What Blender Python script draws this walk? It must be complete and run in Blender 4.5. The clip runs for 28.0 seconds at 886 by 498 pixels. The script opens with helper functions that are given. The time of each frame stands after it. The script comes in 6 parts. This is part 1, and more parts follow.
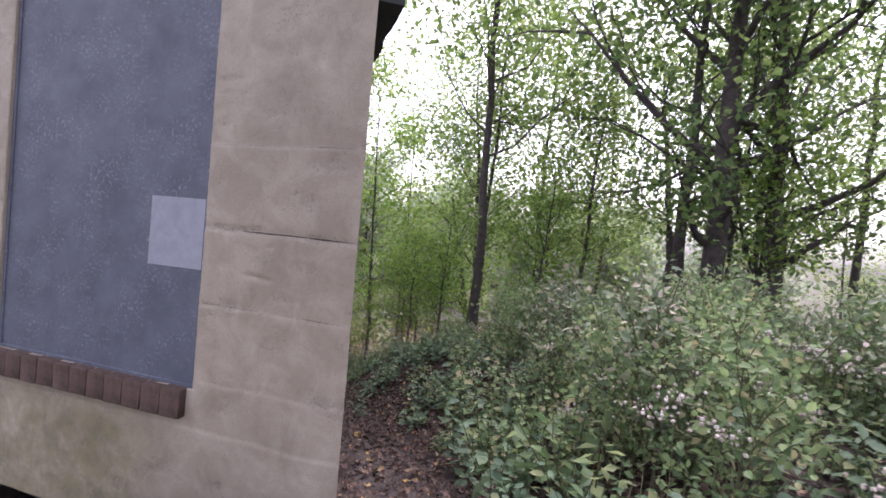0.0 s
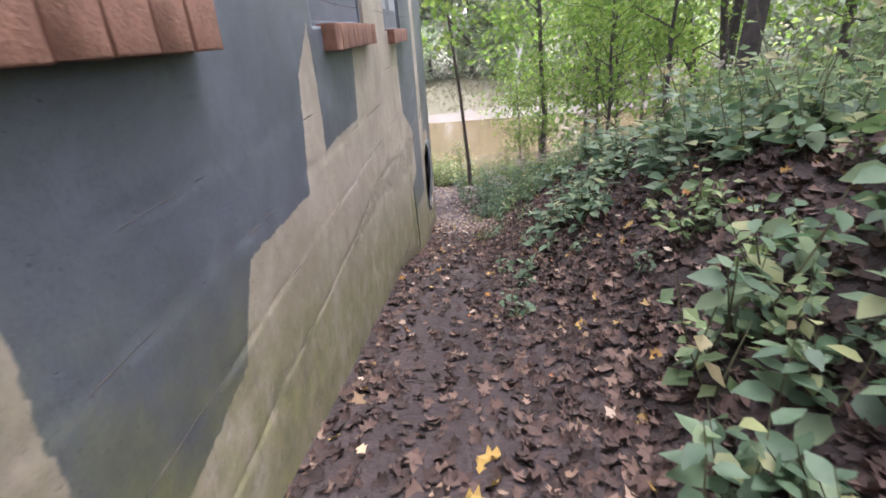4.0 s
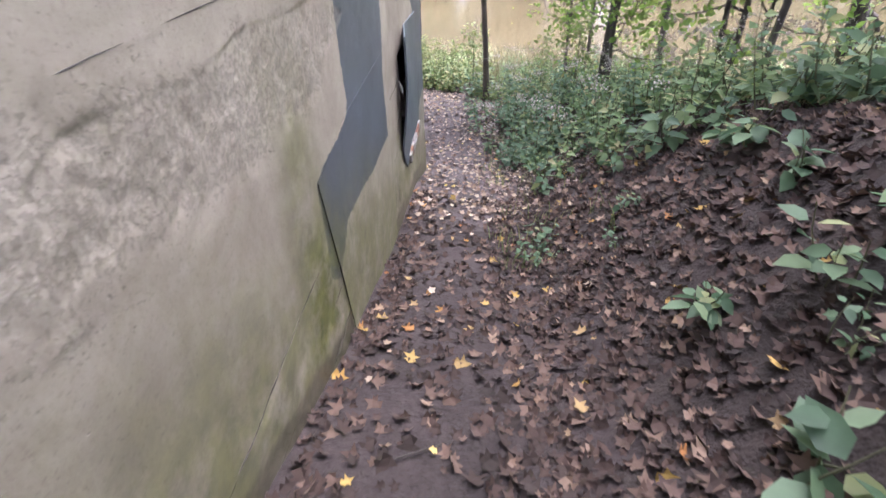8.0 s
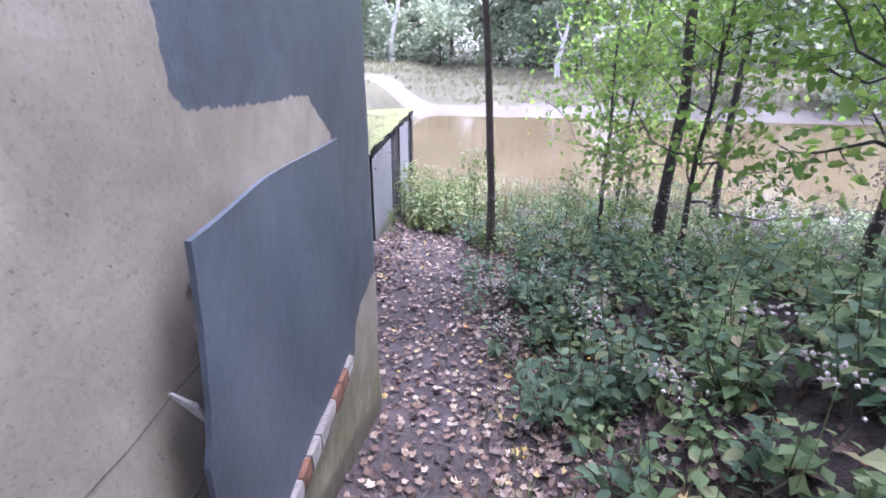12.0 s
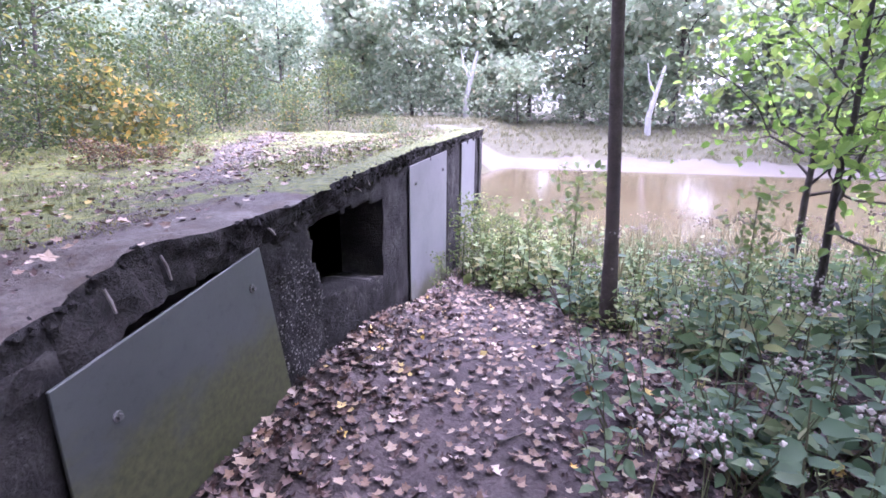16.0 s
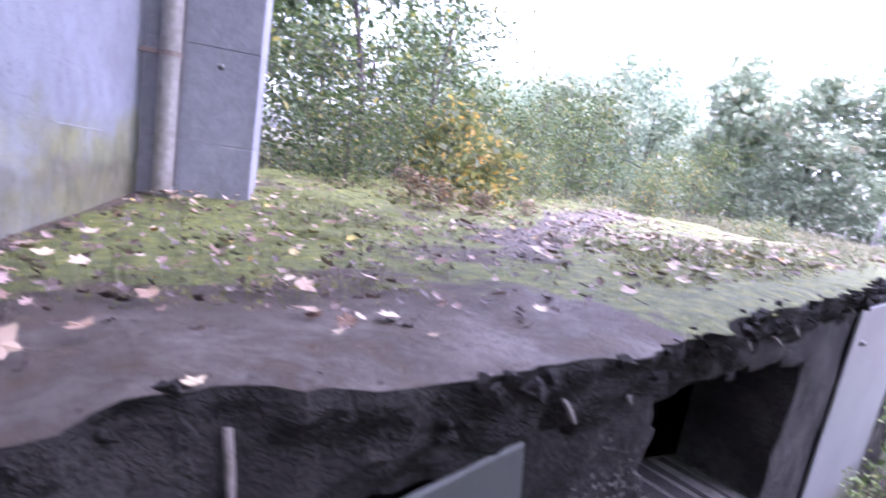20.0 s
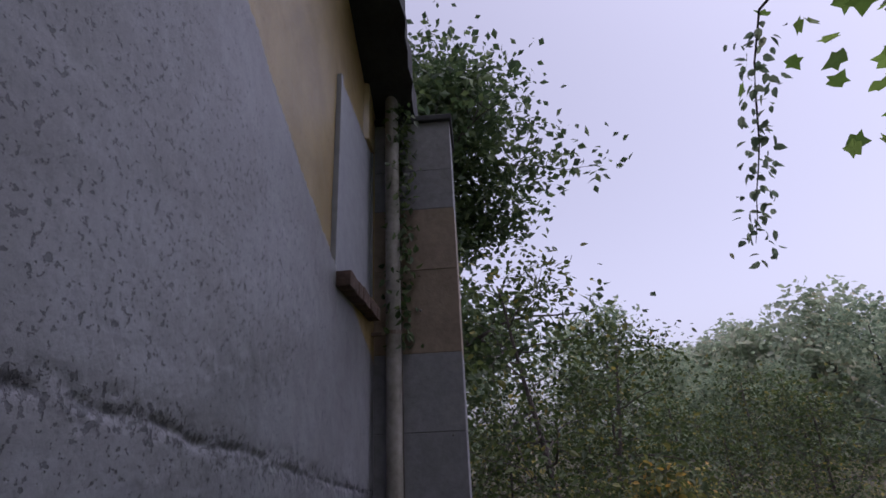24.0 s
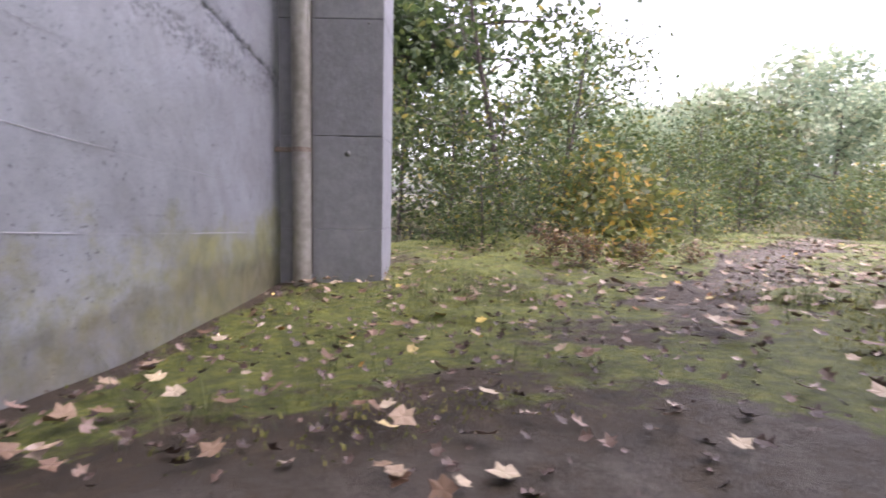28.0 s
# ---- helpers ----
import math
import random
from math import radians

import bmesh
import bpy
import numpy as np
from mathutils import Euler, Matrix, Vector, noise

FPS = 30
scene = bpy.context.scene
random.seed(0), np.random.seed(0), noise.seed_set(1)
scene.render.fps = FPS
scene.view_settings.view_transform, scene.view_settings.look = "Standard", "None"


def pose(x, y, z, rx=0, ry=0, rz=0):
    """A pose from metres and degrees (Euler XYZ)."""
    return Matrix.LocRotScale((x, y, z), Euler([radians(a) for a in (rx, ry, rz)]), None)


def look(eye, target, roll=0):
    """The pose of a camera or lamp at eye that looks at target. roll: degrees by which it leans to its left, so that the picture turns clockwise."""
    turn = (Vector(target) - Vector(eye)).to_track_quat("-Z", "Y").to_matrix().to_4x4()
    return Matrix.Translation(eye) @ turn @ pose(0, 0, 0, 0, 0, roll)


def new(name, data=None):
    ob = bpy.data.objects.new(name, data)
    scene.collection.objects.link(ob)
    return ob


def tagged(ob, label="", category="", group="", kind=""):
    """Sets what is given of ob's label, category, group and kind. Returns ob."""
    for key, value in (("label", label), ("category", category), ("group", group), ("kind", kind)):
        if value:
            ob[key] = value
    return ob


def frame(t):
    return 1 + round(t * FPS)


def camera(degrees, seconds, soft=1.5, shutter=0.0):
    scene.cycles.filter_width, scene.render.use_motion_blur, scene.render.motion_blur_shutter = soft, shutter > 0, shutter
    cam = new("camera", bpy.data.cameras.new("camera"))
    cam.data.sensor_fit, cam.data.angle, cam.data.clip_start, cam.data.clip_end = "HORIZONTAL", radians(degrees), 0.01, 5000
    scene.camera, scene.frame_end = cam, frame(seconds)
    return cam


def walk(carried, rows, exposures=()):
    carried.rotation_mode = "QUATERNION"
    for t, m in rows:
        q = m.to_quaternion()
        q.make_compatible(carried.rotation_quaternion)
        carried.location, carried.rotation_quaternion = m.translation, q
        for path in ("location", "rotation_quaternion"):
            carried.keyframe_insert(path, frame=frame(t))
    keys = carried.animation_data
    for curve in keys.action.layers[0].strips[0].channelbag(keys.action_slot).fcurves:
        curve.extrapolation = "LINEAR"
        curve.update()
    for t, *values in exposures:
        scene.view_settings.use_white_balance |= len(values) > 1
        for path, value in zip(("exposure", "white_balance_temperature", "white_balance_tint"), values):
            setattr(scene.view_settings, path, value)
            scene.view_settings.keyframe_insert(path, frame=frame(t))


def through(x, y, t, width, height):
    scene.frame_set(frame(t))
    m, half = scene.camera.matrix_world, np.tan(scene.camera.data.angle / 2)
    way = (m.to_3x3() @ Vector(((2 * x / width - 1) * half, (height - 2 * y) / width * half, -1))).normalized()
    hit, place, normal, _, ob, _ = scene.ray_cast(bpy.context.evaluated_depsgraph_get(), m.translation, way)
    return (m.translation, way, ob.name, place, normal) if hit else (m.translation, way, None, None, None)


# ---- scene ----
cam = camera(82.1, 28.0, 1.6, 0.2)
PATH = [
    (0, (-0.432, -1.493, 2.975), (0.161, 0.416, 2.913), 5.2),
    (0.5, (-0.187, -0.890, 2.874), (0.306, 1.046, 2.795), 2.6),
    (1, (-0.032, 0.040, 2.749), (0.384, 1.995, 2.665), 4.0),
    (1.5, (0.183, 0.765, 2.608), (0.520, 2.732, 2.471), 1.9),
    (2, (0.350, 1.569, 2.398), (0.471, 3.548, 2.136), -0.2),
    (2.5, (0.495, 2.393, 2.183), (0.544, 4.348, 1.765), 0.1),
    (3, (0.589, 2.981, 1.855), (0.562, 4.885, 1.245), -3.5),
    (3.5, (0.653, 3.327, 1.688), (0.566, 5.199, 0.990), -5.4),
    (5.5, (0.688, 6.217, 1.418), (0.534, 7.903, 0.354), 0.2),
    (6, (0.654, 6.638, 1.357), (0.466, 8.32, 0.292), -3.5),
    (6.5, (0.588, 7.122, 1.137), (0.425, 8.775, 0.023), -0.4),
    (7, (0.612, 7.491, 0.973), (0.39, 9.125, -0.159), -2.5),
    (7.5, (0.615, 7.952, 0.832), (0.483, 9.569, -0.338), 1.2),
    (8, (0.629, 8.469, 0.695), (0.512, 10.085, -0.478), -1.3),
    (8.5, (0.637, 8.931, 0.651), (0.623, 10.569, -0.496), 4.4),
    (9, (0.649, 9.28, 0.558), (0.632, 10.898, -0.618), 4.6),
    (9.5, (0.668, 9.672, 0.465), (0.659, 11.288, -0.713), 11.0),
    (10, (0.687, 10.087, 0.331), (0.709, 11.737, -0.799), 8.1),
    (10.5, (0.65, 10.625, 0.244), (0.622, 12.322, -0.815), 4.4),
    (11, (0.633, 11.002, 0.276), (0.601, 12.748, -0.698), 3.2),
    (11.5, (0.66, 11.313, 0.27), (0.564, 13.109, -0.605), 1.6),
    (13.5, (0.493, 12.656, -0.710), (0.333, 14.523, -1.409), -0.0),
    (14, (0.495, 12.972, -0.770), (0.304, 14.853, -1.424), 1.3),
    (14.5, (0.497, 13.306, -0.859), (0.324, 15.184, -1.524), 2.0),
    (15, (0.494, 13.632, -0.893), (0.179, 15.510, -1.505), -1.1),
    (15.5, (0.423, 13.977, -0.909), (0.105, 15.877, -1.446), -0.9),
    (16, (0.352, 14.315, -1.044), (-0.063, 16.189, -1.606), 0.3),
    (16.5, (0.319, 14.581, -1.096), (-0.132, 16.457, -1.622), -0.4),
    (17, (0.201, 14.895, -1.177), (-0.347, 16.739, -1.724), 0.0),
    (17.5, (0.123, 15.144, -1.209), (-0.525, 16.967, -1.717), -1.2),
    (18, (0.059, 15.376, -1.252), (-0.663, 17.156, -1.811), 3.0),
    (18.5, (-0.032, 15.578, -1.289), (-0.856, 17.316, -1.836), 3.5),
    (19, (-0.093, 15.713, -1.321), (-1.067, 17.374, -1.862), 6.3),
    (19.5, (-0.173, 15.744, -1.318), (-1.270, 17.347, -1.796), 9.6),
    (20, (-0.425, 15.561, -1.215), (-1.903, 16.860, -1.573), 9.5),
    (20.5, (-0.758, 15.348, -1.118), (-2.504, 16.271, -1.434), 9.5),
    (21, (-0.821, 15.327, -0.886), (-2.647, 16.127, -1.053), 4.5),
    (21.5, (-0.583, 15.363, -0.658), (-2.469, 16.010, -0.512), 2.9),
    (22, (-0.437, 15.379, -0.535), (-2.296, 16.047, -0.224), -1.0),
    (22.5, (-0.418, 15.346, -0.411), (-2.201, 16.021, 0.196), -2.8),
    (24.5, (-0.335, 15.338, -0.367), (-2.069, 16.017, 0.363), -2.7),
    (25, (-0.470, 15.358, -0.539), (-2.328, 15.997, -0.168), 2.0),
    (25.5, (-0.660, 15.381, -0.739), (-2.562, 15.994, -0.658), 6.7),
    (26, (-0.773, 15.414, -0.924), (-2.699, 15.944, -1.030), 5.8),
    (26.5, (-0.782, 15.419, -1.013), (-2.720, 15.886, -1.179), 3.3),
    (27, (-0.700, 15.471, -1.128), (-2.624, 15.909, -1.455), -1.1),
    (27.5, (-0.693, 15.530, -1.150), (-2.611, 16.017, -1.434), 4.0),
    (28, (-0.619, 15.769, -1.159), (-2.440, 16.569, -1.374), 1.3),
]
EXPOSURES = [(0, 1.65, 6100, 30), (1, 1.7, 6100, 30), (2, 1.75, 6100, 29), (3, 2.3, 6100, 27), (6, 2.95, 6050, 24), (8.5, 2.95, 5700, 25), (10.5, 2.95, 5200, 27), (13, 2.8, 5350, 38), (19.5, 3.05, 5250, 47), (20.5, 2.9, 5250, 43), (22.5, 1.3, 5050, 38), (24.5, -0.15, 6100, 31), (25, -0.05, 6200, 31), (25.6, 0.5, 6150, 31), (26.5, 1.25, 6150, 30), (27.3, 1.85, 6200, 29), (28, 2.15, 6300, 30)]
walk(cam, [(t, look(eye, target, roll)) for t, eye, target, roll in PATH], EXPOSURES)

# ---- world, sun, exposure ----
world = bpy.data.worlds.new("overcast_sky")
scene.world = world
world.use_nodes = True
wn, wl = world.node_tree.nodes, world.node_tree.links
sky = wn.new("ShaderNodeTexSky")
sky.sky_type = "NISHITA"
sky.sun_disc = False
sky.sun_elevation, sky.sun_rotation = radians(66), radians(50)
sky.air_density, sky.dust_density, sky.ozone_density = 1.0, 4.0, 1.0
veil = wn.new("ShaderNodeHueSaturation")
veil.inputs["Saturation"].default_value = 0.28
veil.inputs["Value"].default_value = 1.35
wl.new(sky.outputs[0], veil.inputs["Color"])
wl.new(veil.outputs[0], wn["Background"].inputs["Color"])
wn["Background"].inputs["Strength"].default_value = 0.15
sun = new("sun", bpy.data.lights.new("sun", "SUN"))
sun.data.energy, sun.data.angle, sun.data.color = 0.8, radians(40), (1.0, 0.98, 0.94)
sun.matrix_world = look((6, 5, 18), (0, 0, 0))


# ---- material tools ----
def nodes_of(name):
    m = bpy.data.materials.new(name)
    m.use_nodes = True
    nt = m.node_tree
    return m, nt, nt.nodes["Principled BSDF"]


def node(nt, kind, **values):
    n = nt.nodes.new(kind)
    for key, v in values.items():
        n.inputs[key].default_value = v
    return n


def noise_tex(nt, scale, detail=6.0, rough=0.6, distort=0.0):
    coord = nt.nodes.get("coord") or nt.nodes.new("ShaderNodeTexCoord")
    coord.name = "coord"
    n = node(nt, "ShaderNodeTexNoise", Scale=scale, Detail=detail, Roughness=rough, Distortion=distort)
    nt.links.new(coord.outputs["Object"], n.inputs["Vector"])
    return n.outputs["Fac"]


def ramp(nt, fac, stops):
    r = nt.nodes.new("ShaderNodeValToRGB")
    el = r.color_ramp.elements
    while len(el) < len(stops):
        el.new(0.5)
    for e, (p, c) in zip(el, stops):
        e.position, e.color = p, (*c, 1.0) if len(c) == 3 else c
    nt.links.new(fac, r.inputs["Fac"])
    return r.outputs["Color"]


def grey(v):
    return (v, v, v)


def mix(nt, fac, a, b, how="MIX"):
    m = nt.nodes.new("ShaderNodeMix")
    m.data_type, m.blend_type = "RGBA", how
    for sock, v in ((m.inputs[0], fac), (m.inputs[6], a), (m.inputs[7], b)):
        if hasattr(v, "is_linked"):
            nt.links.new(v, sock)
        else:
            sock.default_value = v if isinstance(v, (int, float)) else (*v, 1.0)
    return m.outputs[2]


def bump(nt, bsdf, height, strength, distance=0.01):
    b = node(nt, "ShaderNodeBump", Strength=strength, Distance=distance)
    nt.links.new(height, b.inputs["Height"])
    nt.links.new(b.outputs[0], bsdf.inputs["Normal"])


def attr(nt, name):
    a = nt.nodes.new("ShaderNodeAttribute")
    a.attribute_name = name
    return a.outputs["Fac"]


def island(nt):
    return nt.nodes.new("ShaderNodeNewGeometry").outputs["Random Per Island"]


def two_tone(name, dark, light, scale, rough=0.8, bump_strength=0.3, fine=8.0, distance=0.01, metal=0.0):
    """A plain weathered surface: broad blotches, fine grain and relief."""
    m, nt, bsdf = nodes_of(name)
    c = ramp(nt, noise_tex(nt, scale), [(0.3, dark), (0.7, light)])
    c = mix(nt, 0.25, c, ramp(nt, noise_tex(nt, scale * fine, 8), [(0.35, tuple(v * 0.6 for v in dark)), (0.65, light)]))
    nt.links.new(c, bsdf.inputs["Base Color"])
    bsdf.inputs["Roughness"].default_value, bsdf.inputs["Metallic"].default_value = rough, metal
    bump(nt, bsdf, noise_tex(nt, scale * fine * 2, 6), bump_strength, distance)
    return m


def leaf_mat(name, stops, through=0.35, rough=0.55):
    """Leaves: one tone per leaf, lit from behind as well as from the front."""
    m, nt, bsdf = nodes_of(name)
    c = ramp(nt, island(nt), stops)
    c = mix(nt, 0.3, c, ramp(nt, noise_tex(nt, 9.0, 3), [(0.35, grey(0.35)), (0.65, grey(1.0))]), "MULTIPLY")
    nt.links.new(c, bsdf.inputs["Base Color"])
    bsdf.inputs["Roughness"].default_value = rough
    if through > 0:
        t = nt.nodes.new("ShaderNodeBsdfTranslucent")
        nt.links.new(c, t.inputs["Color"])
        mx = node(nt, "ShaderNodeMixShader", Fac=through)
        nt.links.new(bsdf.outputs[0], mx.inputs[1])
        nt.links.new(t.outputs[0], mx.inputs[2])
        nt.links.new(mx.outputs[0], nt.nodes["Material Output"].inputs["Surface"])
    return m


def wall_mat(name, base_a, base_b, paint_a, paint_b, gloss=0.75, pitted=0.08, bare=0.3, ragged=False, algae=((0.065, 0.07, 0.024), (0.15, 0.15, 0.046))):
    """Board-marked concrete, with painted areas, algae and bare rough patches laid on by the wall's own layers."""
    m, nt, bsdf = nodes_of(name)
    base = ramp(nt, noise_tex(nt, 1.3, 8, 0.65), [(0.3, base_a), (0.7, base_b)])
    paint = ramp(nt, noise_tex(nt, 1.7, 8, 0.6), [(0.3, paint_a), (0.7, paint_b)])
    fray = nt.nodes.new("ShaderNodeMath")
    fray.operation = "MULTIPLY_ADD"
    nt.links.new(noise_tex(nt, 22.0, 5), fray.inputs[0])
    fray.inputs[1].default_value = 0.10
    nt.links.new(attr(nt, "paint"), fray.inputs[2])
    edge = ramp(nt, fray.outputs[0], [(0.548, grey(0)), (0.556, grey(1))])
    c = mix(nt, edge, base, paint)
    spots = ramp(nt, noise_tex(nt, 85.0, 4, 0.6), [(0.34, grey(0.45)), (0.44, grey(1))])
    c = mix(nt, 0.35, c, spots, "MULTIPLY")
    streak = ramp(nt, noise_tex(nt, 3.2, 6, 0.7, 0.6), [(0.38, (0.62, 0.58, 0.55)), (0.62, grey(1))])
    c = mix(nt, 0.6, c, streak, "MULTIPLY")
    raw = mix(nt, ramp(nt, noise_tex(nt, 18, 7), [(0.35, grey(0)), (0.65, grey(1))]), tuple(v * 0.85 for v in base_a), tuple(min(v * 1.04, 0.8) for v in base_b))
    half = mix(nt, bare, (0, 0, 0), attr(nt, "raw"))
    c = mix(nt, half, c, raw)
    gfac = mix(nt, attr(nt, "algae"), (0, 0, 0), ramp(nt, noise_tex(nt, 5.5, 8, 0.7), [(0.30, grey(0)), (0.54, grey(1))]))
    if ragged:
        patchy = nt.nodes.new("ShaderNodeMath")
        patchy.operation = "MULTIPLY_ADD"
        nt.links.new(noise_tex(nt, 6.5, 10, 0.78), patchy.inputs[0])
        patchy.inputs[1].default_value = 1.0
        nt.links.new(mix(nt, 0.5, (0, 0, 0), attr(nt, "algae")), patchy.inputs[2])
        gfac = ramp(nt, patchy.outputs[0], [(0.77, grey(0)), (0.99, grey(0.7))])
    c = mix(nt, gfac, c, ramp(nt, noise_tex(nt, 9, 6), [(0.35, algae[0]), (0.65, algae[1])]))
    wet = mix(nt, attr(nt, "damp"), (0, 0, 0), ramp(nt, noise_tex(nt, 7.0, 8, 0.7), [(0.25, grey(0.55)), (0.6, grey(1))]))
    c = mix(nt, wet, c, ramp(nt, noise_tex(nt, 14, 7, 0.7), [(0.35, (0.045, 0.036, 0.024)), (0.65, (0.15, 0.13, 0.09))]))
    # blowholes scattered over the face, and crowded pits in the honeycombed bands
    cells = node(nt, "ShaderNodeTexVoronoi", Scale=38.0)
    nt.links.new(nt.nodes["coord"].outputs["Object"], cells.inputs["Vector"])
    far = nt.nodes.new("ShaderNodeMath")
    far.operation = "MULTIPLY_ADD"
    nt.links.new(noise_tex(nt, 11.0, 3), far.inputs[0])
    far.inputs[1].default_value = 0.9
    nt.links.new(cells.outputs["Distance"], far.inputs[2])
    hole = ramp(nt, far.outputs[0], [(0.40, grey(0)), (0.46, grey(1))])
    few = ramp(nt, noise_tex(nt, 2.6, 5, 0.7), [(0.31, grey(1)), (0.35, grey(0))])
    hole = mix(nt, few, hole, (1, 1, 1))
    near = nt.nodes.new("ShaderNodeMath")
    near.operation = "MULTIPLY_ADD"
    nt.links.new(attr(nt, "raw"), near.inputs[0])
    near.inputs[1].default_value = -0.155
    nt.links.new(noise_tex(nt, 62, 4, 0.6), near.inputs[2])
    comb = ramp(nt, near.outputs[0], [(0.332, grey(0)), (0.345, grey(1))])
    dents = mix(nt, pitted, hole, comb, "MULTIPLY")
    # Holes and pits are darkened in the colour as well, for shade inside them.
    c = mix(nt, 0.28, c, mix(nt, hole, (0.3, 0.28, 0.26), (1, 1, 1)), "MULTIPLY")
    c = mix(nt, pitted * 0.75, c, mix(nt, comb, (0.2, 0.2, 0.23), (1, 1, 1)), "MULTIPLY")
    nt.links.new(c, bsdf.inputs["Base Color"])
    bsdf.inputs["Roughness"].default_value = gloss
    height = mix(nt, 0.12, dents, noise_tex(nt, 60.0, 8, 0.7))
    bump(nt, bsdf, height, 0.85, 0.014)
    crumble = node(nt, "ShaderNodeBump", Distance=0.0035)
    nt.links.new(noise_tex(nt, 42.0, 4, 0.55, 0.3), crumble.inputs["Height"])
    nt.links.new(attr(nt, "raw"), crumble.inputs["Strength"])
    first = bsdf.inputs["Normal"].links[0].from_node
    nt.links.new(crumble.outputs[0], first.inputs["Normal"])
    return m


def flecked_mat(name, dark, light, fleck):
    """Old paint with clouds of small pale flecks."""
    m, nt, bsdf = nodes_of(name)
    c = ramp(nt, noise_tex(nt, 2.6, 7, 0.65), [(0.3, dark), (0.7, light)])
    spots = mix(nt, 1.0, ramp(nt, noise_tex(nt, 38, 4, 0.6), [(0.54, grey(0)), (0.62, grey(1))]), ramp(nt, noise_tex(nt, 3.1, 4), [(0.42, grey(0)), (0.62, grey(0.9))]), "MULTIPLY")
    nt.links.new(mix(nt, spots, c, fleck), bsdf.inputs["Base Color"])
    bsdf.inputs["Roughness"].default_value = 0.6
    bump(nt, bsdf, noise_tex(nt, 45, 6), 0.3, 0.004)
    return m


def sooty_mat():
    """Blackened concrete with pale aggregate showing where the skin has gone."""
    m, nt, bsdf = nodes_of("sooty_concrete_with_aggregate")
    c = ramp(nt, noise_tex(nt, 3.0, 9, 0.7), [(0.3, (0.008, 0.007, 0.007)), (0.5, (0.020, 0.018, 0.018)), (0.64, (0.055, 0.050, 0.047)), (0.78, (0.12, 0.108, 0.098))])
    bare = nt.nodes.new("ShaderNodeMath")
    bare.operation = "MULTIPLY_ADD"
    nt.links.new(noise_tex(nt, 7.0, 8, 0.72), bare.inputs[0])
    bare.inputs[1].default_value = 1.0
    nt.links.new(attr(nt, "scar"), bare.inputs[2])
    worn = ramp(nt, bare.outputs[0], [(0.60, grey(0.02)), (1.25, grey(1))])
    cells = node(nt, "ShaderNodeTexVoronoi", Scale=66.0)
    shift = nt.nodes.new("ShaderNodeVectorMath")
    shift.operation = "MULTIPLY_ADD"
    swirl = node(nt, "ShaderNodeTexNoise", Scale=30.0, Detail=4.0)
    nt.links.new(nt.nodes["coord"].outputs["Object"], swirl.inputs["Vector"])
    nt.links.new(swirl.outputs["Color"], shift.inputs[0])
    shift.inputs[1].default_value = (0.035, 0.035, 0.035)
    nt.links.new(nt.nodes["coord"].outputs["Object"], shift.inputs[2])
    nt.links.new(shift.outputs[0], cells.inputs["Vector"])
    stones = ramp(nt, cells.outputs["Distance"], [(0.28, grey(1)), (0.48, grey(0))])
    pick = node(nt, "ShaderNodeSeparateColor")
    nt.links.new(cells.outputs["Color"], pick.inputs[0])
    some = ramp(nt, pick.outputs[0], [(0.35, grey(0)), (0.75, grey(1))])
    both = mix(nt, 1.0, worn, mix(nt, 1.0, stones, some, "MULTIPLY"), "MULTIPLY")
    c = mix(nt, both, c, ramp(nt, pick.outputs[1], [(0.0, (0.09, 0.082, 0.075)), (0.7, (0.24, 0.225, 0.21)), (1.0, (0.42, 0.40, 0.37))]))
    nt.links.new(c, bsdf.inputs["Base Color"])
    bsdf.inputs["Roughness"].default_value = 0.8
    bsdf.inputs["Specular IOR Level"].default_value = 0.25
    bump(nt, bsdf, mix(nt, 0.12, noise_tex(nt, 34, 8, 0.75), stones), 0.9, 0.025)
    return m


def panel_mat(name, dark, light, splash):
    """Painted sheet with faint blotches, scratches and a ragged film of algae splashed up from the soil."""
    m, nt, bsdf = nodes_of(name)
    c = ramp(nt, noise_tex(nt, 1.6, 7, 0.65), [(0.3, dark), (0.7, light)])
    c = mix(nt, 0.5, c, ramp(nt, noise_tex(nt, 24.0, 6, 0.7), [(0.30, grey(0.55)), (0.46, grey(1))]), "MULTIPLY")
    axes = node(nt, "ShaderNodeSeparateXYZ")
    nt.links.new(nt.nodes["coord"].outputs["Object"], axes.inputs[0])
    rise = nt.nodes.new("ShaderNodeMath")
    rise.operation = "MULTIPLY_ADD"
    nt.links.new(noise_tex(nt, 4.0, 8, 0.7), rise.inputs[0])
    rise.inputs[1].default_value = -0.75
    nt.links.new(axes.outputs[1], rise.inputs[2])
    over = nt.nodes.new("ShaderNodeMath")
    over.operation = "SUBTRACT"
    over.inputs[0].default_value = splash - 0.22
    nt.links.new(rise.outputs[0], over.inputs[1])
    c = mix(nt, ramp(nt, over.outputs[0], [(0.0, grey(0)), (0.22, grey(0.8))]), c, ramp(nt, noise_tex(nt, 30, 5), [(0.35, (0.035, 0.04, 0.014)), (0.65, (0.085, 0.088, 0.03))]))
    nt.links.new(c, bsdf.inputs["Base Color"])
    bsdf.inputs["Roughness"].default_value = 0.5
    bump(nt, bsdf, noise_tex(nt, 12.0, 6), 0.15, 0.01)
    return m


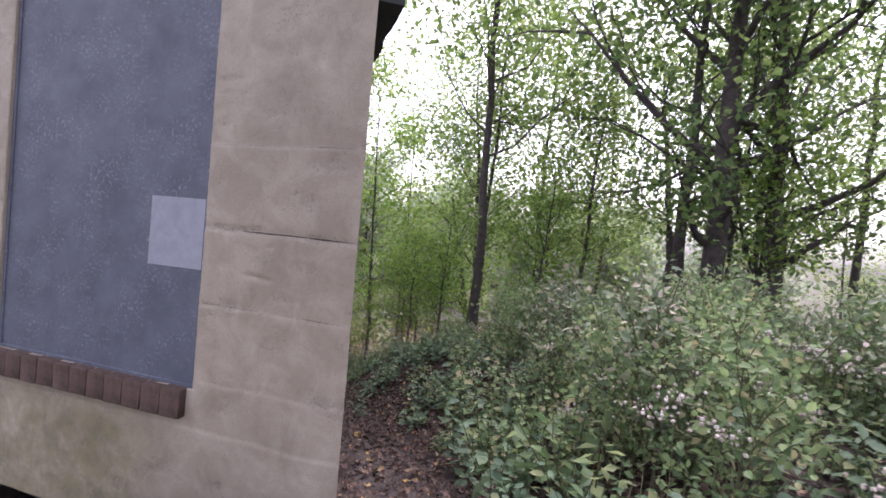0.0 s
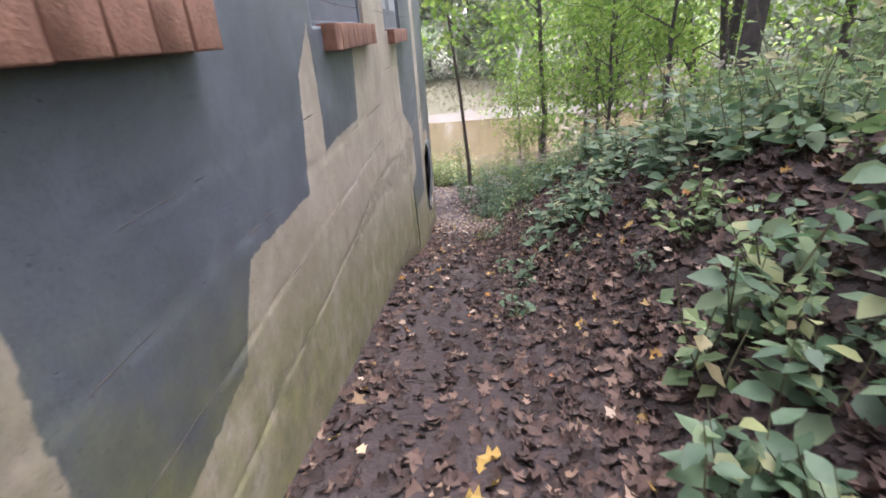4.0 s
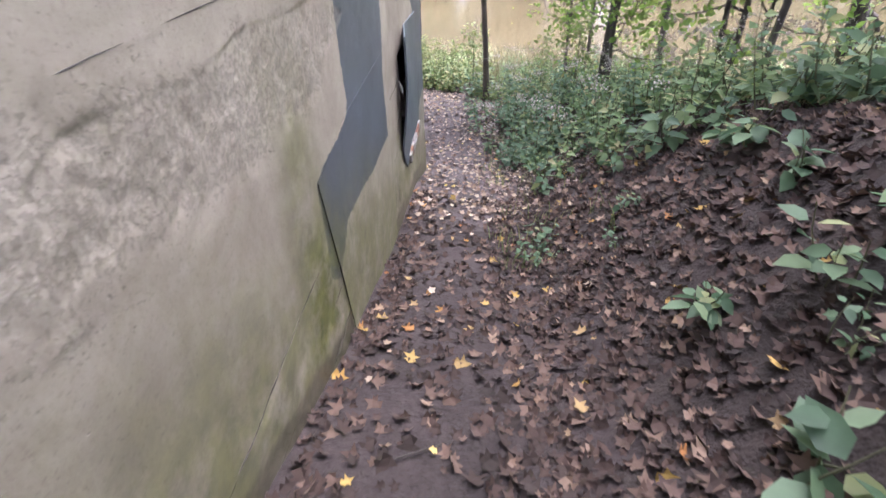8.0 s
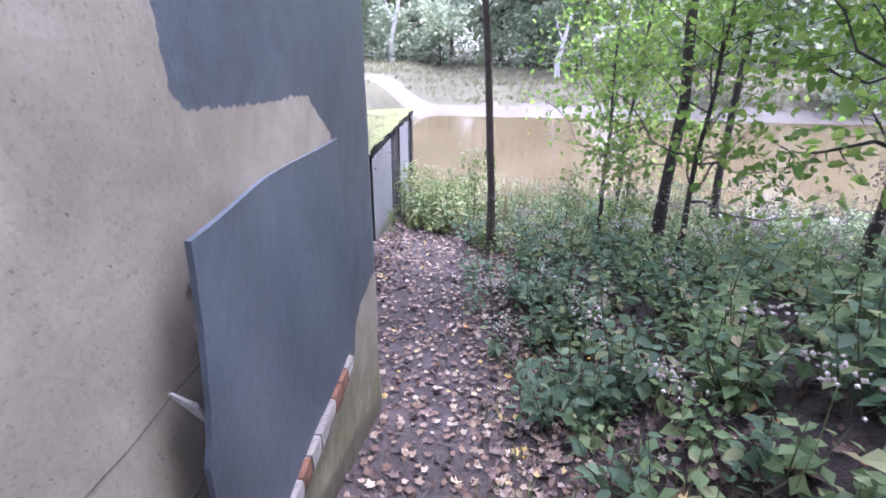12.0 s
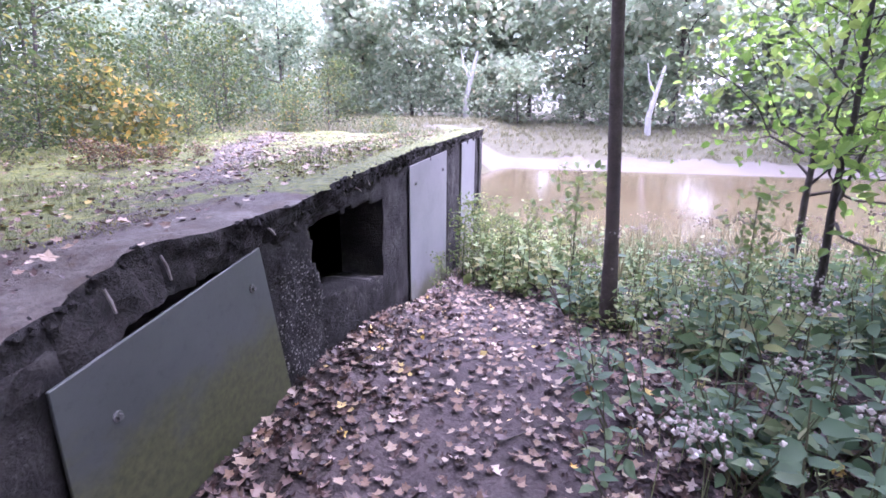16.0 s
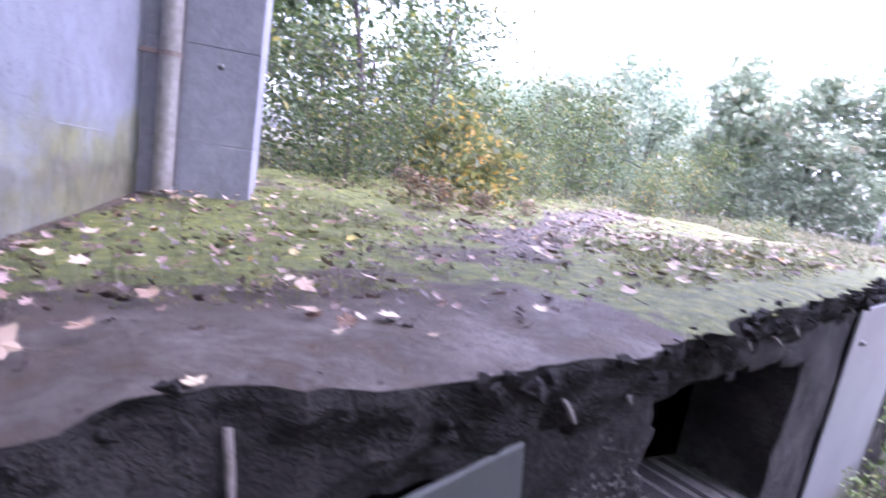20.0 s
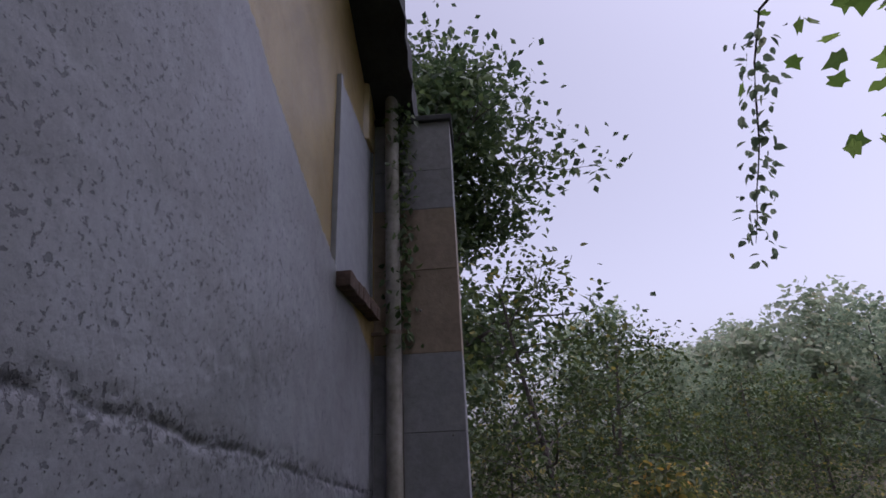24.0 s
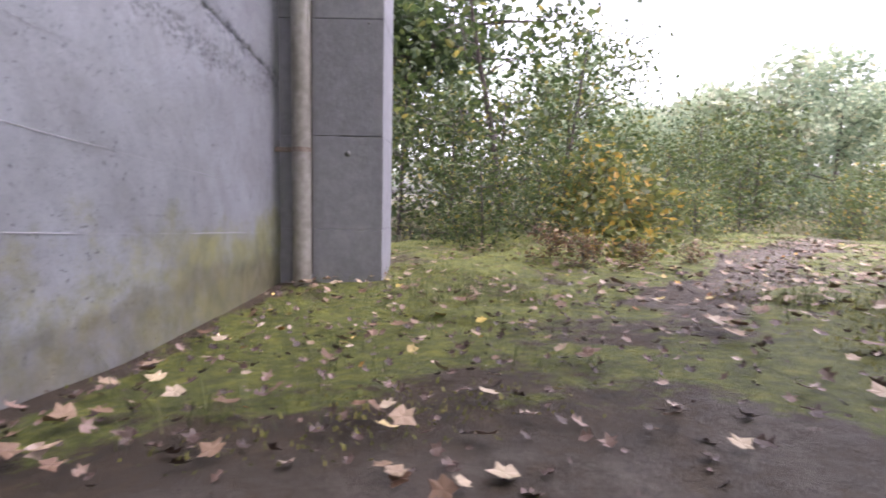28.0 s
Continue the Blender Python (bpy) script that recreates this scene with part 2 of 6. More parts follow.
M_DARKCON = sooty_mat()
BEIGE_A, BEIGE_B = (0.26, 0.222, 0.182), (0.40, 0.35, 0.295)
M_LONG = wall_mat("painted_concrete_beige_and_slate", BEIGE_A, BEIGE_B, (0.060, 0.070, 0.091), (0.098, 0.112, 0.139), 0.5, 0.35)
M_SOUTH = wall_mat("painted_concrete_beige", (0.27, 0.226, 0.172), (0.41, 0.355, 0.282), (0.075, 0.087, 0.113), (0.118, 0.134, 0.166), 0.6, 0.35)
M_NORTH = wall_mat("painted_concrete_violet_grey", (0.195, 0.205, 0.234), (0.27, 0.281, 0.32), (0.28, 0.21, 0.09), (0.42, 0.32, 0.15), 0.32, 0.9, 0.12, True, ((0.085, 0.088, 0.022), (0.225, 0.215, 0.05)))
M_SLATE = flecked_mat("slate_grey_board_paint", (0.055, 0.062, 0.085), (0.105, 0.116, 0.15), (0.165, 0.175, 0.21))
M_PANE = two_tone("pale_grey_paint", (0.22, 0.232, 0.275), (0.285, 0.30, 0.345), 1.5, 0.6, 0.1)
M_PANEL = panel_mat("grey_green_panel_paint", (0.048, 0.054, 0.052), (0.075, 0.082, 0.080), -2.14)
M_PANEL_PALE = panel_mat("pale_panel_paint", (0.125, 0.125, 0.132), (0.18, 0.18, 0.188), -2.80)
M_BRICK = two_tone("red_brick", (0.095, 0.042, 0.025), (0.215, 0.098, 0.060), 9.0, 0.85, 0.5, 5)
M_BRICK_DARK = two_tone("weathered_dark_brick", (0.040, 0.027, 0.023), (0.125, 0.075, 0.055), 11.0, 0.9, 0.8, 5)
M_BRICK_PALE = two_tone("whitewashed_brick", (0.14, 0.12, 0.11), (0.27, 0.245, 0.23), 9.0, 0.85, 0.5, 5)
M_MORTAR = two_tone("mortar", (0.22, 0.19, 0.16), (0.34, 0.30, 0.26), 12, 0.9, 0.4)
M_EAVE = two_tone("black_roof_edge", (0.012, 0.013, 0.018), (0.035, 0.037, 0.045), 3, 0.8, 0.5)
# Soot black that also paints shade under the roof lip and beside the sheet.
M_SOOT_SHADE = two_tone("soot_and_shade_black", (0.007, 0.006, 0.006), (0.040, 0.036, 0.034), 9.0, 0.9, 1.0, 6, 0.02)
M_SOOT_SHADE.node_tree.nodes["Principled BSDF"].inputs["Specular IOR Level"].default_value = 0.2
M_RUST = two_tone("rusty_steel", (0.10, 0.06, 0.045), (0.30, 0.25, 0.22), 20, 0.7, 0.3, metal=0.4)
M_PIPE = two_tone("stained_pipe_paint", (0.14, 0.125, 0.10), (0.30, 0.285, 0.275), 3, 0.6, 0.2)
M_BARK = two_tone("grey_brown_bark", (0.035, 0.028, 0.026), (0.10, 0.083, 0.075), 9, 0.95, 1.0, 6, 0.02)
M_BARK_PALE = two_tone("dead_pale_bark", (0.30, 0.28, 0.26), (0.52, 0.50, 0.47), 6, 0.9, 0.6)
M_BARK_MAPLE = two_tone("brown_maple_bark", (0.055, 0.042, 0.036), (0.135, 0.108, 0.092), 9, 0.95, 1.0, 6, 0.02)
M_STEM = two_tone("green_brown_stem", (0.05, 0.055, 0.025), (0.11, 0.11, 0.05), 10, 0.8, 0.2)

# Upper path soil and forest floor carry tree shade in their darker colours.
M_SOIL = two_tone("damp_shaded_soil", (0.022, 0.015, 0.014), (0.052, 0.037, 0.035), 2.2, 0.95, 1.0, 9, 0.02)
M_TROD = two_tone("trodden_grey_brown_soil", (0.046, 0.034, 0.034), (0.095, 0.072, 0.072), 2.2, 0.95, 1.0, 9, 0.02)
M_FLOOR = two_tone("leafy_forest_soil", (0.022, 0.015, 0.013), (0.056, 0.040, 0.035), 3.0, 0.95, 1.0, 9, 0.03)
M_MEADOW = two_tone("dry_meadow", (0.05, 0.047, 0.024), (0.085, 0.08, 0.045), 0.25, 0.95, 1.0, 30, 0.05)
M_GRASSLAND = two_tone("mossy_turf", (0.034, 0.034, 0.016), (0.078, 0.072, 0.034), 0.9, 0.95, 1.0, 16, 0.03)
M_MUD = two_tone("pale_mud_shore", (0.066, 0.056, 0.043), (0.105, 0.092, 0.072), 0.6, 0.8, 0.5, 20)

GREEN = [(0.0, (0.115, 0.19, 0.05)), (0.35, (0.19, 0.285, 0.078)), (0.7, (0.27, 0.37, 0.11)), (1.0, (0.36, 0.43, 0.15))]
M_HERB = leaf_mat("herb_leaf", [(0.0, (0.0697, 0.127, 0.0697)), (0.5, (0.123, 0.201, 0.111)), (0.92, (0.197, 0.271, 0.139)), (1.0, (0.328, 0.312, 0.123))], 0.45)
M_HERB_PALE = leaf_mat("greyed_herb_leaf", [(0.0, (0.106, 0.174, 0.0728)), (0.5, (0.19, 0.28, 0.118)), (0.85, (0.302, 0.381, 0.168)), (1.0, (0.426, 0.358, 0.202))], 0.55)
M_MAPLE = leaf_mat("maple_crown_leaf", [(0.0, (0.12, 0.215, 0.04)), (0.5, (0.20, 0.325, 0.065)), (1.0, (0.32, 0.41, 0.105))], 0.65)
M_CROWN = leaf_mat("crown_leaf", GREEN, 0.75)
M_CROWN_DEEP = leaf_mat("deep_crown_leaf", [(0.0, (0.0715, 0.13, 0.0442)), (0.6, (0.15, 0.234, 0.0715)), (1.0, (0.247, 0.325, 0.111))], 0.65)
M_CROWN_DARK = leaf_mat("dark_crown_leaf", [(0.0, (0.0378, 0.0675, 0.0297)), (0.6, (0.0743, 0.119, 0.0473)), (1.0, (0.135, 0.182, 0.0675))], 0.4)
M_YELLOW = leaf_mat("yellowing_leaf", [(0.0, (0.0644, 0.0998, 0.041)), (0.6, (0.117, 0.158, 0.0585)), (0.87, (0.187, 0.216, 0.0761)), (0.94, (0.398, 0.339, 0.0819)), (1.0, (0.445, 0.257, 0.0702))], 0.5)
# Distant crowns are paled and greyed: haze put into the leaf colour.
M_FAR = leaf_mat("haze_paled_far_leaf", [(0.0, (0.25, 0.32, 0.21)), (0.5, (0.35, 0.42, 0.27)), (0.9, (0.44, 0.47, 0.34)), (1.0, (0.50, 0.45, 0.29))], 0.6)
# Darker litter copy for upper path and bank, tree shade in its colour.
M_FALLEN = leaf_mat("shaded_fallen_leaf", [(0.0, (0.0188, 0.0108, 0.00808)), (0.35, (0.0404, 0.0222, 0.0162)), (0.70, (0.0754, 0.0445, 0.0337)), (0.92, (0.129, 0.0808, 0.0592)), (0.975, (0.256, 0.175, 0.122)), (0.988, (0.364, 0.242, 0.0606)), (1.0, (0.269, 0.0945, 0.0269))], 0.0, 0.85)
# The same litter without that darkening, for the open ground lower down.
M_FALLEN_MID = leaf_mat("lit_fallen_leaf", [(0.0, (0.0312, 0.0169, 0.013)), (0.35, (0.0676, 0.039, 0.0325)), (0.70, (0.13, 0.0806, 0.0676)), (0.93, (0.234, 0.156, 0.127)), (0.985, (0.52, 0.416, 0.351)), (0.992, (0.65, 0.442, 0.091)), (1.0, (0.442, 0.169, 0.039))], 0.0, 0.5)
M_FALLEN_PALE = leaf_mat("pale_fallen_leaf", [(0.0, (0.10, 0.05, 0.027)), (0.3, (0.17, 0.10, 0.062)), (0.65, (0.26, 0.18, 0.12)), (0.93, (0.40, 0.32, 0.235)), (1.0, (0.42, 0.31, 0.07))], 0.0, 0.6)
M_GRASS = leaf_mat("grass_blade", [(0.0, (0.07, 0.11, 0.03)), (0.6, (0.14, 0.18, 0.055)), (1.0, (0.30, 0.28, 0.12))], 0.3)
M_STRAW = leaf_mat("dry_grass_blade", [(0.0, (0.16, 0.15, 0.07)), (0.6, (0.33, 0.29, 0.16)), (1.0, (0.50, 0.44, 0.28))], 0.3)
M_FLOWER = leaf_mat("off_white_flower", [(0.0, (0.30, 0.24, 0.21)), (0.6, (0.50, 0.44, 0.40)), (1.0, (0.68, 0.63, 0.58))], 0.3)


def roof_mat():
    m, nt, bsdf = nodes_of("mossy_roof_concrete")
    con = ramp(nt, noise_tex(nt, 1.6, 9, 0.7), [(0.3, (0.085, 0.066, 0.052)), (0.5, (0.155, 0.126, 0.107)), (0.7, (0.25, 0.215, 0.195))])
    con = mix(nt, 0.6, con, ramp(nt, noise_tex(nt, 40, 4), [(0.36, grey(0.5)), (0.5, grey(1))]), "MULTIPLY")
    soil = ramp(nt, noise_tex(nt, 9, 9, 0.75), [(0.3, (0.018, 0.011, 0.005)), (0.55, (0.055, 0.034, 0.017)), (0.75, (0.13, 0.086, 0.046))])
    moss = ramp(nt, noise_tex(nt, 17, 9, 0.75), [(0.3, (0.032, 0.040, 0.006)), (0.5, (0.10, 0.12, 0.012)), (0.72, (0.24, 0.24, 0.03))])
    con = mix(nt, ramp(nt, noise_tex(nt, 4.5, 9, 0.75), [(0.42, grey(0)), (0.58, grey(0.85))]), con, soil)
    ground = mix(nt, attr(nt, "soil"), con, soil)
    add = nt.nodes.new("ShaderNodeMath")
    add.operation = "MULTIPLY_ADD"
    nt.links.new(noise_tex(nt, 3.2, 10, 0.78), add.inputs[0])
    add.inputs[1].default_value = 1.0
    nt.links.new(attr(nt, "moss"), add.inputs[2])
    nt.links.new(mix(nt, ramp(nt, add.outputs[0], [(0.57, grey(0)), (0.66, grey(1))]), ground, moss), bsdf.inputs["Base Color"])
    bsdf.inputs["Roughness"].default_value = 0.7
    bump(nt, bsdf, noise_tex(nt, 38, 9, 0.8), 1.0, 0.03)
    return m


M_ROOF = roof_mat()


def water_mat():
    m, nt, bsdf = nodes_of("murky_pond_water")
    nt.links.new(ramp(nt, noise_tex(nt, 0.3, 4), [(0.3, (0.066, 0.050, 0.026)), (0.7, (0.095, 0.076, 0.042))]), bsdf.inputs["Base Color"])
    bsdf.inputs["Roughness"].default_value = 0.12
    bsdf.inputs["Specular IOR Level"].default_value = 0.16
    bump(nt, bsdf, noise_tex(nt, 6.0, 3), 0.08, 0.02)
    return m


M_WATER = water_mat()


# ---- mesh tools ----
def lattice(ix, iy, seed):
    v = np.sin(ix * 127.1 + iy * 311.7 + seed * 74.7) * 43758.5453
    return v - np.floor(v)


def vnoise(x, y, seed=0):
    """Smooth value noise from 0 to 1 on arrays."""
    x, y = np.asarray(x, float), np.asarray(y, float)
    ix, iy = np.floor(x), np.floor(y)
    fx, fy = x - ix, y - iy
    fx, fy = fx * fx * (3 - 2 * fx), fy * fy * (3 - 2 * fy)
    a = lattice(ix, iy, seed) * (1 - fx) + lattice(ix + 1, iy, seed) * fx
    b = lattice(ix, iy + 1, seed) * (1 - fx) + lattice(ix + 1, iy + 1, seed) * fx
    return a * (1 - fy) + b * fy


def fbm(x, y, seed=0, octaves=4):
    out, amp, total = 0, 0.5, 0
    for k in range(octaves):
        out, total = out + amp * vnoise(x * 2**k, y * 2**k, seed + k), total + amp
        amp /= 2
    return out / total


def smooth(a, b, x):
    t = np.clip((np.asarray(x, float) - a) / (b - a), 0, 1)
    return t * t * (3 - 2 * t)


def mesh_from(name, verts, faces, mats, index=None, shade=False, layers=None):
    """A mesh from arrays: verts (n, 3); faces (m, k) with one k, or a list of such arrays."""
    me = bpy.data.meshes.new(name)
    groups = [np.asarray(f, np.int32) for f in (faces if isinstance(faces, list) else [faces]) if len(f)]
    verts = np.asarray(verts, np.float32)
    me.vertices.add(len(verts))
    me.vertices.foreach_set("co", verts.ravel())
    sizes = np.concatenate([np.full(len(f), f.shape[1], np.int32) for f in groups])
    loops = np.concatenate([f.ravel() for f in groups])
    me.loops.add(len(loops))
    me.loops.foreach_set("vertex_index", loops)
    me.polygons.add(len(sizes))
    me.polygons.foreach_set("loop_start", np.r_[0, np.cumsum(sizes)[:-1]].astype(np.int32))
    if index is not None:
        me.polygons.foreach_set("material_index", np.asarray(index, np.int32))
    me.polygons.foreach_set("use_smooth", np.broadcast_to(np.asarray(shade, bool), len(sizes)).copy())
    for key, values in (layers or {}).items():
        me.attributes.new(key, "FLOAT", "POINT").data.foreach_set("value", np.asarray(values, np.float32))
    for mat in mats if isinstance(mats, (list, tuple)) else [mats]:
        me.materials.append(mat)
    me.update(calc_edges=True)
    me.validate()
    return me


def part(name, me, parent=None, label="", m=None):
    ob = new(name, me)
    ob.parent = parent
    if m is not None:
        ob.matrix_basis = m
    return tagged(ob, label)


def thing(name, label, category, m=None, group="", kind=""):
    ob = new(name)
    ob.empty_display_size = 0.1
    if m is not None:
        ob.matrix_basis = m
    return tagged(ob, label, category, group, kind)


def bm_mesh(name, bm, mat, shade=False):
    me = bpy.data.meshes.new(name)
    bm.to_mesh(me)
    bm.free()
    me.materials.append(mat)
    for p in me.polygons:
        p.use_smooth = shade
    return me


def block(size, centre=(0, 0, 0), bevel=0.0, m=None, jitter=0.0, seed=0):
    """A worn box as a bmesh."""
    bm = bmesh.new()
    bmesh.ops.create_cube(bm, size=1)
    bmesh.ops.scale(bm, vec=size, verts=bm.verts)
    if bevel:
        bmesh.ops.bevel(bm, geom=list(bm.edges), offset=bevel, segments=2, affect="EDGES", profile=0.6)
    if jitter:
        rng = random.Random(seed)
        for v in bm.verts:
            v.co += Vector([rng.uniform(-jitter, jitter) for _ in range(3)])
    bmesh.ops.translate(bm, vec=centre, verts=bm.verts)
    if m is not None:
        bmesh.ops.transform(bm, matrix=m, verts=bm.verts)
    return bm


def plate(outline, thick, bevel=0.003):
    """A flat sheet from an outline in the x-y plane, with its thickness downwards."""
    bm = bmesh.new()
    f = bm.faces.new([bm.verts.new((x, y, 0)) for x, y in outline])
    ex = bmesh.ops.extrude_face_region(bm, geom=[f])
    bmesh.ops.translate(bm, vec=(0, 0, -thick), verts=[v for v in ex["geom"] if isinstance(v, bmesh.types.BMVert)])
    bmesh.ops.recalc_face_normals(bm, faces=bm.faces)
    bmesh.ops.bevel(bm, geom=list(bm.edges), offset=bevel, segments=1, affect="EDGES")
    return bm


def tube(points, radii, sides=7):
    """Verts and quads of a tapered tube along points."""
    pts, radii = np.asarray(points, float), np.asarray(radii, float)
    d = np.gradient(pts, axis=0)
    d /= np.linalg.norm(d, axis=1)[:, None] + 1e-9
    ref = np.where(np.abs(d[:, 2:3]) > 0.9, [[1.0, 0, 0]], [[0, 0, 1.0]])
    a = np.cross(d, ref)
    a /= np.linalg.norm(a, axis=1)[:, None] + 1e-9
    b = np.cross(d, a)
    ang = np.arange(sides) * 2 * np.pi / sides
    ring = a[:, None] * np.cos(ang)[None, :, None] + b[:, None] * np.sin(ang)[None, :, None]
    v = (pts[:, None] + ring * radii[:, None, None]).reshape(-1, 3)
    i = np.arange(len(pts) - 1)[:, None] * sides
    k = np.arange(sides)[None]
    q = np.stack([i + k, i + (k + 1) % sides, i + sides + (k + 1) % sides, i + sides + k], -1).reshape(-1, 4)
    return v, q


def join(pieces):
    """Joins (verts, faces) pairs whose faces have one size."""
    vs, fs, n = [], [], 0
    for v, f in pieces:
        vs.append(v)
        fs.append(np.asarray(f) + n)
        n += len(v)
    return np.concatenate(vs), np.concatenate(fs)


def scatter(shape_v, shape_f, places, frames_xyz, sizes):
    """Copies a small shape to places; frames_xyz (n, 3, 3) holds its x, y, z axes."""
    n, k = len(places), len(shape_v)
    v = np.einsum("kj,njc->nkc", shape_v, frames_xyz) * np.asarray(sizes)[:, None, None] + np.asarray(places)[:, None]
    f = (np.asarray(shape_f)[None] + (np.arange(n) * k)[:, None, None]).reshape(-1, np.asarray(shape_f).shape[1])
    return v.reshape(-1, 3), f


def turns(rng, normals, spin=None):
    """Frames whose z is the given normal, turned at random about it."""
    z = normals / (np.linalg.norm(normals, axis=1)[:, None] + 1e-9)
    h = rng.normal(size=z.shape) if spin is None else spin
    x = h - z * (h * z).sum(1)[:, None]
    x /= np.linalg.norm(x, axis=1)[:, None] + 1e-9
    return np.stack([x, np.cross(z, x), z], 1)


# Leaf shapes lie along +x, 1 long, with the stalk at the origin.
OVATE_V = np.array([(0, 0, 0), (0.22, 0.27, 0.05), (0.58, 0.26, 0.03), (1, 0, -0.10), (0.58, -0.26, 0.03), (0.22, -0.27, 0.05), (0.45, 0, -0.03)])
OVATE_F = np.array([(0, 6, 1), (1, 6, 2), (2, 6, 3), (3, 6, 4), (4, 6, 5), (5, 6, 0)])
TWIG_V = np.array([(0, 0, 0), (0.45, 0.34, 0.05), (1, 0, -0.08), (0.45, -0.34, 0.05)])
TWIG_F = np.array([(0, 2, 1), (0, 3, 2)])


def maple_shape():
    rim = [(0, 0), (0.05, 0.40), (0.30, 0.34), (0.45, 0.58), (0.60, 0.26), (1, 0), (0.60, -0.26), (0.45, -0.58), (0.30, -0.34), (0.05, -0.40)]
    v = [(x - 0.4, y, 0.10 * ((x - 0.4) ** 2 + y * y) * 2 - 0.02) for x, y in rim] + [(-0.02, 0, 0.0)]
    return np.array(v), np.array([(k, (k + 1) % 10, 10) for k in range(10)])


MAPLE_V, MAPLE_F = maple_shape()
# a plainer curled leaf for the deep litter
CURL_V = np.array([(-0.42, 0, 0.0), (-0.30, 0.36, 0.12), (-0.05, 0.20, 0.0), (0.08, 0.52, 0.14), (0.24, 0.16, 0.02), (0.58, 0.04, 0.10), (0.24, -0.15, 0.0), (0.10, -0.50, 0.10), (-0.05, -0.20, 0.02), (-0.28, -0.38, 0.07)])
CURL_F = np.array([(0, 1, 2), (0, 2, 8), (0, 8, 9), (2, 3, 4), (2, 4, 6), (2, 6, 8), (4, 5, 6), (6, 7, 8)])


# ---- the lie of the land ----
PATH_Y = [-60, -8, -1.5, 0, 1.6, 3, 4.6, 5.9, 7.67, 8.3, 9.3, 10.2, 11.5, 12.6, 13.75, 14.84, 15.6, 17, 18.2, 19.6, 21.8, 22.8, 24.5, 33, 35.5, 37, 41, 50, 60, 90, 400]
PATH_Z = [3.2, 2.4, 1.85, 1.5, 1.1, 0.72, 0.34, 0, -0.40, -0.52, -0.85, -1.20, -1.60, -1.87, -2.16, -2.5, -2.6, -2.62, -2.8, -3.0, -3.3, -3.68, -4.2, -4.2, -3.72, -3.5, -3.0, -2.5, -2.2, -2, -2]
BANK_Y = [-60, -10, 0, 4, 7, 9.5, 12, 14, 16, 18, 21, 22.8, 24.5, 33, 35.5, 37, 41, 50, 60, 90, 400]
BANK_Z = [3, 1.9, 1.8, 1.3, 0.9, 0.35, -0.6, -1.3, -2.0, -2.6, -3.2, -3.68, -4.2, -4.2, -3.72, -3.5, -3.0, -2.5, -2.2, -2, -2]
WEST_Y, WEST_Z = [-60, 10, 15, 26, 40, 60, 400], [-1.6, -1.7, -1.75, -1.85, -2.2, -2.2, -2]


def land(x, y):
    x, y = np.asarray(x, float), np.asarray(y, float)
    p, b, w = np.interp(y, PATH_Y, PATH_Z), np.interp(y, BANK_Y, BANK_Z), np.interp(y, WEST_Y, WEST_Z)
    z = p + (b - p) * smooth(0.9, 2.7, x)
    z = z + 0.1 * np.clip(1 - np.abs(y - 13.2) / 1.4, 0, 1) * (1 - smooth(0.05, 0.55, x))
    z = z + (w - z) * (1 - smooth(-4.6, -1.5, x))
    near = np.exp(-(((x - 2) / 12) ** 2) - ((y - 8) / 18) ** 2)
    z = z + 0.13 * np.exp(-(((x + 0.85) / 0.35) ** 2)) * smooth(15.0, 15.6, y) * smooth(18.6, 17.6, y)
    return z + near * (0.10 * (fbm(x * 0.9, y * 0.9, 3) - 0.5) * smooth(0.6, 1.8, x) + 0.03 * (fbm(x * 5, y * 5, 7) - 0.5))


def steps(*spans):
    out = []
    for a, b, d in spans:
        out += list(np.arange(a, b, d))
    return np.array(out)


def build_ground():
    xs = steps((-420, -60, 40), (-60, -20, 5), (-20, -5, 1.0), (-5, -1.5, 0.35), (-1.5, 3.2, 0.1), (3.2, 8, 0.3), (8, 20, 1.0), (20, 60, 5), (60, 461, 40))
    ys = steps((-420, -60, 40), (-60, -10, 5), (-10, -3, 0.7), (-3, 20, 0.1), (20, 26, 0.3), (26, 45, 0.7), (45, 100, 5), (100, 461, 40))
    gx, gy = np.meshgrid(xs, ys, indexing="ij")
    v = np.stack([gx, gy, land(gx, gy)], -1).reshape(-1, 3)
    n = len(ys)
    i, j = np.meshgrid(np.arange(len(xs) - 1), np.arange(n - 1), indexing="ij")
    q = np.stack([i * n + j, (i + 1) * n + j, (i + 1) * n + j + 1, i * n + j + 1], -1).reshape(-1, 4)
    cx, cy = v[q].mean(1)[:, 0], v[q].mean(1)[:, 1]
    wob = fbm(cx * 1.1, cy * 1.1, 11) - 0.5
    kind = np.full(len(q), 1)
    kind[(np.abs(cx - 0.45) < 0.75 + wob * 0.8) & (cy < 19)] = 0
    kind[(np.abs(cx - np.interp(cy, [12, 15, 17, 19], [0.5, 0.25, -0.05, -0.1])) < 0.62 + wob * 0.7) & (cy > 12.2 + wob) & (cy < 18.6)] = 5
    kind[(cx < -4.2) | ((cx < 0) & (cy > 22.5))] = 3
    kind[cy > 36.8 + wob * 3] = 2
    kind[(cy > 34.5) & (cy < 37.4 + wob * 2) & (cx > -14)] = 4
    kind[(cy > 21.9 + wob) & (cy < 24.5) & (cx > -3)] = 4
    ob = new("ground", mesh_from("ground", v, q, [M_SOIL, M_FLOOR, M_MEADOW, M_GRASSLAND, M_MUD, M_TROD], kind, True))
    tagged(ob, "sloping brown woodland soil running down to a pond and meadow", "ground", kind="structure")


build_ground()
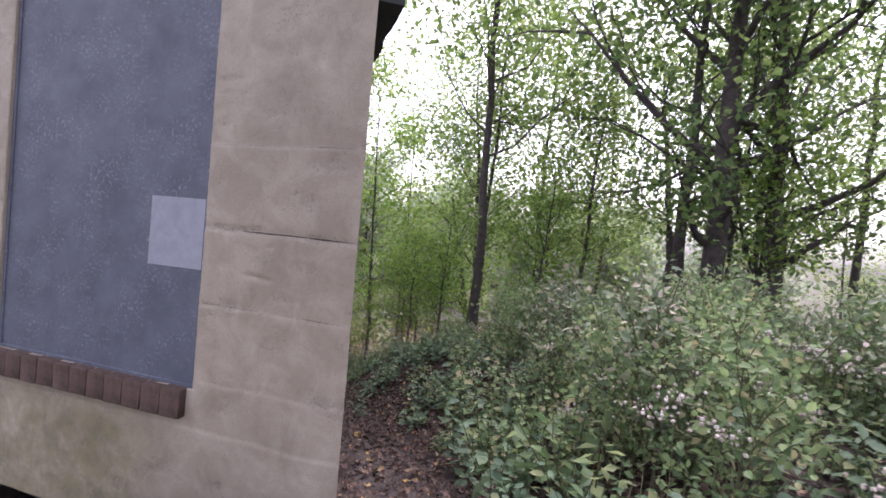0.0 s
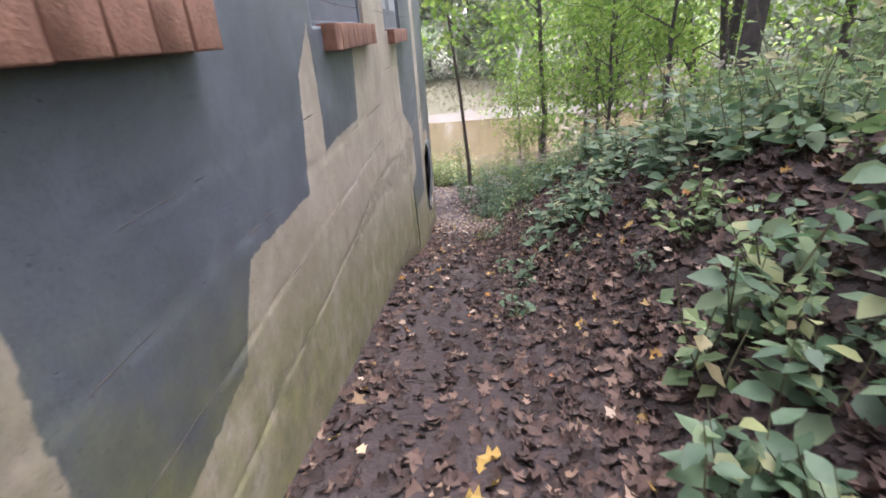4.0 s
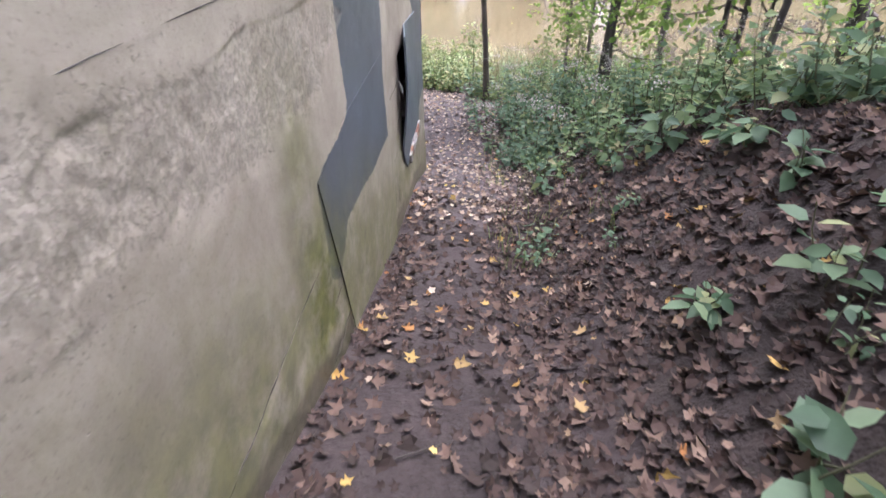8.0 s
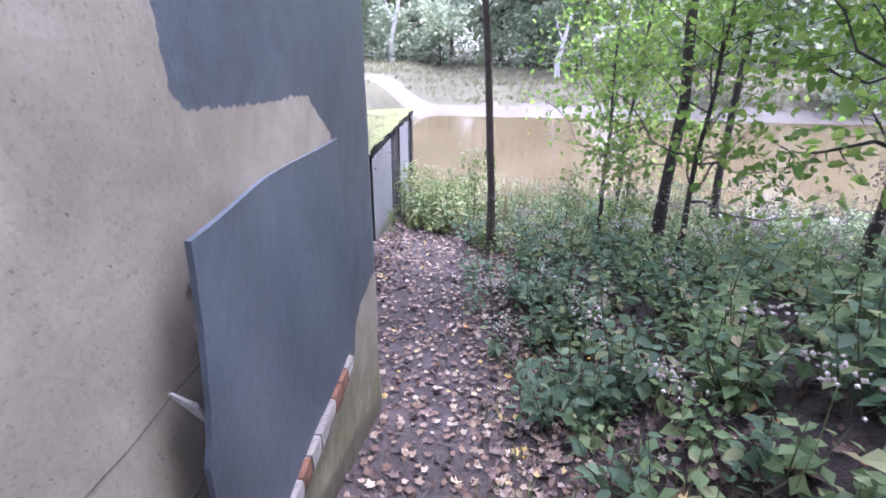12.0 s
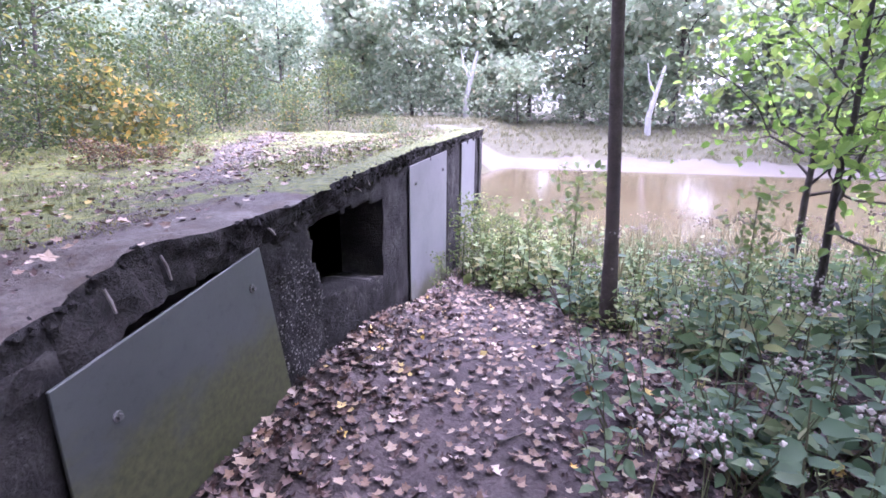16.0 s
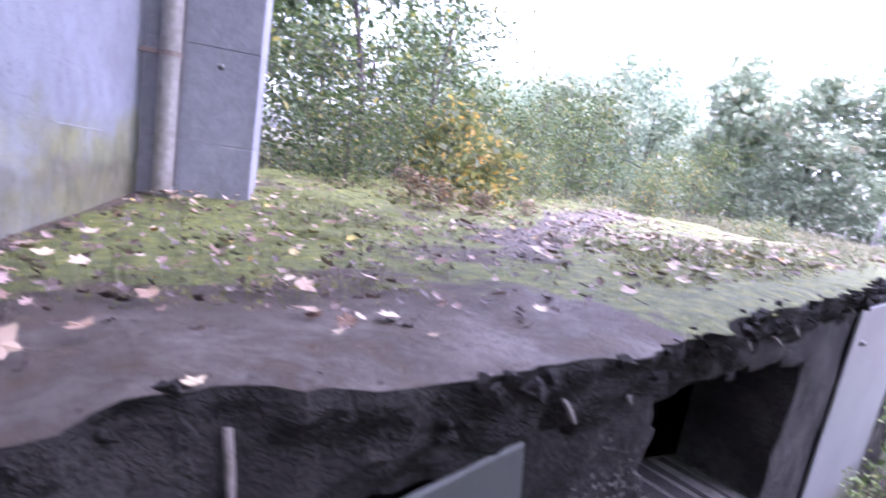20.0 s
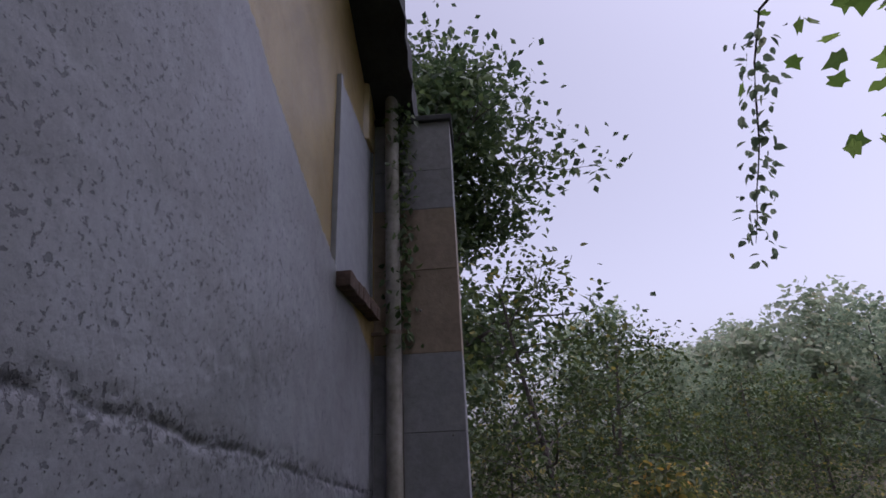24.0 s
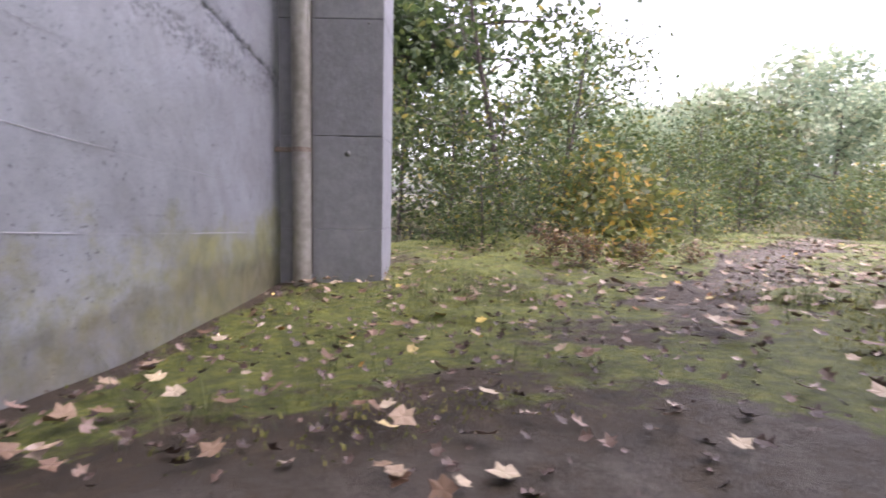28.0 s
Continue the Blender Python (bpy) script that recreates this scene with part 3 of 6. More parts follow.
pond = new("water", bm_mesh("water", plate([(-9, 20), (60, 20), (60, 39), (-9, 39)], 0.25), M_WATER))
pond.location = (0, 0, -3.72)
tagged(pond, "murky brown pond with still shiny surface", "pond", kind="structure")


# ---- walls ----
def inside(px, py, poly):
    """Signed distance to a polygon, positive inside."""
    poly = np.asarray(poly, float)
    a, b = poly, np.roll(poly, -1, 0)
    best, odd = np.full(px.shape, 1e9), np.zeros(px.shape, bool)
    for (x0, y0), (x1, y1) in zip(a, b):
        dx, dy = x1 - x0, y1 - y0
        t = np.clip(((px - x0) * dx + (py - y0) * dy) / (dx * dx + dy * dy + 1e-12), 0, 1)
        best = np.minimum(best, np.hypot(px - x0 - t * dx, py - y0 - t * dy))
        odd ^= ((y0 > py) != (y1 > py)) & (px < (x1 - x0) * (py - y0) / (y1 - y0 + 1e-12) + x0)
    return np.where(odd, best, -best)


def axis_lines(a, b, step, marks):
    cuts = sorted({a, b, *[m for m in marks if a < m < b]})
    out = []
    for p, q in zip(cuts, cuts[1:]):
        out += list(np.linspace(p, q, max(1, round((q - p) / step)) + 1)[:-1])
    return np.array(out + [b])


def relief_wall(name, start, along, out, length, z0, z1, step, thick, mat, holes=(), cut=None, relief=None, layers=None, open_start=False, fine=None):
    """A wall with fine relief on its outer face: u runs along it, z up. holes: (u0, u1, za, zb) go right through. cut(u, z): True where there is no wall."""
    step_u, step_z = step if isinstance(step, tuple) else (step, step)
    us = axis_lines(0, length, step_u, [h for hole in holes for h in hole[:2]])
    zs = axis_lines(z0, z1, step_z, [h for hole in holes for h in hole[2:]])
    if fine:
        a, b, c, d, su, sz = fine
        us = np.unique(np.r_[us[(us < a) | (us > b)], np.linspace(a, b, round((b - a) / su))])
        zs = np.unique(np.r_[zs[(zs < c) | (zs > d)], np.linspace(c, d, round((d - c) / sz))])
    gu, gz = np.meshgrid(us, zs, indexing="ij")
    n = len(zs)
    i, j = np.meshgrid(np.arange(len(us) - 1), np.arange(n - 1), indexing="ij")
    q = np.stack([i * n + j, (i + 1) * n + j, (i + 1) * n + j + 1, i * n + j + 1], -1).reshape(-1, 4)
    fu, fz = gu.ravel(), gz.ravel()
    cu, cz = fu[q].mean(1), fz[q].mean(1)
    keep = np.ones(len(q), bool)
    for a, b, c, d in holes:
        keep &= ~((cu > a) & (cu < b) & (cz > c) & (cz < d))
    if cut is not None:
        keep &= ~cut(cu, cz)
    q = q[keep]
    push = relief(fu, fz) if relief else np.zeros(len(fu))
    along, out = np.array([*along, 0.0]), np.array([*out, 0.0])
    front = np.array([*start, 0.0]) + fu[:, None] * along + np.array([[0, 0, 1.0]]) * fz[:, None]
    v = front + push[:, None] * out
    if np.cross(along, (0, 0, 1.0)) @ out < 0:
        q = q[:, ::-1]
    e = np.concatenate([q[:, [k, (k + 1) % 4]] for k in range(4)])
    key = np.sort(e, 1)
    _, inv, count = np.unique(key[:, 0].astype(np.int64) * len(fu) + key[:, 1], return_inverse=True, return_counts=True)
    rim = e[count[inv] == 1]
    if open_start:
        rim = rim[~(fu[rim] < 1e-6).all(1)]
    used = np.unique(rim)
    back = np.full(len(fu), -1)
    back[used] = len(fu) + np.arange(len(used))
    v = np.concatenate([v, front[used] - thick * out])
    sides = np.stack([rim[:, 1], rim[:, 0], back[rim[:, 0]], back[rim[:, 1]]], 1)
    lay = {k: np.r_[f, f[used]] for k, f in ((k, fn(fu, fz)) for k, fn in (layers or {}).items())}
    me = mesh_from(name, v, np.concatenate([q, sides]), mat, layers=lay, shade=np.r_[np.ones(len(q), bool), np.zeros(len(sides), bool)])
    return me


def backing(name, start, along, out, length, z0, z1, offset, thick, mat):
    """The plain inner face of a wall."""
    bm = block((length, thick, z1 - z0), (length / 2, 0, (z0 + z1) / 2))
    m = Matrix(((along[0], out[0], 0, start[0] - out[0] * offset), (along[1], out[1], 0, start[1] - out[1] * offset), (0, 0, 1, 0), (0, 0, 0, 1)))
    bmesh.ops.transform(bm, matrix=m, verts=bm.verts)
    bmesh.ops.recalc_face_normals(bm, faces=bm.faces)
    return bm_mesh(name, bm, mat)


CORNER_SE, CORNER_NE = (0.0, 1.687), (0.0, 14.466)
SOUTH = (-1 / 1.2207, 0.7 / 1.2207)
SOUTH_OUT = (-0.7 / 1.2207, -1 / 1.2207)
NORTH = (-1 / 1.1016, 0.462 / 1.1016)
NORTH_OUT = (0.462 / 1.1016, 1 / 1.1016)
U0 = CORNER_SE[1]
JOINTS = [3.1, 2.85, 2.35, 1.76, 1.28, 1.05, 0.77, 0.48, 0.03, -0.31, -0.60, -0.88, -1.10]

# Areas of slate paint on the long wall, as outlines of distance along it and height.
SLATE_AREAS = [
    [(4.55, 1.62), (4.50, 1.04), (4.51, 0.62), (4.93, 0.66), (5.15, 0.71), (5.34, 0.99), (6.02, 0.97), (6.16, 1.45), (6.45, 1.7), (6.45, 4.6), (5.2, 4.6), (5.2, 1.7)],
    [(6.4, 1.08), (7.28, 1.08), (7.37, 1.4), (7.6, 2.2), (7.6, 4.6), (6.4, 4.6)],
    [(9.9, 4.6), (9.88, 1.08), (9.95, 0.72), (10.86, 0.33), (10.87, -0.18), (10.83, -0.22), (10.24, -0.28), (10.20, -0.75), (10.34, -0.84), (10.6, -0.68), (10.96, -0.71), (11.32, -0.755), (11.90, -0.79), (11.89, -0.33), (12.0, -0.03), (12.05, 1.0), (12.2, 4.6)],
    [(12.66, 4.6), (12.66, 0.0), (12.70, -0.05), (13.5, -0.12), (13.75, -0.3), (13.8, -1.5), (13.88, -1.52), (13.95, -1.36), (14.06, -1.30), (14.6, -1.29), (14.6, 4.6)],
]


SHEET_EDGE = [(10.24, -0.285), (10.85, -0.21), (11.93, -0.21), (11.97, -1.95), (11.4, -1.75), (10.43, -1.30)]


def groove(z, at, width=0.012):
    return np.exp(-(((z - at) / width) ** 2))


def pits(a, b, seed):
    """Depths of ragged pits of two to six centimetres, from 0 to about 1."""
    w = 0.35 * (fbm(a * 14, b * 14, seed + 9, 2) - 0.5)
    big = np.clip(vnoise(a * 17 + w * 3, b * 21 + w * 3, seed) - 0.62, 0, 1) * 2.4
    mid = np.clip(vnoise(a * 34 + w * 5, b * 40 + w * 5, seed + 3) - 0.60, 0, 1) * 1.6
    return np.clip(big, 0, 0.55) + np.clip(mid, 0, 0.4)


def ledge_line(y):
    return np.interp(y, [6.6, 7.14, 7.4, 7.94, 8.4, 9.2, 9.6, 9.9, 10.2, 10.7, 11.0], [0.45, 0.51, 0.55, 0.52, 0.50, 0.40, 0.33, 0.39, 0.36, 0.33, 0.31]) + 0.05 * (fbm(y * 4, y * 0, 47) - 0.5)


def long_relief(u, z):
    y = u + U0
    r = 0.012 * (fbm(y * 2.2, z * 2.2, 21) - 0.5) + 0.004 * (fbm(y * 12, z * 12, 25, 3) - 0.5)
    for k, at in enumerate(JOINTS):
        gap = fbm(y * 0.9 + k * 7.3, y * 0 + k, 31) > 0.42
        line = at + 0.012 * (vnoise(y * 2, y * 0, 33 + k) - 0.5)
        gap = gap & (at != 0.03)
        r = r + np.where(gap, 0.0018, 0.0006) * np.tanh((line - z) / 0.02) * np.exp(-np.abs(z - line) / 0.04)
        r = r - 0.004 * groove(z, line, 0.013) * gap * smooth(0.3, 0.6, fbm(y * 6, y * 0 + k, 37))
    lump = long_raw(u, z)
    a, b = y * 0.83 + z * 0.56, z * 0.83 - y * 0.56
    r = r - lump * (0.0015 + 0.0045 * pits(a, b, 41) + 0.0025 * (fbm(a * 30, b * 30, 45, 2) - 0.5))
    ledge = ledge_line(y)
    r = r - (0.002 + 0.004 * smooth(0.42, 0.6, fbm(y * 8, y * 0, 49))) * smooth(0.006, -0.010, z - ledge - 0.02 * (fbm(y * 18, y * 0, 50, 2) - 0.5)) * np.exp(-np.clip(ledge - z, 0, 9) / 0.03) * smooth(6.7, 7.2, y) * smooth(10.9, 10.5, y)
    r = r + 0.007 * smooth(0.16, -0.06, z - np.interp(y, PATH_Y, PATH_Z) - 0.22 + 0.18 * (fbm(y * 2, y * 0, 51) - 0.5))
    under = smooth(-0.02, 0.02, inside(y, z, SHEET_EDGE))
    rim = smooth(-0.25, -0.01, inside(y, z, SHEET_EDGE))
    r = r * (1 - rim) + 0.0012 * rim
    return r * (1 - under) - 0.001 * under


def long_raw(u, z):
    """Honeycombed bands where the pour failed."""
    y = u + U0
    mid = np.interp(y, [6.6, 7.1, 8.0, 9.0, 10.0, 10.6, 11.2], [0.44, 0.47, 0.45, 0.30, 0.17, 0.22, 0.2])
    wide = np.interp(y, [6.6, 7.2, 8.0, 8.8, 10.0, 10.6, 11.0], [0.04, 0.07, 0.13, 0.22, 0.25, 0.15, 0.0])
    band = smooth(1.0, 0.55, np.abs(z - mid) / (wide + 1e-3) + 1.1 * (fbm(y * 3, z * 5, 71) - 0.5))
    top = smooth(0.16, 0.05, np.abs(z - 0.70) + 0.25 * (fbm(y * 4, z * 6, 75) - 0.4)) * smooth(7.6, 7.95, y) * smooth(8.6, 8.2, y)
    upper = smooth(0.14, 0.03, np.abs(z - 0.34) + 0.22 * (fbm(y * 5, z * 7, 77) - 0.4)) * smooth(11.2, 11.6, y) * smooth(13.2, 12.3, y)
    return np.clip(np.maximum(np.maximum(band * (y > 6.6) * (y < 11.0), 0.6 * top), np.maximum(upper, smooth(0.20, 0.08, np.hypot(y - 12.15, z + 1.44) + 0.12 * (fbm(y * 5, z * 5, 79) - 0.5)))), 0, 1)


def long_paint(u, z):
    y = u + U0
    d = np.max([inside(y, z, a) for a in SLATE_AREAS], 0) + 0.05 * (fbm(y * 3, z * 3, 81) - 0.5)
    return np.clip(0.5 + d * 2.0, 0, 1)


def long_algae(u, z):
    y = u + U0
    rise = z - np.interp(y, PATH_Y, PATH_Z)
    damp = smooth(1.15, 0.25, rise + 0.7 * (fbm(y * 0.8, z * 0.5, 91) - 0.5)) * smooth(2.2, 5.5, y)
    weep = smooth(0.35, 0.0, np.abs(y - 10.1)) * smooth(0.5, -0.1, z) * 0.6
    return np.clip(damp * 0.75 + weep, 0, 1)


def long_damp(u, z):
    y = u + U0
    rise = z - np.interp(y, PATH_Y, PATH_Z) - 0.1 * np.clip(1 - np.abs(y - 13.2) / 1.4, 0, 1)
    return smooth(0.02, -0.01, rise - 0.10 - 0.14 * (fbm(y * 2.2, y * 0, 97) - 0.3)) * smooth(6.0, 9.5, y)


def north_damp(u, z):
    return 0.5 * smooth(0.02, -0.02, z + 1.475 + 0.12 * (fbm(u * 7, u * 0, 233) - 0.5)) + 0.2 * smooth(0.45, 0.65, fbm(u * 5, z * 5, 235)) * smooth(-1.2, -1.5, z)


LONG_WINDOWS = [(3.80, 5.27, 1.70, 3.95), (6.50, 7.97, 1.64, 3.95), (9.10, 10.57, 1.60, 3.95)]
holes = [(a - U0, b - U0, c, d) for a, b, c, d in LONG_WINDOWS] + [(12.60 - U0, 13.72 - U0, -1.36, -0.42)]
wall_east = tagged(new("wall_east", relief_wall("wall_east", CORNER_SE, (0, 1), (1, 0), CORNER_NE[1] - U0, -3.0, 4.6, (0.032, 0.026), 0.3, M_LONG, holes, None, long_relief, {"paint": long_paint, "raw": long_raw, "algae": long_algae, "damp": long_damp}, True, (6.9 - U0, 11.0 - U0, -0.12, 0.80, 0.0105, 0.008))), "tall board-marked concrete wall in flaking beige and slate paint", "wall", kind="structure")
part("inner_face", backing("inner_face", (-0.02, U0 + 0.9), (0, 1), (1, 0), CORNER_NE[1] - U0 - 1.0, -3.0, 4.55, 0.36, 0.1, M_MORTAR), wall_east)


def south_relief(u, z):
    r = 0.012 * (fbm(u * 2.2, z * 2.2, 121) - 0.5) + 0.004 * (fbm(u * 14, z * 14, 125, 3) - 0.5)
    for k, at in enumerate([3.45, 2.86, 2.34, 1.80, 1.45]):
        line = at + 0.02 * (vnoise(u * 3, u * 0, 133 + k) - 0.5)
        r = r + 0.003 * np.tanh((line - z) / 0.02) * np.exp(-np.abs(z - line) / 0.05) - 0.003 * groove(z, line, 0.012)
    r = r - south_raw(u, z) * (0.004 + 0.010 * np.clip(fbm(u * 30, z * 30, 141, 3) - 0.4, 0, 1))
    return r - 0.008 * smooth(0.10, 0.04, np.hypot((u - 0.72) / 1.6, (z - 2.565 - 0.10 * (u - 0.72)) * 4) + 0.06 * (fbm(u * 16, z * 16, 143) - 0.5))


def south_raw(u, z):
    """Crumbled edges along the shutter joint and a few spalled spots."""
    edge = smooth(0.05, 0.01, np.abs(z - 2.855 - 0.02 * u) + 0.05 * (fbm(u * 7, z * 7, 145) - 0.4)) * smooth(0.38, 0.55, fbm(u * 3.5, u * 0, 147))
    spot = smooth(0.62, 0.70, fbm(u * 5.5, z * 9, 149))
    return np.clip(np.maximum(edge, 0.6 * spot), 0, 1)


FRONT_WINDOW = (1.185, 3.22, 1.72, 4.75)
zero = lambda u, z: np.zeros(len(u))
wall_south = tagged(new("wall_south", relief_wall("wall_south", CORNER_SE, SOUTH, SOUTH_OUT, 4.4, 0.6, 5.1, (0.03, 0.014), 0.3, M_SOUTH, [FRONT_WINDOW], None, south_relief, {"paint": zero, "raw": south_raw, "algae": lambda u, z: 0.5 * smooth(1.75, 1.2, z) * smooth(1.3, 1.9, u)}, True)), "beige board-marked concrete end wall with a boarded window", "wall", kind="structure")
part("inner_face", backing("inner_face", (CORNER_SE[0] - 0.35, CORNER_SE[1] + 0.1), SOUTH, SOUTH_OUT, 4.0, 0.6, 5.05, 0.36, 0.1, M_MORTAR), wall_south)


def north_top(u):
    return 4.22 - 0.585 * u


def north_raw(u, z):
    x = -u / 1.1016
    mid = np.interp(-x, [0, 1.2, 1.6, 2.05, 2.6, 3.4, 4.2], [-0.40, -0.40, -0.42, -0.47, -0.55, -0.62, -0.66])
    wide = np.interp(-x, [0, 1.2, 2.0, 3.0, 3.9, 4.3], [0.20, 0.17, 0.16, 0.11, 0.05, 0.0])
    band = smooth(1.05, 0.6, np.abs(z - mid) / (wide + 1e-3) + 1.0 * (fbm(u * 4, z * 6, 171) - 0.5))
    edge = np.interp(u, [0, 1.4, 2.26, 4.3], [-0.23, -0.26, -0.38, -0.68])
    crumb = smooth(0.07, 0.015, np.abs(z - edge) + 0.05 * (fbm(u * 8, z * 8, 175) - 0.4)) * smooth(4.3, 3.9, u)
    low = smooth(0.10, 0.02, np.abs(z - mid + wide * 0.75) + 0.08 * (fbm(u * 6, z * 6, 177) - 0.4)) * smooth(3.9, 3.4, u)
    specks = 0.32 * smooth(-0.30, -0.10, z) * smooth(0.95, 0.4, z) * smooth(3.2, 2.2, u)
    return np.clip(np.maximum.reduce([0.24 * band, crumb, 0.85 * low, specks]), 0, 1)


def north_relief(u, z):
    r = 0.010 * (fbm(u * 2.0, z * 2.0, 181) - 0.5) + 0.004 * (fbm(u * 13, z * 13, 185, 3) - 0.5)
    for k, (at, a, b) in enumerate([(-1.06, 0, 3.45), (-1.30, 0, 3.1)]):
        line = at + 0.012 * (vnoise(u * 2, u * 0, 193 + k) - 0.5)
        r = r + smooth(b, b - 0.2, u) * (0.0006 * np.tanh((z - line) / 0.02) * np.exp(-np.abs(z - line) / 0.04))
    lump = north_raw(u, z)
    r = r - lump * (0.001 + 0.0085 * pits(u, z, 201) + 0.003 * (fbm(u * 34, z * 34, 203, 2) - 0.5))
    edge = np.interp(u, [0, 1.4, 2.26, 4.3], [-0.23, -0.26, -0.38, -0.68])
    r = r - 0.008 * smooth(0.25, 0.6, fbm(u * 16, u * 0, 205)) * groove(z, edge + 0.035 * (fbm(u * 9, u * 0, 207) - 0.5), 0.010)
    step_line = np.interp(u, [0, 1.84, 2.37, 2.88, 3.2], [1.3, 0.99, 0.70, 0.50, 0.42]) + 0.04 * (fbm(u * 7, u * 0, 209) - 0.5)
    r = r - 0.035 * smooth(-0.01, 0.012, z - step_line) * (u < 3.6)
    base = smooth(0.05, -0.02, z + 1.50 + 0.10 * (fbm(u * 2.5, u * 0, 211) - 0.5))
    return r - 0.003 * base - base * 0.014 * np.clip(fbm(u * 9, z * 9, 215) - 0.5, 0, 1)


def north_paint(u, z):
    step_line = np.interp(u, [0, 1.84, 2.37, 2.88, 3.9, 4.6], [1.3, 0.99, 0.70, 0.50, 0.1, -0.2])
    return np.clip(0.5 + 2.0 * (z - step_line), 0, 1)


def north_algae(u, z):
    return np.clip(smooth(0.56, 0.2, z + 1.69 + 0.42 * (fbm(u * 2.2, z * 2.5, 231) - 0.5)) * (0.72 + 0.25 * smooth(2.2, 3.3, u)), 0, 1)


NORTH_WINDOW = (2.94, 3.80, 0.42, 1.62)
wall_north = tagged(new("wall_north", relief_wall("wall_north", CORNER_NE, NORTH, NORTH_OUT, 5.3, -2.0, 4.3, (0.026, 0.016), 0.3, M_NORTH, [NORTH_WINDOW], lambda u, z: z > north_top(u) + 0.04, north_relief, {"paint": north_paint, "raw": north_raw, "algae": north_algae, "damp": north_damp}, False, (0.3, 4.1, -0.78, -0.12, 0.0095, 0.0065))), "violet-grey painted concrete wall with honeycombed bands and moss at its foot", "wall", kind="structure")
part("inner_face", backing("inner_face", (CORNER_NE[0] - 0.35, CORNER_NE[1] - 0.1), NORTH, NORTH_OUT, 4.6, -3.0, 1.4, 0.36, 0.1, M_MORTAR), wall_north)


def seam(wall, name, start, along, out, relief, at, slope, u0, u1, size, mat, seed, label, lift=0.0005):
    """A thin broken line along a shutter joint: a fin of mortar or a dark crack."""
    us = np.arange(u0, u1, 0.02)
    line = at + slope * us + 0.012 * (vnoise(us * 2, us * 0, 193 + seed) - 0.5) + 0.004 * (fbm(us * 9, us * 0, seed) - 0.5)
    p = np.array([*start, 0.0]) + us[:, None] * np.array([*along, 0]) + (relief(us, line) + lift)[:, None] * np.array([*out, 0])
    p[:, 2] = line
    r = 0.0003 + size * smooth(0.44, 0.62, fbm(us * 4, us * 0, seed + 3)) * (0.5 + fbm(us * 30, us * 0, seed + 5)) * smooth(u1, u1 - 0.5, us) * smooth(u0, u0 + 0.2, us)
    v, q = tube(p, r, 4)
    part(name, mesh_from(name, v, q, mat), wall, label)


# Fins are paler than the wall: the light they catch is in the colour.
M_FIN = two_tone("light_catching_fin", (0.28, 0.28, 0.31), (0.40, 0.40, 0.44), 12, 0.5, 0.3)
# Cracks are drawn as thin dark tubes along the joints.
M_CRACK = two_tone("dark_crack_line", (0.022, 0.019, 0.017), (0.06, 0.05, 0.042), 14, 0.9, 0.4)
for k, (at, slope, end) in enumerate(((-0.848, -0.087, 3.6), (-1.10, -0.075, 3.75), (-0.61, -0.09, 2.4))):
    seam(wall_north, "form_ridge", CORNER_NE, NORTH, NORTH_OUT, north_relief, at, slope, 0.02, end, 0.0013, M_FIN, k + 1, "thin fin along a shutter joint, paled for caught light")
for k, at in enumerate(JOINTS):
    if at in (-0.31, 0.03):
        continue
    seam(wall_east, "crack", CORNER_SE, (0, 1), (1, 0), long_relief, at - 0.004, 0.0, 0.05, 12.7, 0.0020, M_CRACK, k + 40, "dark crack along a shutter joint", -0.0006)
for k, at in enumerate((3.45, 2.86, 2.34, 1.80)):
    seam(wall_south, "crack", CORNER_SE, SOUTH, SOUTH_OUT, south_relief, at, 0.0, 0.02, 1.16, 0.0045 if k == 1 else 0.0014, M_CRACK, k + 61, "dark crack along a shutter joint")

# ---- roof edges of the tall building ----
def beam(name, a, b, out, wide, thick, mat, label, inner=0.3):
    """A straight roof edge from a to b, reaching out by wide."""
    a, b, o = Vector(a), Vector(b), Vector((*out, 0))
    d = (b - a).normalized()
    n = 60
    v, q = [], []
    rng = random.Random(5)
    for k in range(n + 1):
        p = a + (b - a) * (k / n)
        w = wide + rng.uniform(-0.015, 0.015)
        s = rng.uniform(-0.012, 0.012)
        v += [tuple(p - o * inner), tuple(p + o * w + Vector((0, 0, s))), tuple(p + o * w + Vector((0, 0, thick + s))), tuple(p - o * inner + Vector((0, 0, thick)))]
    for k in range(n):
        for j in range(4):
            q.append((4 * k + j, 4 * k + 4 + j, 4 * k + 4 + (j + 1) % 4, 4 * k + (j + 1) % 4))
    q += [(3, 2, 1, 0), (4 * n, 4 * n + 1, 4 * n + 2, 4 * n + 3)]
    return tagged(new(name, mesh_from(name, v, np.array(q), mat)), label, "roof edge", kind="structure")


beam("trim_eave_east", (0, 1.9, 4.45), (0, 14.75, 4.45), (1, 0), 0.20, 0.22, M_EAVE, "black overhanging roof edge along the tall wall")
beam("trim_eave_north", (0.05, 14.45, 4.20), (-4.95, 14.466 + 0.462 * 4.95, 4.20 - 0.585 * 5.45), NORTH_OUT, 0.30, 0.26, M_EAVE, "black sloping roof edge above the grey wall")
bm = plate([(0.0, 1.9), (0.0, 14.4), (-4.6, 16.4), (-6.0, 10.0), (-3.6, 4.4)], 0.2)
ceiling = new("ceiling", bm_mesh("ceiling", bm, M_EAVE))
ceiling.location = (-0.2, 0, 4.55)
tagged(ceiling, "flat dark roof slab over the building", "roof", kind="structure")
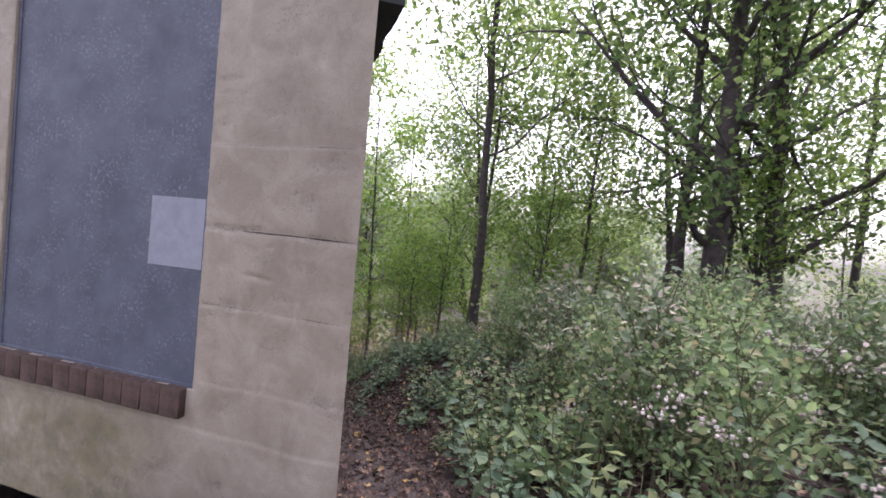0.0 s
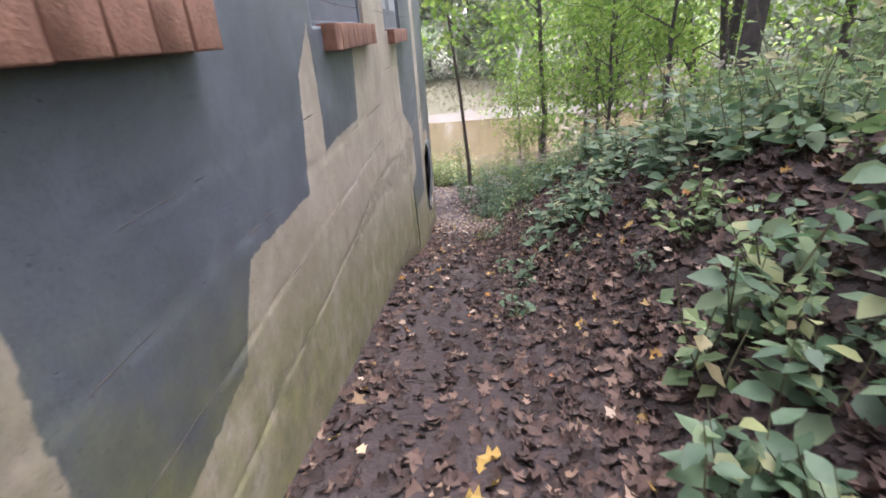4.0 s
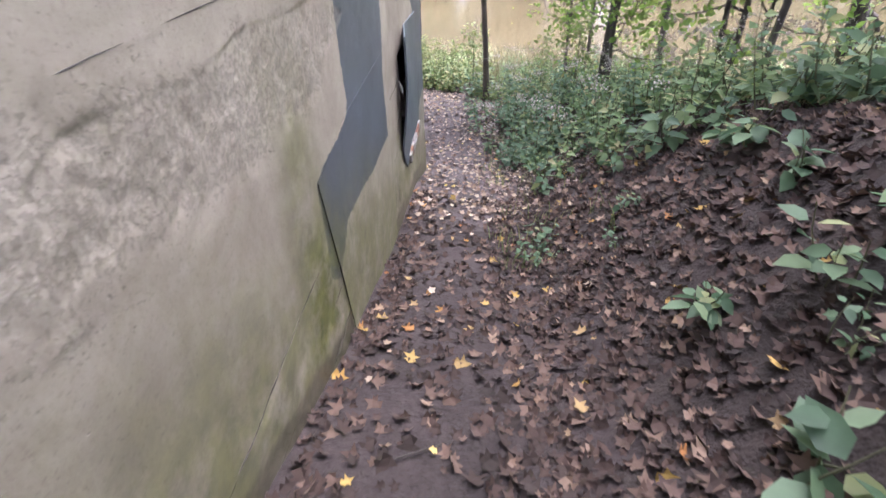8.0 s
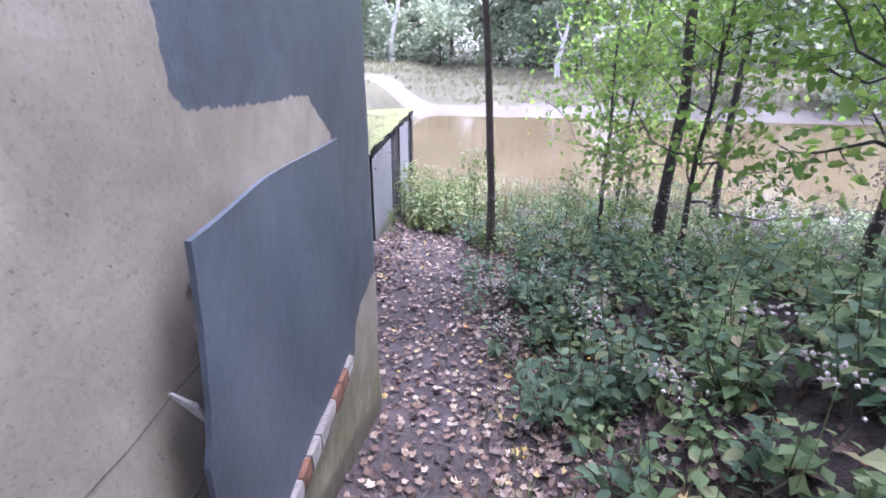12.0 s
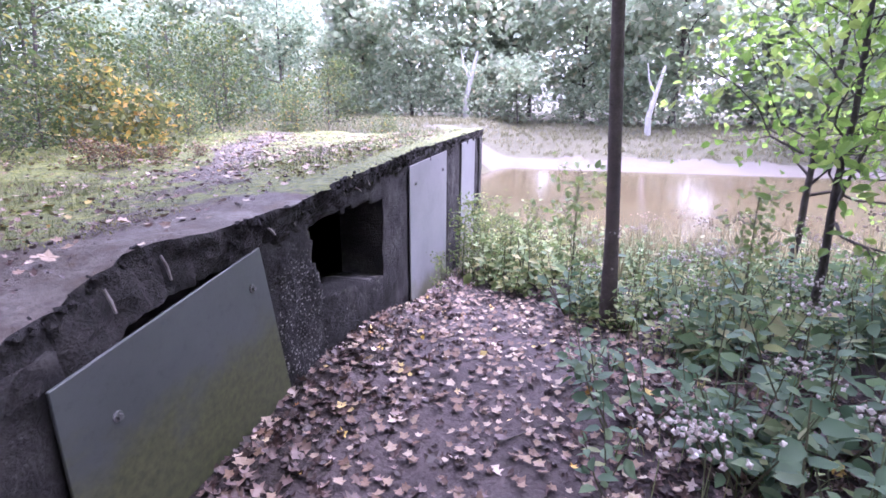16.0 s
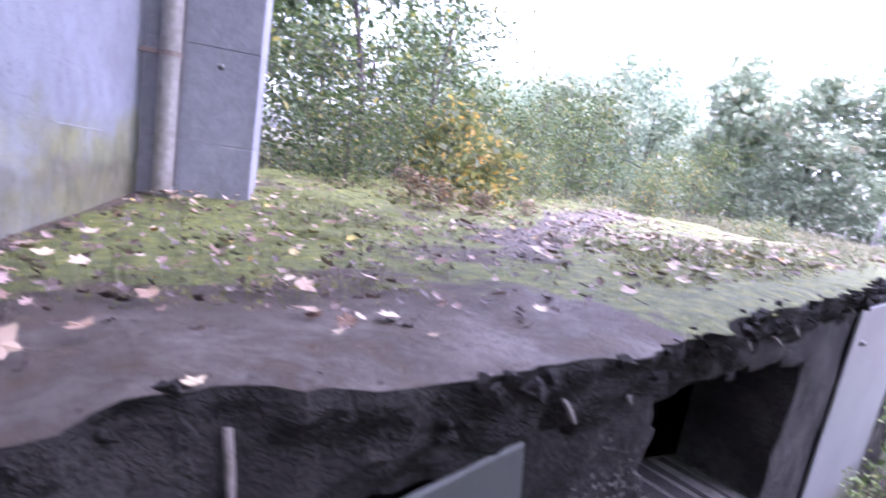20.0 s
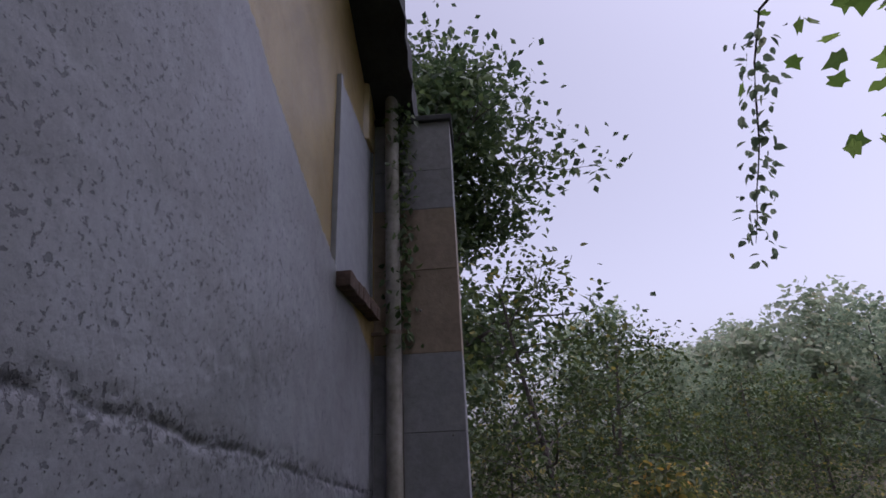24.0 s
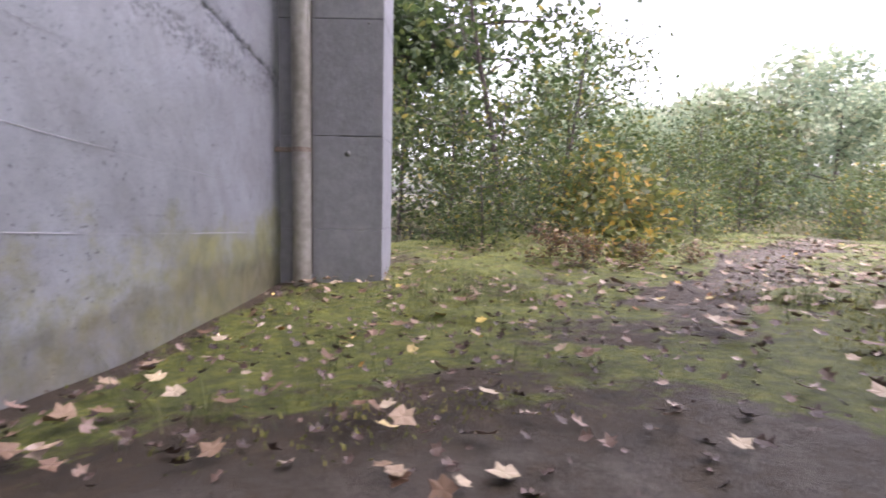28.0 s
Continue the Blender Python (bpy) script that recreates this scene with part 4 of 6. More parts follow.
wall_west = tagged(new("wall_west", backing("wall_west", (-3.6, 4.2), (-0.17, 0.985), (-0.985, -0.17), 12.2, -3.0, 4.5, 0.0, 0.3, M_MORTAR)), "plain back wall closing the building", "wall", kind="structure")


# ---- boarded windows with brick sills ----
def frame_at(start, along, out, u, z, push=0.0):
    """Local x along the wall, y up, z outwards."""
    ax, o = Vector((*along, 0)), Vector((*out, 0))
    p = Vector((*start, 0)) + ax * u + o * push + Vector((0, 0, z))
    up = Vector((0, 0, 1))
    return Matrix(((ax.x, up.x, o.x, p.x), (ax.y, up.y, o.y, p.y), (ax.z, up.z, o.z, p.z), (0, 0, 0, 1)))


def rect(a, b, c, d):
    return [(a, c), (b, c), (b, d), (a, d)]


def boarded_window(name, m, wide, high, panes, label, board_mat=M_SLATE):
    w = thing(name, label, "window", m, kind="structure")
    cover = part("board", bm_mesh("board", plate(rect(0.012, wide - 0.012, 0.012, high - 0.012), 0.02), board_mat), w)
    for a, b, c, d in panes:
        bm = plate(rect(a, b, c, d), 0.003, 0.0008)
        bmesh.ops.translate(bm, vec=(0, 0, 0.0045), verts=bm.verts)
        part("pane", bm_mesh("pane", bm, M_PANE), cover, "pale grey painted pane")
    for a, b, c, d in ((0, 0.03, 0, high), (wide - 0.03, wide, 0, high), (0.03, wide - 0.03, 0, 0.025)):
        bm = plate(rect(a, b, c, d), 0.05)
        bmesh.ops.translate(bm, vec=(0, 0, 0.012), verts=bm.verts)
        part("window_frame", bm_mesh("window_frame", bm, board_mat), w)
    return w


def brick_sill(name, m, wide, deep, high, count, pale, label, mat=M_BRICK):
    """Bricks on edge in a row, with mortar between, sticking out of the wall."""
    s = thing(name, label, "window sill", m, kind="structure")
    pitch = wide / count
    core = block((wide - 0.05, high - 0.016, deep + 0.02), (wide / 2, -high / 2, deep / 2 - 0.022))
    part("mortar", bm_mesh("mortar", core, M_MORTAR), s)
    rng = random.Random(count)
    shapes = [bm_mesh("brick", block((pitch - 0.006, high, deep + 0.04), (0, -high / 2, deep / 2 - 0.02), 0.006, None, 0.003, k), M_BRICK_PALE if k >= 3 else mat, True) for k in range(6)]
    for k in range(count):
        red = rng.random() > pale
        b = part("brick", shapes[rng.randrange(3) + (0 if red else 3)], s)
        b.location = (pitch * (k + 0.5), rng.uniform(-0.002, 0.002), rng.uniform(-0.003, 0.002))
        b.rotation_euler = (rng.uniform(-0.008, 0.008), rng.uniform(-0.008, 0.008), 0)
    return s


for k, (a, b, c, d) in enumerate(LONG_WINDOWS):
    wide, high = b - a, d - c
    m = frame_at((0, 0), (0, 1), (1, 0), a, c, -0.035)
    boarded_window(f"window_{k + 1}", m, wide, high, [(0.09, 0.50, 0.20, 0.98), (0.80, 1.36, 0.20, 0.98), (0.09, 0.50, 1.2, 2.05), (0.80, 1.36, 1.2, 2.05)], "window boarded over with slate paint and pale painted panes")
    brick_sill("window_sill", frame_at((0, 0), (0, 1), (1, 0), a + 0.16, c + 0.01, 0.0), wide - 0.12, 0.075, 0.13, 9, 0.0, "red brick sill below the boarded window")
m = frame_at(CORNER_SE, SOUTH, SOUTH_OUT, FRONT_WINDOW[0], FRONT_WINDOW[2], -0.035)
fw = FRONT_WINDOW[1] - FRONT_WINDOW[0]
boarded_window("window_4", m, fw, FRONT_WINDOW[3] - FRONT_WINDOW[2], [(0.03, 0.52, 0.84, 1.34)], "large window boarded over in slate paint with one pale square")
brick_sill("window_sill", frame_at(CORNER_SE, SOUTH, SOUTH_OUT, FRONT_WINDOW[0] + 0.05, FRONT_WINDOW[2], 0.0), fw - 0.1, 0.06, 0.20, 11, 0.0, "dark red brick sill below the large boarded window", M_BRICK_DARK)
brick_sill("window_sill", frame_at((0, 0), (0, 1), (1, 0), 12.85, -1.40, 0.0), 0.88, 0.035, 0.085, 8, 0.6, "low brick sill with whitewashed bricks")

# the warped sheet over the low window, standing off the wall at its near edge
def warped_sheet():
    n = 56
    bm = bmesh.new()
    across, down = np.meshgrid(np.linspace(0, 1, n), np.linspace(1, 0, n), indexing="ij")
    left = np.interp(down, [0, 0.16, 0.40, 0.74, 0.92, 1], [12.50, 12.47, 12.40, 12.46, 12.64, 12.74]) + 0.012 * (fbm(down * 14, down * 0, 57) - 0.5)
    gy = left * (1 - across) + 13.82 * across
    top = np.interp(gy, [12.4, 13.82], [-0.25, -0.33])
    low = np.interp(gy, [12.4, 12.74, 12.86, 13.82], [-1.47, -1.465, -1.42, -1.41])
    gz = top * (1 - down) + low * down
    lift = 0.010 + 0.085 * smooth(13.1, 12.42, gy) * smooth(-1.45, -0.55, gz) + 0.004 * np.sin(gy * 9 + gz * 5)
    verts = {}
    for side in (0, 1):
        for i in range(n):
            for j in range(n):
                verts[side, i, j] = bm.verts.new((lift[i, j] - 0.014 * side, gy[i, j], gz[i, j]))
    cells = {(i, j) for i in range(n - 1) for j in range(n - 1)}
    for i, j in sorted(cells):
        bm.faces.new([verts[0, i, j], verts[0, i + 1, j], verts[0, i + 1, j + 1], verts[0, i, j + 1]])
        bm.faces.new([verts[1, i, j], verts[1, i, j + 1], verts[1, i + 1, j + 1], verts[1, i + 1, j]])
        for (di, dj), a, b in (((-1, 0), (0, 0), (0, 1)), ((1, 0), (1, 1), (1, 0)), ((0, -1), (1, 0), (0, 0)), ((0, 1), (0, 1), (1, 1))):
            if (i + di, j + dj) not in cells:
                p, q = (i + a[0], j + a[1]), (i + b[0], j + b[1])
                bm.faces.new([verts[0, *p], verts[0, *q], verts[1, *q], verts[1, *p]])
    bmesh.ops.delete(bm, geom=[v for v in bm.verts if not v.link_faces], context="VERTS")
    bmesh.ops.recalc_face_normals(bm, faces=bm.faces)
    return bm_mesh("warped_board", bm, M_SHEET)


M_SHEET = two_tone("weathered_blue_grey_sheet", (0.062, 0.074, 0.094), (0.098, 0.114, 0.140), 2.0, 0.5, 0.2)
tagged(new("window_board", warped_sheet()), "warped blue-grey sheet curling off the low window", "board", kind="structure")
v, q = tube([(0.025, 12.42, -0.56), (0.04, 12.46, -0.63), (0.045, 12.50, -0.72)], [0.004, 0.012, 0.003], 5)
tagged(new("wood_splinter", mesh_from("wood_splinter", v, q, M_BARK_PALE)), "pale wooden splinter stuck behind the warped sheet", "splinter")
# the patch of sheet screwed over the foot of the wall
patch = thing("wall_patch_board", "thin painted sheet fixed over the foot of the wall", "board", kind="structure")
shift = lambda fn: lambda u, z: fn(u + 10.2 - U0, z)
me = relief_wall("sheet", (0.0025, 10.2), (0, 1), (1, 0), 1.80, -2.0, -0.18, 0.014, 0.0015, M_LONG, (), lambda u, z: inside(u + 10.2, z, SHEET_EDGE) < 0, None, {"paint": shift(long_paint), "raw": zero, "algae": shift(long_algae)})
for face in me.polygons:
    face.use_smooth = False
part("sheet", me, patch)
# Dark tube drawn in place of the shadow line behind the near edge.
v, q = tube([(0.006, 10.235, -0.28), (0.009, 10.262, -0.45), (0.010, 10.325, -0.78), (0.009, 10.365, -1.0), (0.005, 10.43, -1.30)], [0.001, 0.002, 0.003, 0.003, 0.001], 6)
part("rim", mesh_from("rim", v, q, M_SOOT_SHADE, shade=True), patch, "dark strip standing for the shadow at the sheet edge")


# ---- pier and pipe at the end of the grey wall ----
def pier():
    p = thing("pier", "square concrete pier, violet-grey below and beige above", "pier", kind="structure")
    turn = Matrix(((NORTH[0], NORTH_OUT[0], 0, CORNER_NE[0]), (NORTH[1], NORTH_OUT[1], 0, CORNER_NE[1]), (0, 0, 1, 0), (0, 0, 0, 1)))
    z, k = -1.85, 0
    for top, mat in ((-1.36, M_P_GREY), (-0.87, M_P_GREY), (-0.28, M_P_GREY), (0.18, M_P_GREY), (0.72, M_P_BEIGE), (1.16, M_P_BEIGE), (1.46, M_P_GREY), (1.86, M_P_GREY)):
        bm = block((0.39, 0.56, top - z - 0.002), (4.005, 0.265, (top + z) / 2), 0.003, None, 0.0012, k)
        bmesh.ops.transform(bm, matrix=turn, verts=bm.verts)
        bmesh.ops.recalc_face_normals(bm, faces=bm.faces)
        part("lift", bm_mesh("lift", bm, mat), p)
        z, k = top, k + 1
    bm = block((0.43, 0.60, 0.05), (4.005, 0.265, 1.89), 0.01)
    bmesh.ops.transform(bm, matrix=turn, verts=bm.verts)
    part("cap", bm_mesh("cap", bm, M_EAVE), p, "dark cap")
    # Darker discs stand in for the shaded mouths of bolt holes.
    for d, s, r in ((0.36, -0.96, 0.016), (0.47, -0.30, 0.007), (0.30, 0.45, 0.008)):
        ring = bmesh.new()
        bmesh.ops.create_cone(ring, cap_ends=True, segments=14, radius1=r, radius2=r * 0.7, depth=0.012, matrix=turn @ Matrix.Translation((3.812, d, s)) @ Matrix.Rotation(math.pi / 2, 4, "Y"))
        part("bolt_hole_disc", bm_mesh("bolt_hole_disc", ring, M_BOLT, True), p, "dark disc standing for a bolt hole")
    x, y = (turn @ Vector((3.745, 0.135, 0)))[:2]
    v, q = tube([(x, y, s) for s in np.linspace(-1.75, 2.2, 14)], [0.048] * 14, 16)
    pipe = thing("drainpipe", "stained pale drainpipe standing in the corner by the pier", "drainpipe")
    part("pipe", mesh_from("pipe", v, q, M_PIPE, shade=True), pipe)
    for s in (-0.95, 0.3):
        v, q = tube([(x, y, s + d) for d in (-0.012, 0.012)], [0.052, 0.052], 16)
        clip = part("bracket", mesh_from("bracket", v, q, M_RUST), pipe)
        arm = block((0.02, 0.13, 0.024), (3.745, 0.06, s), 0.003)
        bmesh.ops.transform(arm, matrix=turn, verts=arm.verts)
        part("bracket_arm", bm_mesh("bracket_arm", arm, M_RUST), clip)


M_BOLT = two_tone("dull_zinc", (0.10, 0.10, 0.10), (0.20, 0.20, 0.20), 30, 0.5, 0.2, metal=0.5)
M_P_GREY = two_tone("pier_violet_grey", (0.17, 0.17, 0.195), (0.24, 0.24, 0.27), 2.5, 0.7, 0.3)
M_P_BEIGE = two_tone("pier_beige", (0.185, 0.135, 0.105), (0.27, 0.215, 0.17), 2.5, 0.7, 0.3)
pier()
m = frame_at(CORNER_NE, NORTH, NORTH_OUT, NORTH_WINDOW[0], NORTH_WINDOW[2], -0.02)
boarded_window("window_5", m, 0.86, 1.20, [], "window boarded over in pale violet-grey paint", M_PANE)
brick_sill("window_sill", frame_at(CORNER_NE, NORTH, NORTH_OUT, 2.93, 0.44, 0.0), 0.74, 0.07, 0.075, 8, 0.0, "dark weathered brick sill on the grey wall", M_BRICK_DARK)


# ---- the low bunker with the mossy roof ----
BK = lambda y: -0.891 + 0.019 * (y - 17)
BK_D = np.array([0.019, 1.0]) / np.hypot(0.019, 1)
BK_OUT = (float(BK_D[1]), -float(BK_D[0]))
BK0 = (BK(15.05), 15.05)


def bunker_relief(u, z):
    y = u + 15.05
    r = 0.05 * (fbm(y * 2, z * 2, 301) - 0.5) + 0.035 * (fbm(y * 9, z * 9, 305) - 0.5)
    scar = smooth(0.5, 0.25, np.abs(y - 16.5) + 0.25 * (fbm(y * 3, z * 3, 309) - 0.5)) * smooth(-1.75, -1.95, z)
    flat = (smooth(15.15, 15.25, y) * smooth(16.46, 16.38, y) + smooth(18.36, 18.43, y) * smooth(19.9, 19.82, y) + smooth(20.54, 20.61, y) * smooth(21.64, 21.57, y)) * smooth(-1.5, -1.6, z)
    r = r * (1 - flat) - 0.015 * flat
    return r - scar * (0.02 + 0.06 * np.clip(fbm(y * 12, z * 12, 311) - 0.4, 0, 1))


def bunker_scar(u, z):
    y = u + 15.05
    edge = 16.62 + 0.10 * (fbm(z * 5, z * 0, 315) - 0.5)
    return 0.62 * smooth(0.34, 0.16, np.abs(y - edge) + 0.2 * (fbm(y * 5, z * 5, 317) - 0.5)) * smooth(-1.68, -1.95, z) + 0.25 * smooth(0.10, 0.02, np.abs(z + 2.36)) * smooth(16.8, 17.0, y) * smooth(18.0, 17.8, y)


def rim_height(y):
    return np.interp(y, [15.05, 15.4, 15.7, 16.3, 17, 18], [-1.64, -1.60, -1.52, -1.52, -1.48, -1.45])


def bunker_hole(u, z):
    y = u + 15.05
    left = np.interp(z, [-2.25, -2.15, -2.0, -1.85, -1.70], [16.92, 16.86, 16.80, 16.73, 16.69]) + 0.05 * (fbm(z * 9, z * 0, 321) - 0.5)
    top = -1.69 - 0.05 * smooth(17.3, 17.8, y) + 0.02 * (fbm(y * 9, y * 0, 325) - 0.5)
    low = np.interp(y, [16.8, 17.8], [-2.13, -2.34])
    gap = (y > 15.30) & (y < 16.24 + 0.05 * (fbm(z * 9, z * 0, 327) - 0.5)) & (z > -2.05)
    return ((y > left) & (y < 17.80) & (z < top) & (z > low)) | gap | (z > rim_height(y) - 0.09)


M_REBAR = two_tone("weathered_bar", (0.07, 0.055, 0.048), (0.23, 0.205, 0.19), 30, 0.7, 0.3)
bunker = thing("bunker", "low sooty concrete bunker with sheeted openings and a broken edge", "bunker")
part("wall", relief_wall("wall", BK0, tuple(BK_D), BK_OUT, 6.85, -3.7, -1.48, 0.028, 0.34, M_DARKCON, (), bunker_hole, bunker_relief, {"scar": bunker_scar}), bunker)
bm = block((0.34, 0.24, 2.1), (0, 0, -2.6), 0.02, None, 0.01, 3)
end_wall = part("end_wall", bm_mesh("end_wall", bm, M_DARKCON), bunker)
end_wall.location = (BK(21.9) - 0.14, 21.95, -0.02)
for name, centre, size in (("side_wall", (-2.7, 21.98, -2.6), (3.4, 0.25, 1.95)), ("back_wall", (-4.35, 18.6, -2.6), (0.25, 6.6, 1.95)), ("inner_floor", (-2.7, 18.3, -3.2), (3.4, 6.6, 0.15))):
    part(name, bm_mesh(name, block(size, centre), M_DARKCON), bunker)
sill = block((0.33, 1.0, 0.045), (0, 0, 0), 0.012, None, 0.003, 4)
ob = part("ledge", bm_mesh("ledge", sill, two_tone("worn_ledge_concrete", (0.022, 0.020, 0.018), (0.13, 0.12, 0.11), 11, 0.9, 1.0, 6, 0.02)), bunker, "worn grey ledge")
ob.matrix_basis = pose(BK(17.3) - 0.19, 17.33, -2.262, -11.0, 0, -1.1)


def sheet(name, y0, y1, low0, low1, high0, high1, mat, label, lift=0.012, slant=0.0):
    m = frame_at(BK0, tuple(BK_D), BK_OUT, 0, 0, lift)
    s = part(name, bm_mesh(name, plate([(y0 - 15.05, low0), (y1 - 15.05, low1), (y1 - 15.05 - slant, high1), (y0 - 15.05, high0)], 0.012), mat), bunker, label, m)
    return s


a = sheet("panel", 15.24, 16.42, -2.62, -2.62, -1.79, -1.668, M_PANEL, "grey-green painted sheet", 0.008, 0.185)
b = sheet("panel", 18.44, 19.80, -3.02, -3.12, -1.58, -1.57, M_PANEL_PALE, "pale grey painted sheet")
c = sheet("panel", 20.62, 21.55, -3.2, -3.3, -1.56, -1.54, M_PANEL_PALE, "pale grey painted sheet")
for owner, y, z in ((a, 16.15, -1.83), (a, 15.42, -1.98), (b, 18.6, -1.75), (b, 19.6, -1.75)):
    bm = bmesh.new()
    bmesh.ops.create_cone(bm, cap_ends=True, segments=6, radius1=0.011, radius2=0.010, depth=0.02)
    bmesh.ops.create_cone(bm, cap_ends=True, segments=14, radius1=0.019, radius2=0.018, depth=0.006, matrix=Matrix.Translation((0, 0, -0.006)))
    bolt = part("bolt", bm_mesh("bolt", bm, M_BOLT, False), owner)
    bolt.location = (y - 15.05, z, 0.008)


def roof_height(x, y):
    return -1.56 + 0.09 * smooth(15.8, 18, y) - 0.10 * smooth(-1.2, -2.4, x) + 0.025 * (fbm(x * 1.1, y * 1.1, 401) - 0.5)





def build_roof():
    ys = np.arange(14.4, 22.25, 0.03)
    ts = np.r_[np.linspace(0, 0.25, 8)[:-1], np.linspace(0.25, 4.1, 110)]
    gy, gt = np.meshgrid(ys, ts, indexing="ij")
    edge = BK(gy) + 0.0 + 0.10 * (fbm(gy * 1.6, gy * 0, 411) - 0.5) + 0.07 * (fbm(gy * 6, gy * 0, 415) - 0.5) + 0.05 * (fbm(gy * 17, gy * 0, 417) - 0.5)
    edge = edge + np.interp(gy, [15.05, 15.35, 15.56, 15.75, 15.9, 16.15, 17], [0.02, -0.05, -0.10, -0.08, -0.03, 0.04, 0.02])
    gx = edge - gt
    z = roof_height(gx, gy)
    z = z + (rim_height(gy) - z) * smooth(0.55, 0.0, gt)
    z = z + 0.03 * (fbm(gx * 6, gy * 6, 421) - 0.5) * smooth(0.3, 0.0, gt) - 0.01 * smooth(0.06, 0.0, gt)
    clear = smooth(0.2, 0.6, (gy - CORNER_NE[1] + 0.462 * gx) / 1.1016)
    z = z + (0.03 * smooth(0.46, 0.6, fbm(gx * 1.8, gy * 1.8, 431)) + 0.022 * (fbm(gx * 9, gy * 9, 433) - 0.5)) * smooth(0.5, 1.0, gt) * clear
    n, mrow = len(ts), len(ys)
    top = np.stack([gx, gy, z], -1).reshape(-1, 3)
    rows = 9
    fall = np.linspace(0, 1, rows + 1)[None, 1:]
    ly = np.repeat(ys[:, None], rows, 1)
    deep = 0.15 + 0.05 * fbm(ly * 5, ly * 0, 449)
    lx = gx[:, :1] + (np.maximum(gx[:, :1] - 0.08, BK(ly) - 0.012) - gx[:, :1]) * fall**1.4
    lx = lx + 0.055 * (fbm(ly * 9, fall * 2.2 + 0 * ly, 441) - 0.5) + 0.045 * (fbm(ly * 24, fall * 5 + 0 * ly, 443) - 0.5)
    low = np.stack([lx, ly, z[:, :1] - deep * fall + 0.02 * (fbm(ly * 20, fall * 4 + 0 * ly, 445) - 0.5)], -1).reshape(-1, 3)
    i, j = np.meshgrid(np.arange(mrow - 1), np.arange(n - 1), indexing="ij")
    q = np.stack([i * n + j, i * n + j + 1, (i + 1) * n + j + 1, (i + 1) * n + j], -1).reshape(-1, 4)[:, ::-1]
    base, k = len(top), np.arange(mrow - 1)
    lip = np.stack([k * n, base + k * rows, base + (k + 1) * rows, (k + 1) * n], 1)[:, ::-1]
    k2, r2 = [g.ravel() for g in np.meshgrid(k, np.arange(rows - 1), indexing="ij")]
    lip2 = base + np.stack([k2 * rows + r2, k2 * rows + r2 + 1, (k2 + 1) * rows + r2 + 1, (k2 + 1) * rows + r2], 1)[:, ::-1]
    v = np.concatenate([top, low])
    strip = smooth(0.55, 0.2, gt + 0.5 * (fbm(gx * 3, gy * 3, 451) - 0.5)) * smooth(16.9, 16.4, gy)
    track = np.interp(gy, [17.2, 17.6, 18.4, 19.0, 22], [-2.0, -2.05, -2.35, -2.9, -4.1])
    worn = 0.75 * smooth(0.34, 0.14, np.abs(gx - track) + 0.35 * (fbm(gx * 2.5, gy * 2.5, 455) - 0.5)) * smooth(17.15, 17.5, gy)
    foot = (gy - CORNER_NE[1] + 0.462 * gx) / 1.1016
    damp = 0.8 * smooth(0.15, 0.03, foot + 0.22 * (fbm(gx * 4, gy * 4, 457) - 0.5))
    moss = (0.08 + 0.12 * smooth(0.3, 1.1, gt) - 0.6 * worn - 0.20 * strip - 0.35 * damp + 0.42 * (fbm(gx * 2.1, gy * 2.1, 459) - 0.5) + 0.06 * smooth(16.8, 17.4, gy) + 0.34 * smooth(16.5, 17.0, gy) * smooth(0.9, 0.1, gt)).ravel()
    soil = np.clip(1 - strip - worn + damp - 0.5 * smooth(0.52, 0.62, fbm(gx * 2.7, gy * 2.7, 463)), 0, 1).ravel()
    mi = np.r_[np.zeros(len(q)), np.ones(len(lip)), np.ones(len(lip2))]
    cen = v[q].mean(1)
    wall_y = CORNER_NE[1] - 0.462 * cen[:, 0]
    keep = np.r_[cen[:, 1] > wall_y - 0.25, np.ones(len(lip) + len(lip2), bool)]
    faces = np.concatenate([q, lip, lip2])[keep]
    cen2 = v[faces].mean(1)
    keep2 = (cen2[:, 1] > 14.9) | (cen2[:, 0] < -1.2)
    me = mesh_from("roof", v, faces[keep2], [M_ROOF, M_SOOT_SHADE], mi[keep][keep2], False, {"moss": np.r_[moss, np.zeros(len(low))], "soil": np.r_[soil, np.zeros(len(low))]})
    part("roof", me, bunker, "mossy cracked concrete roof slab")


build_roof()


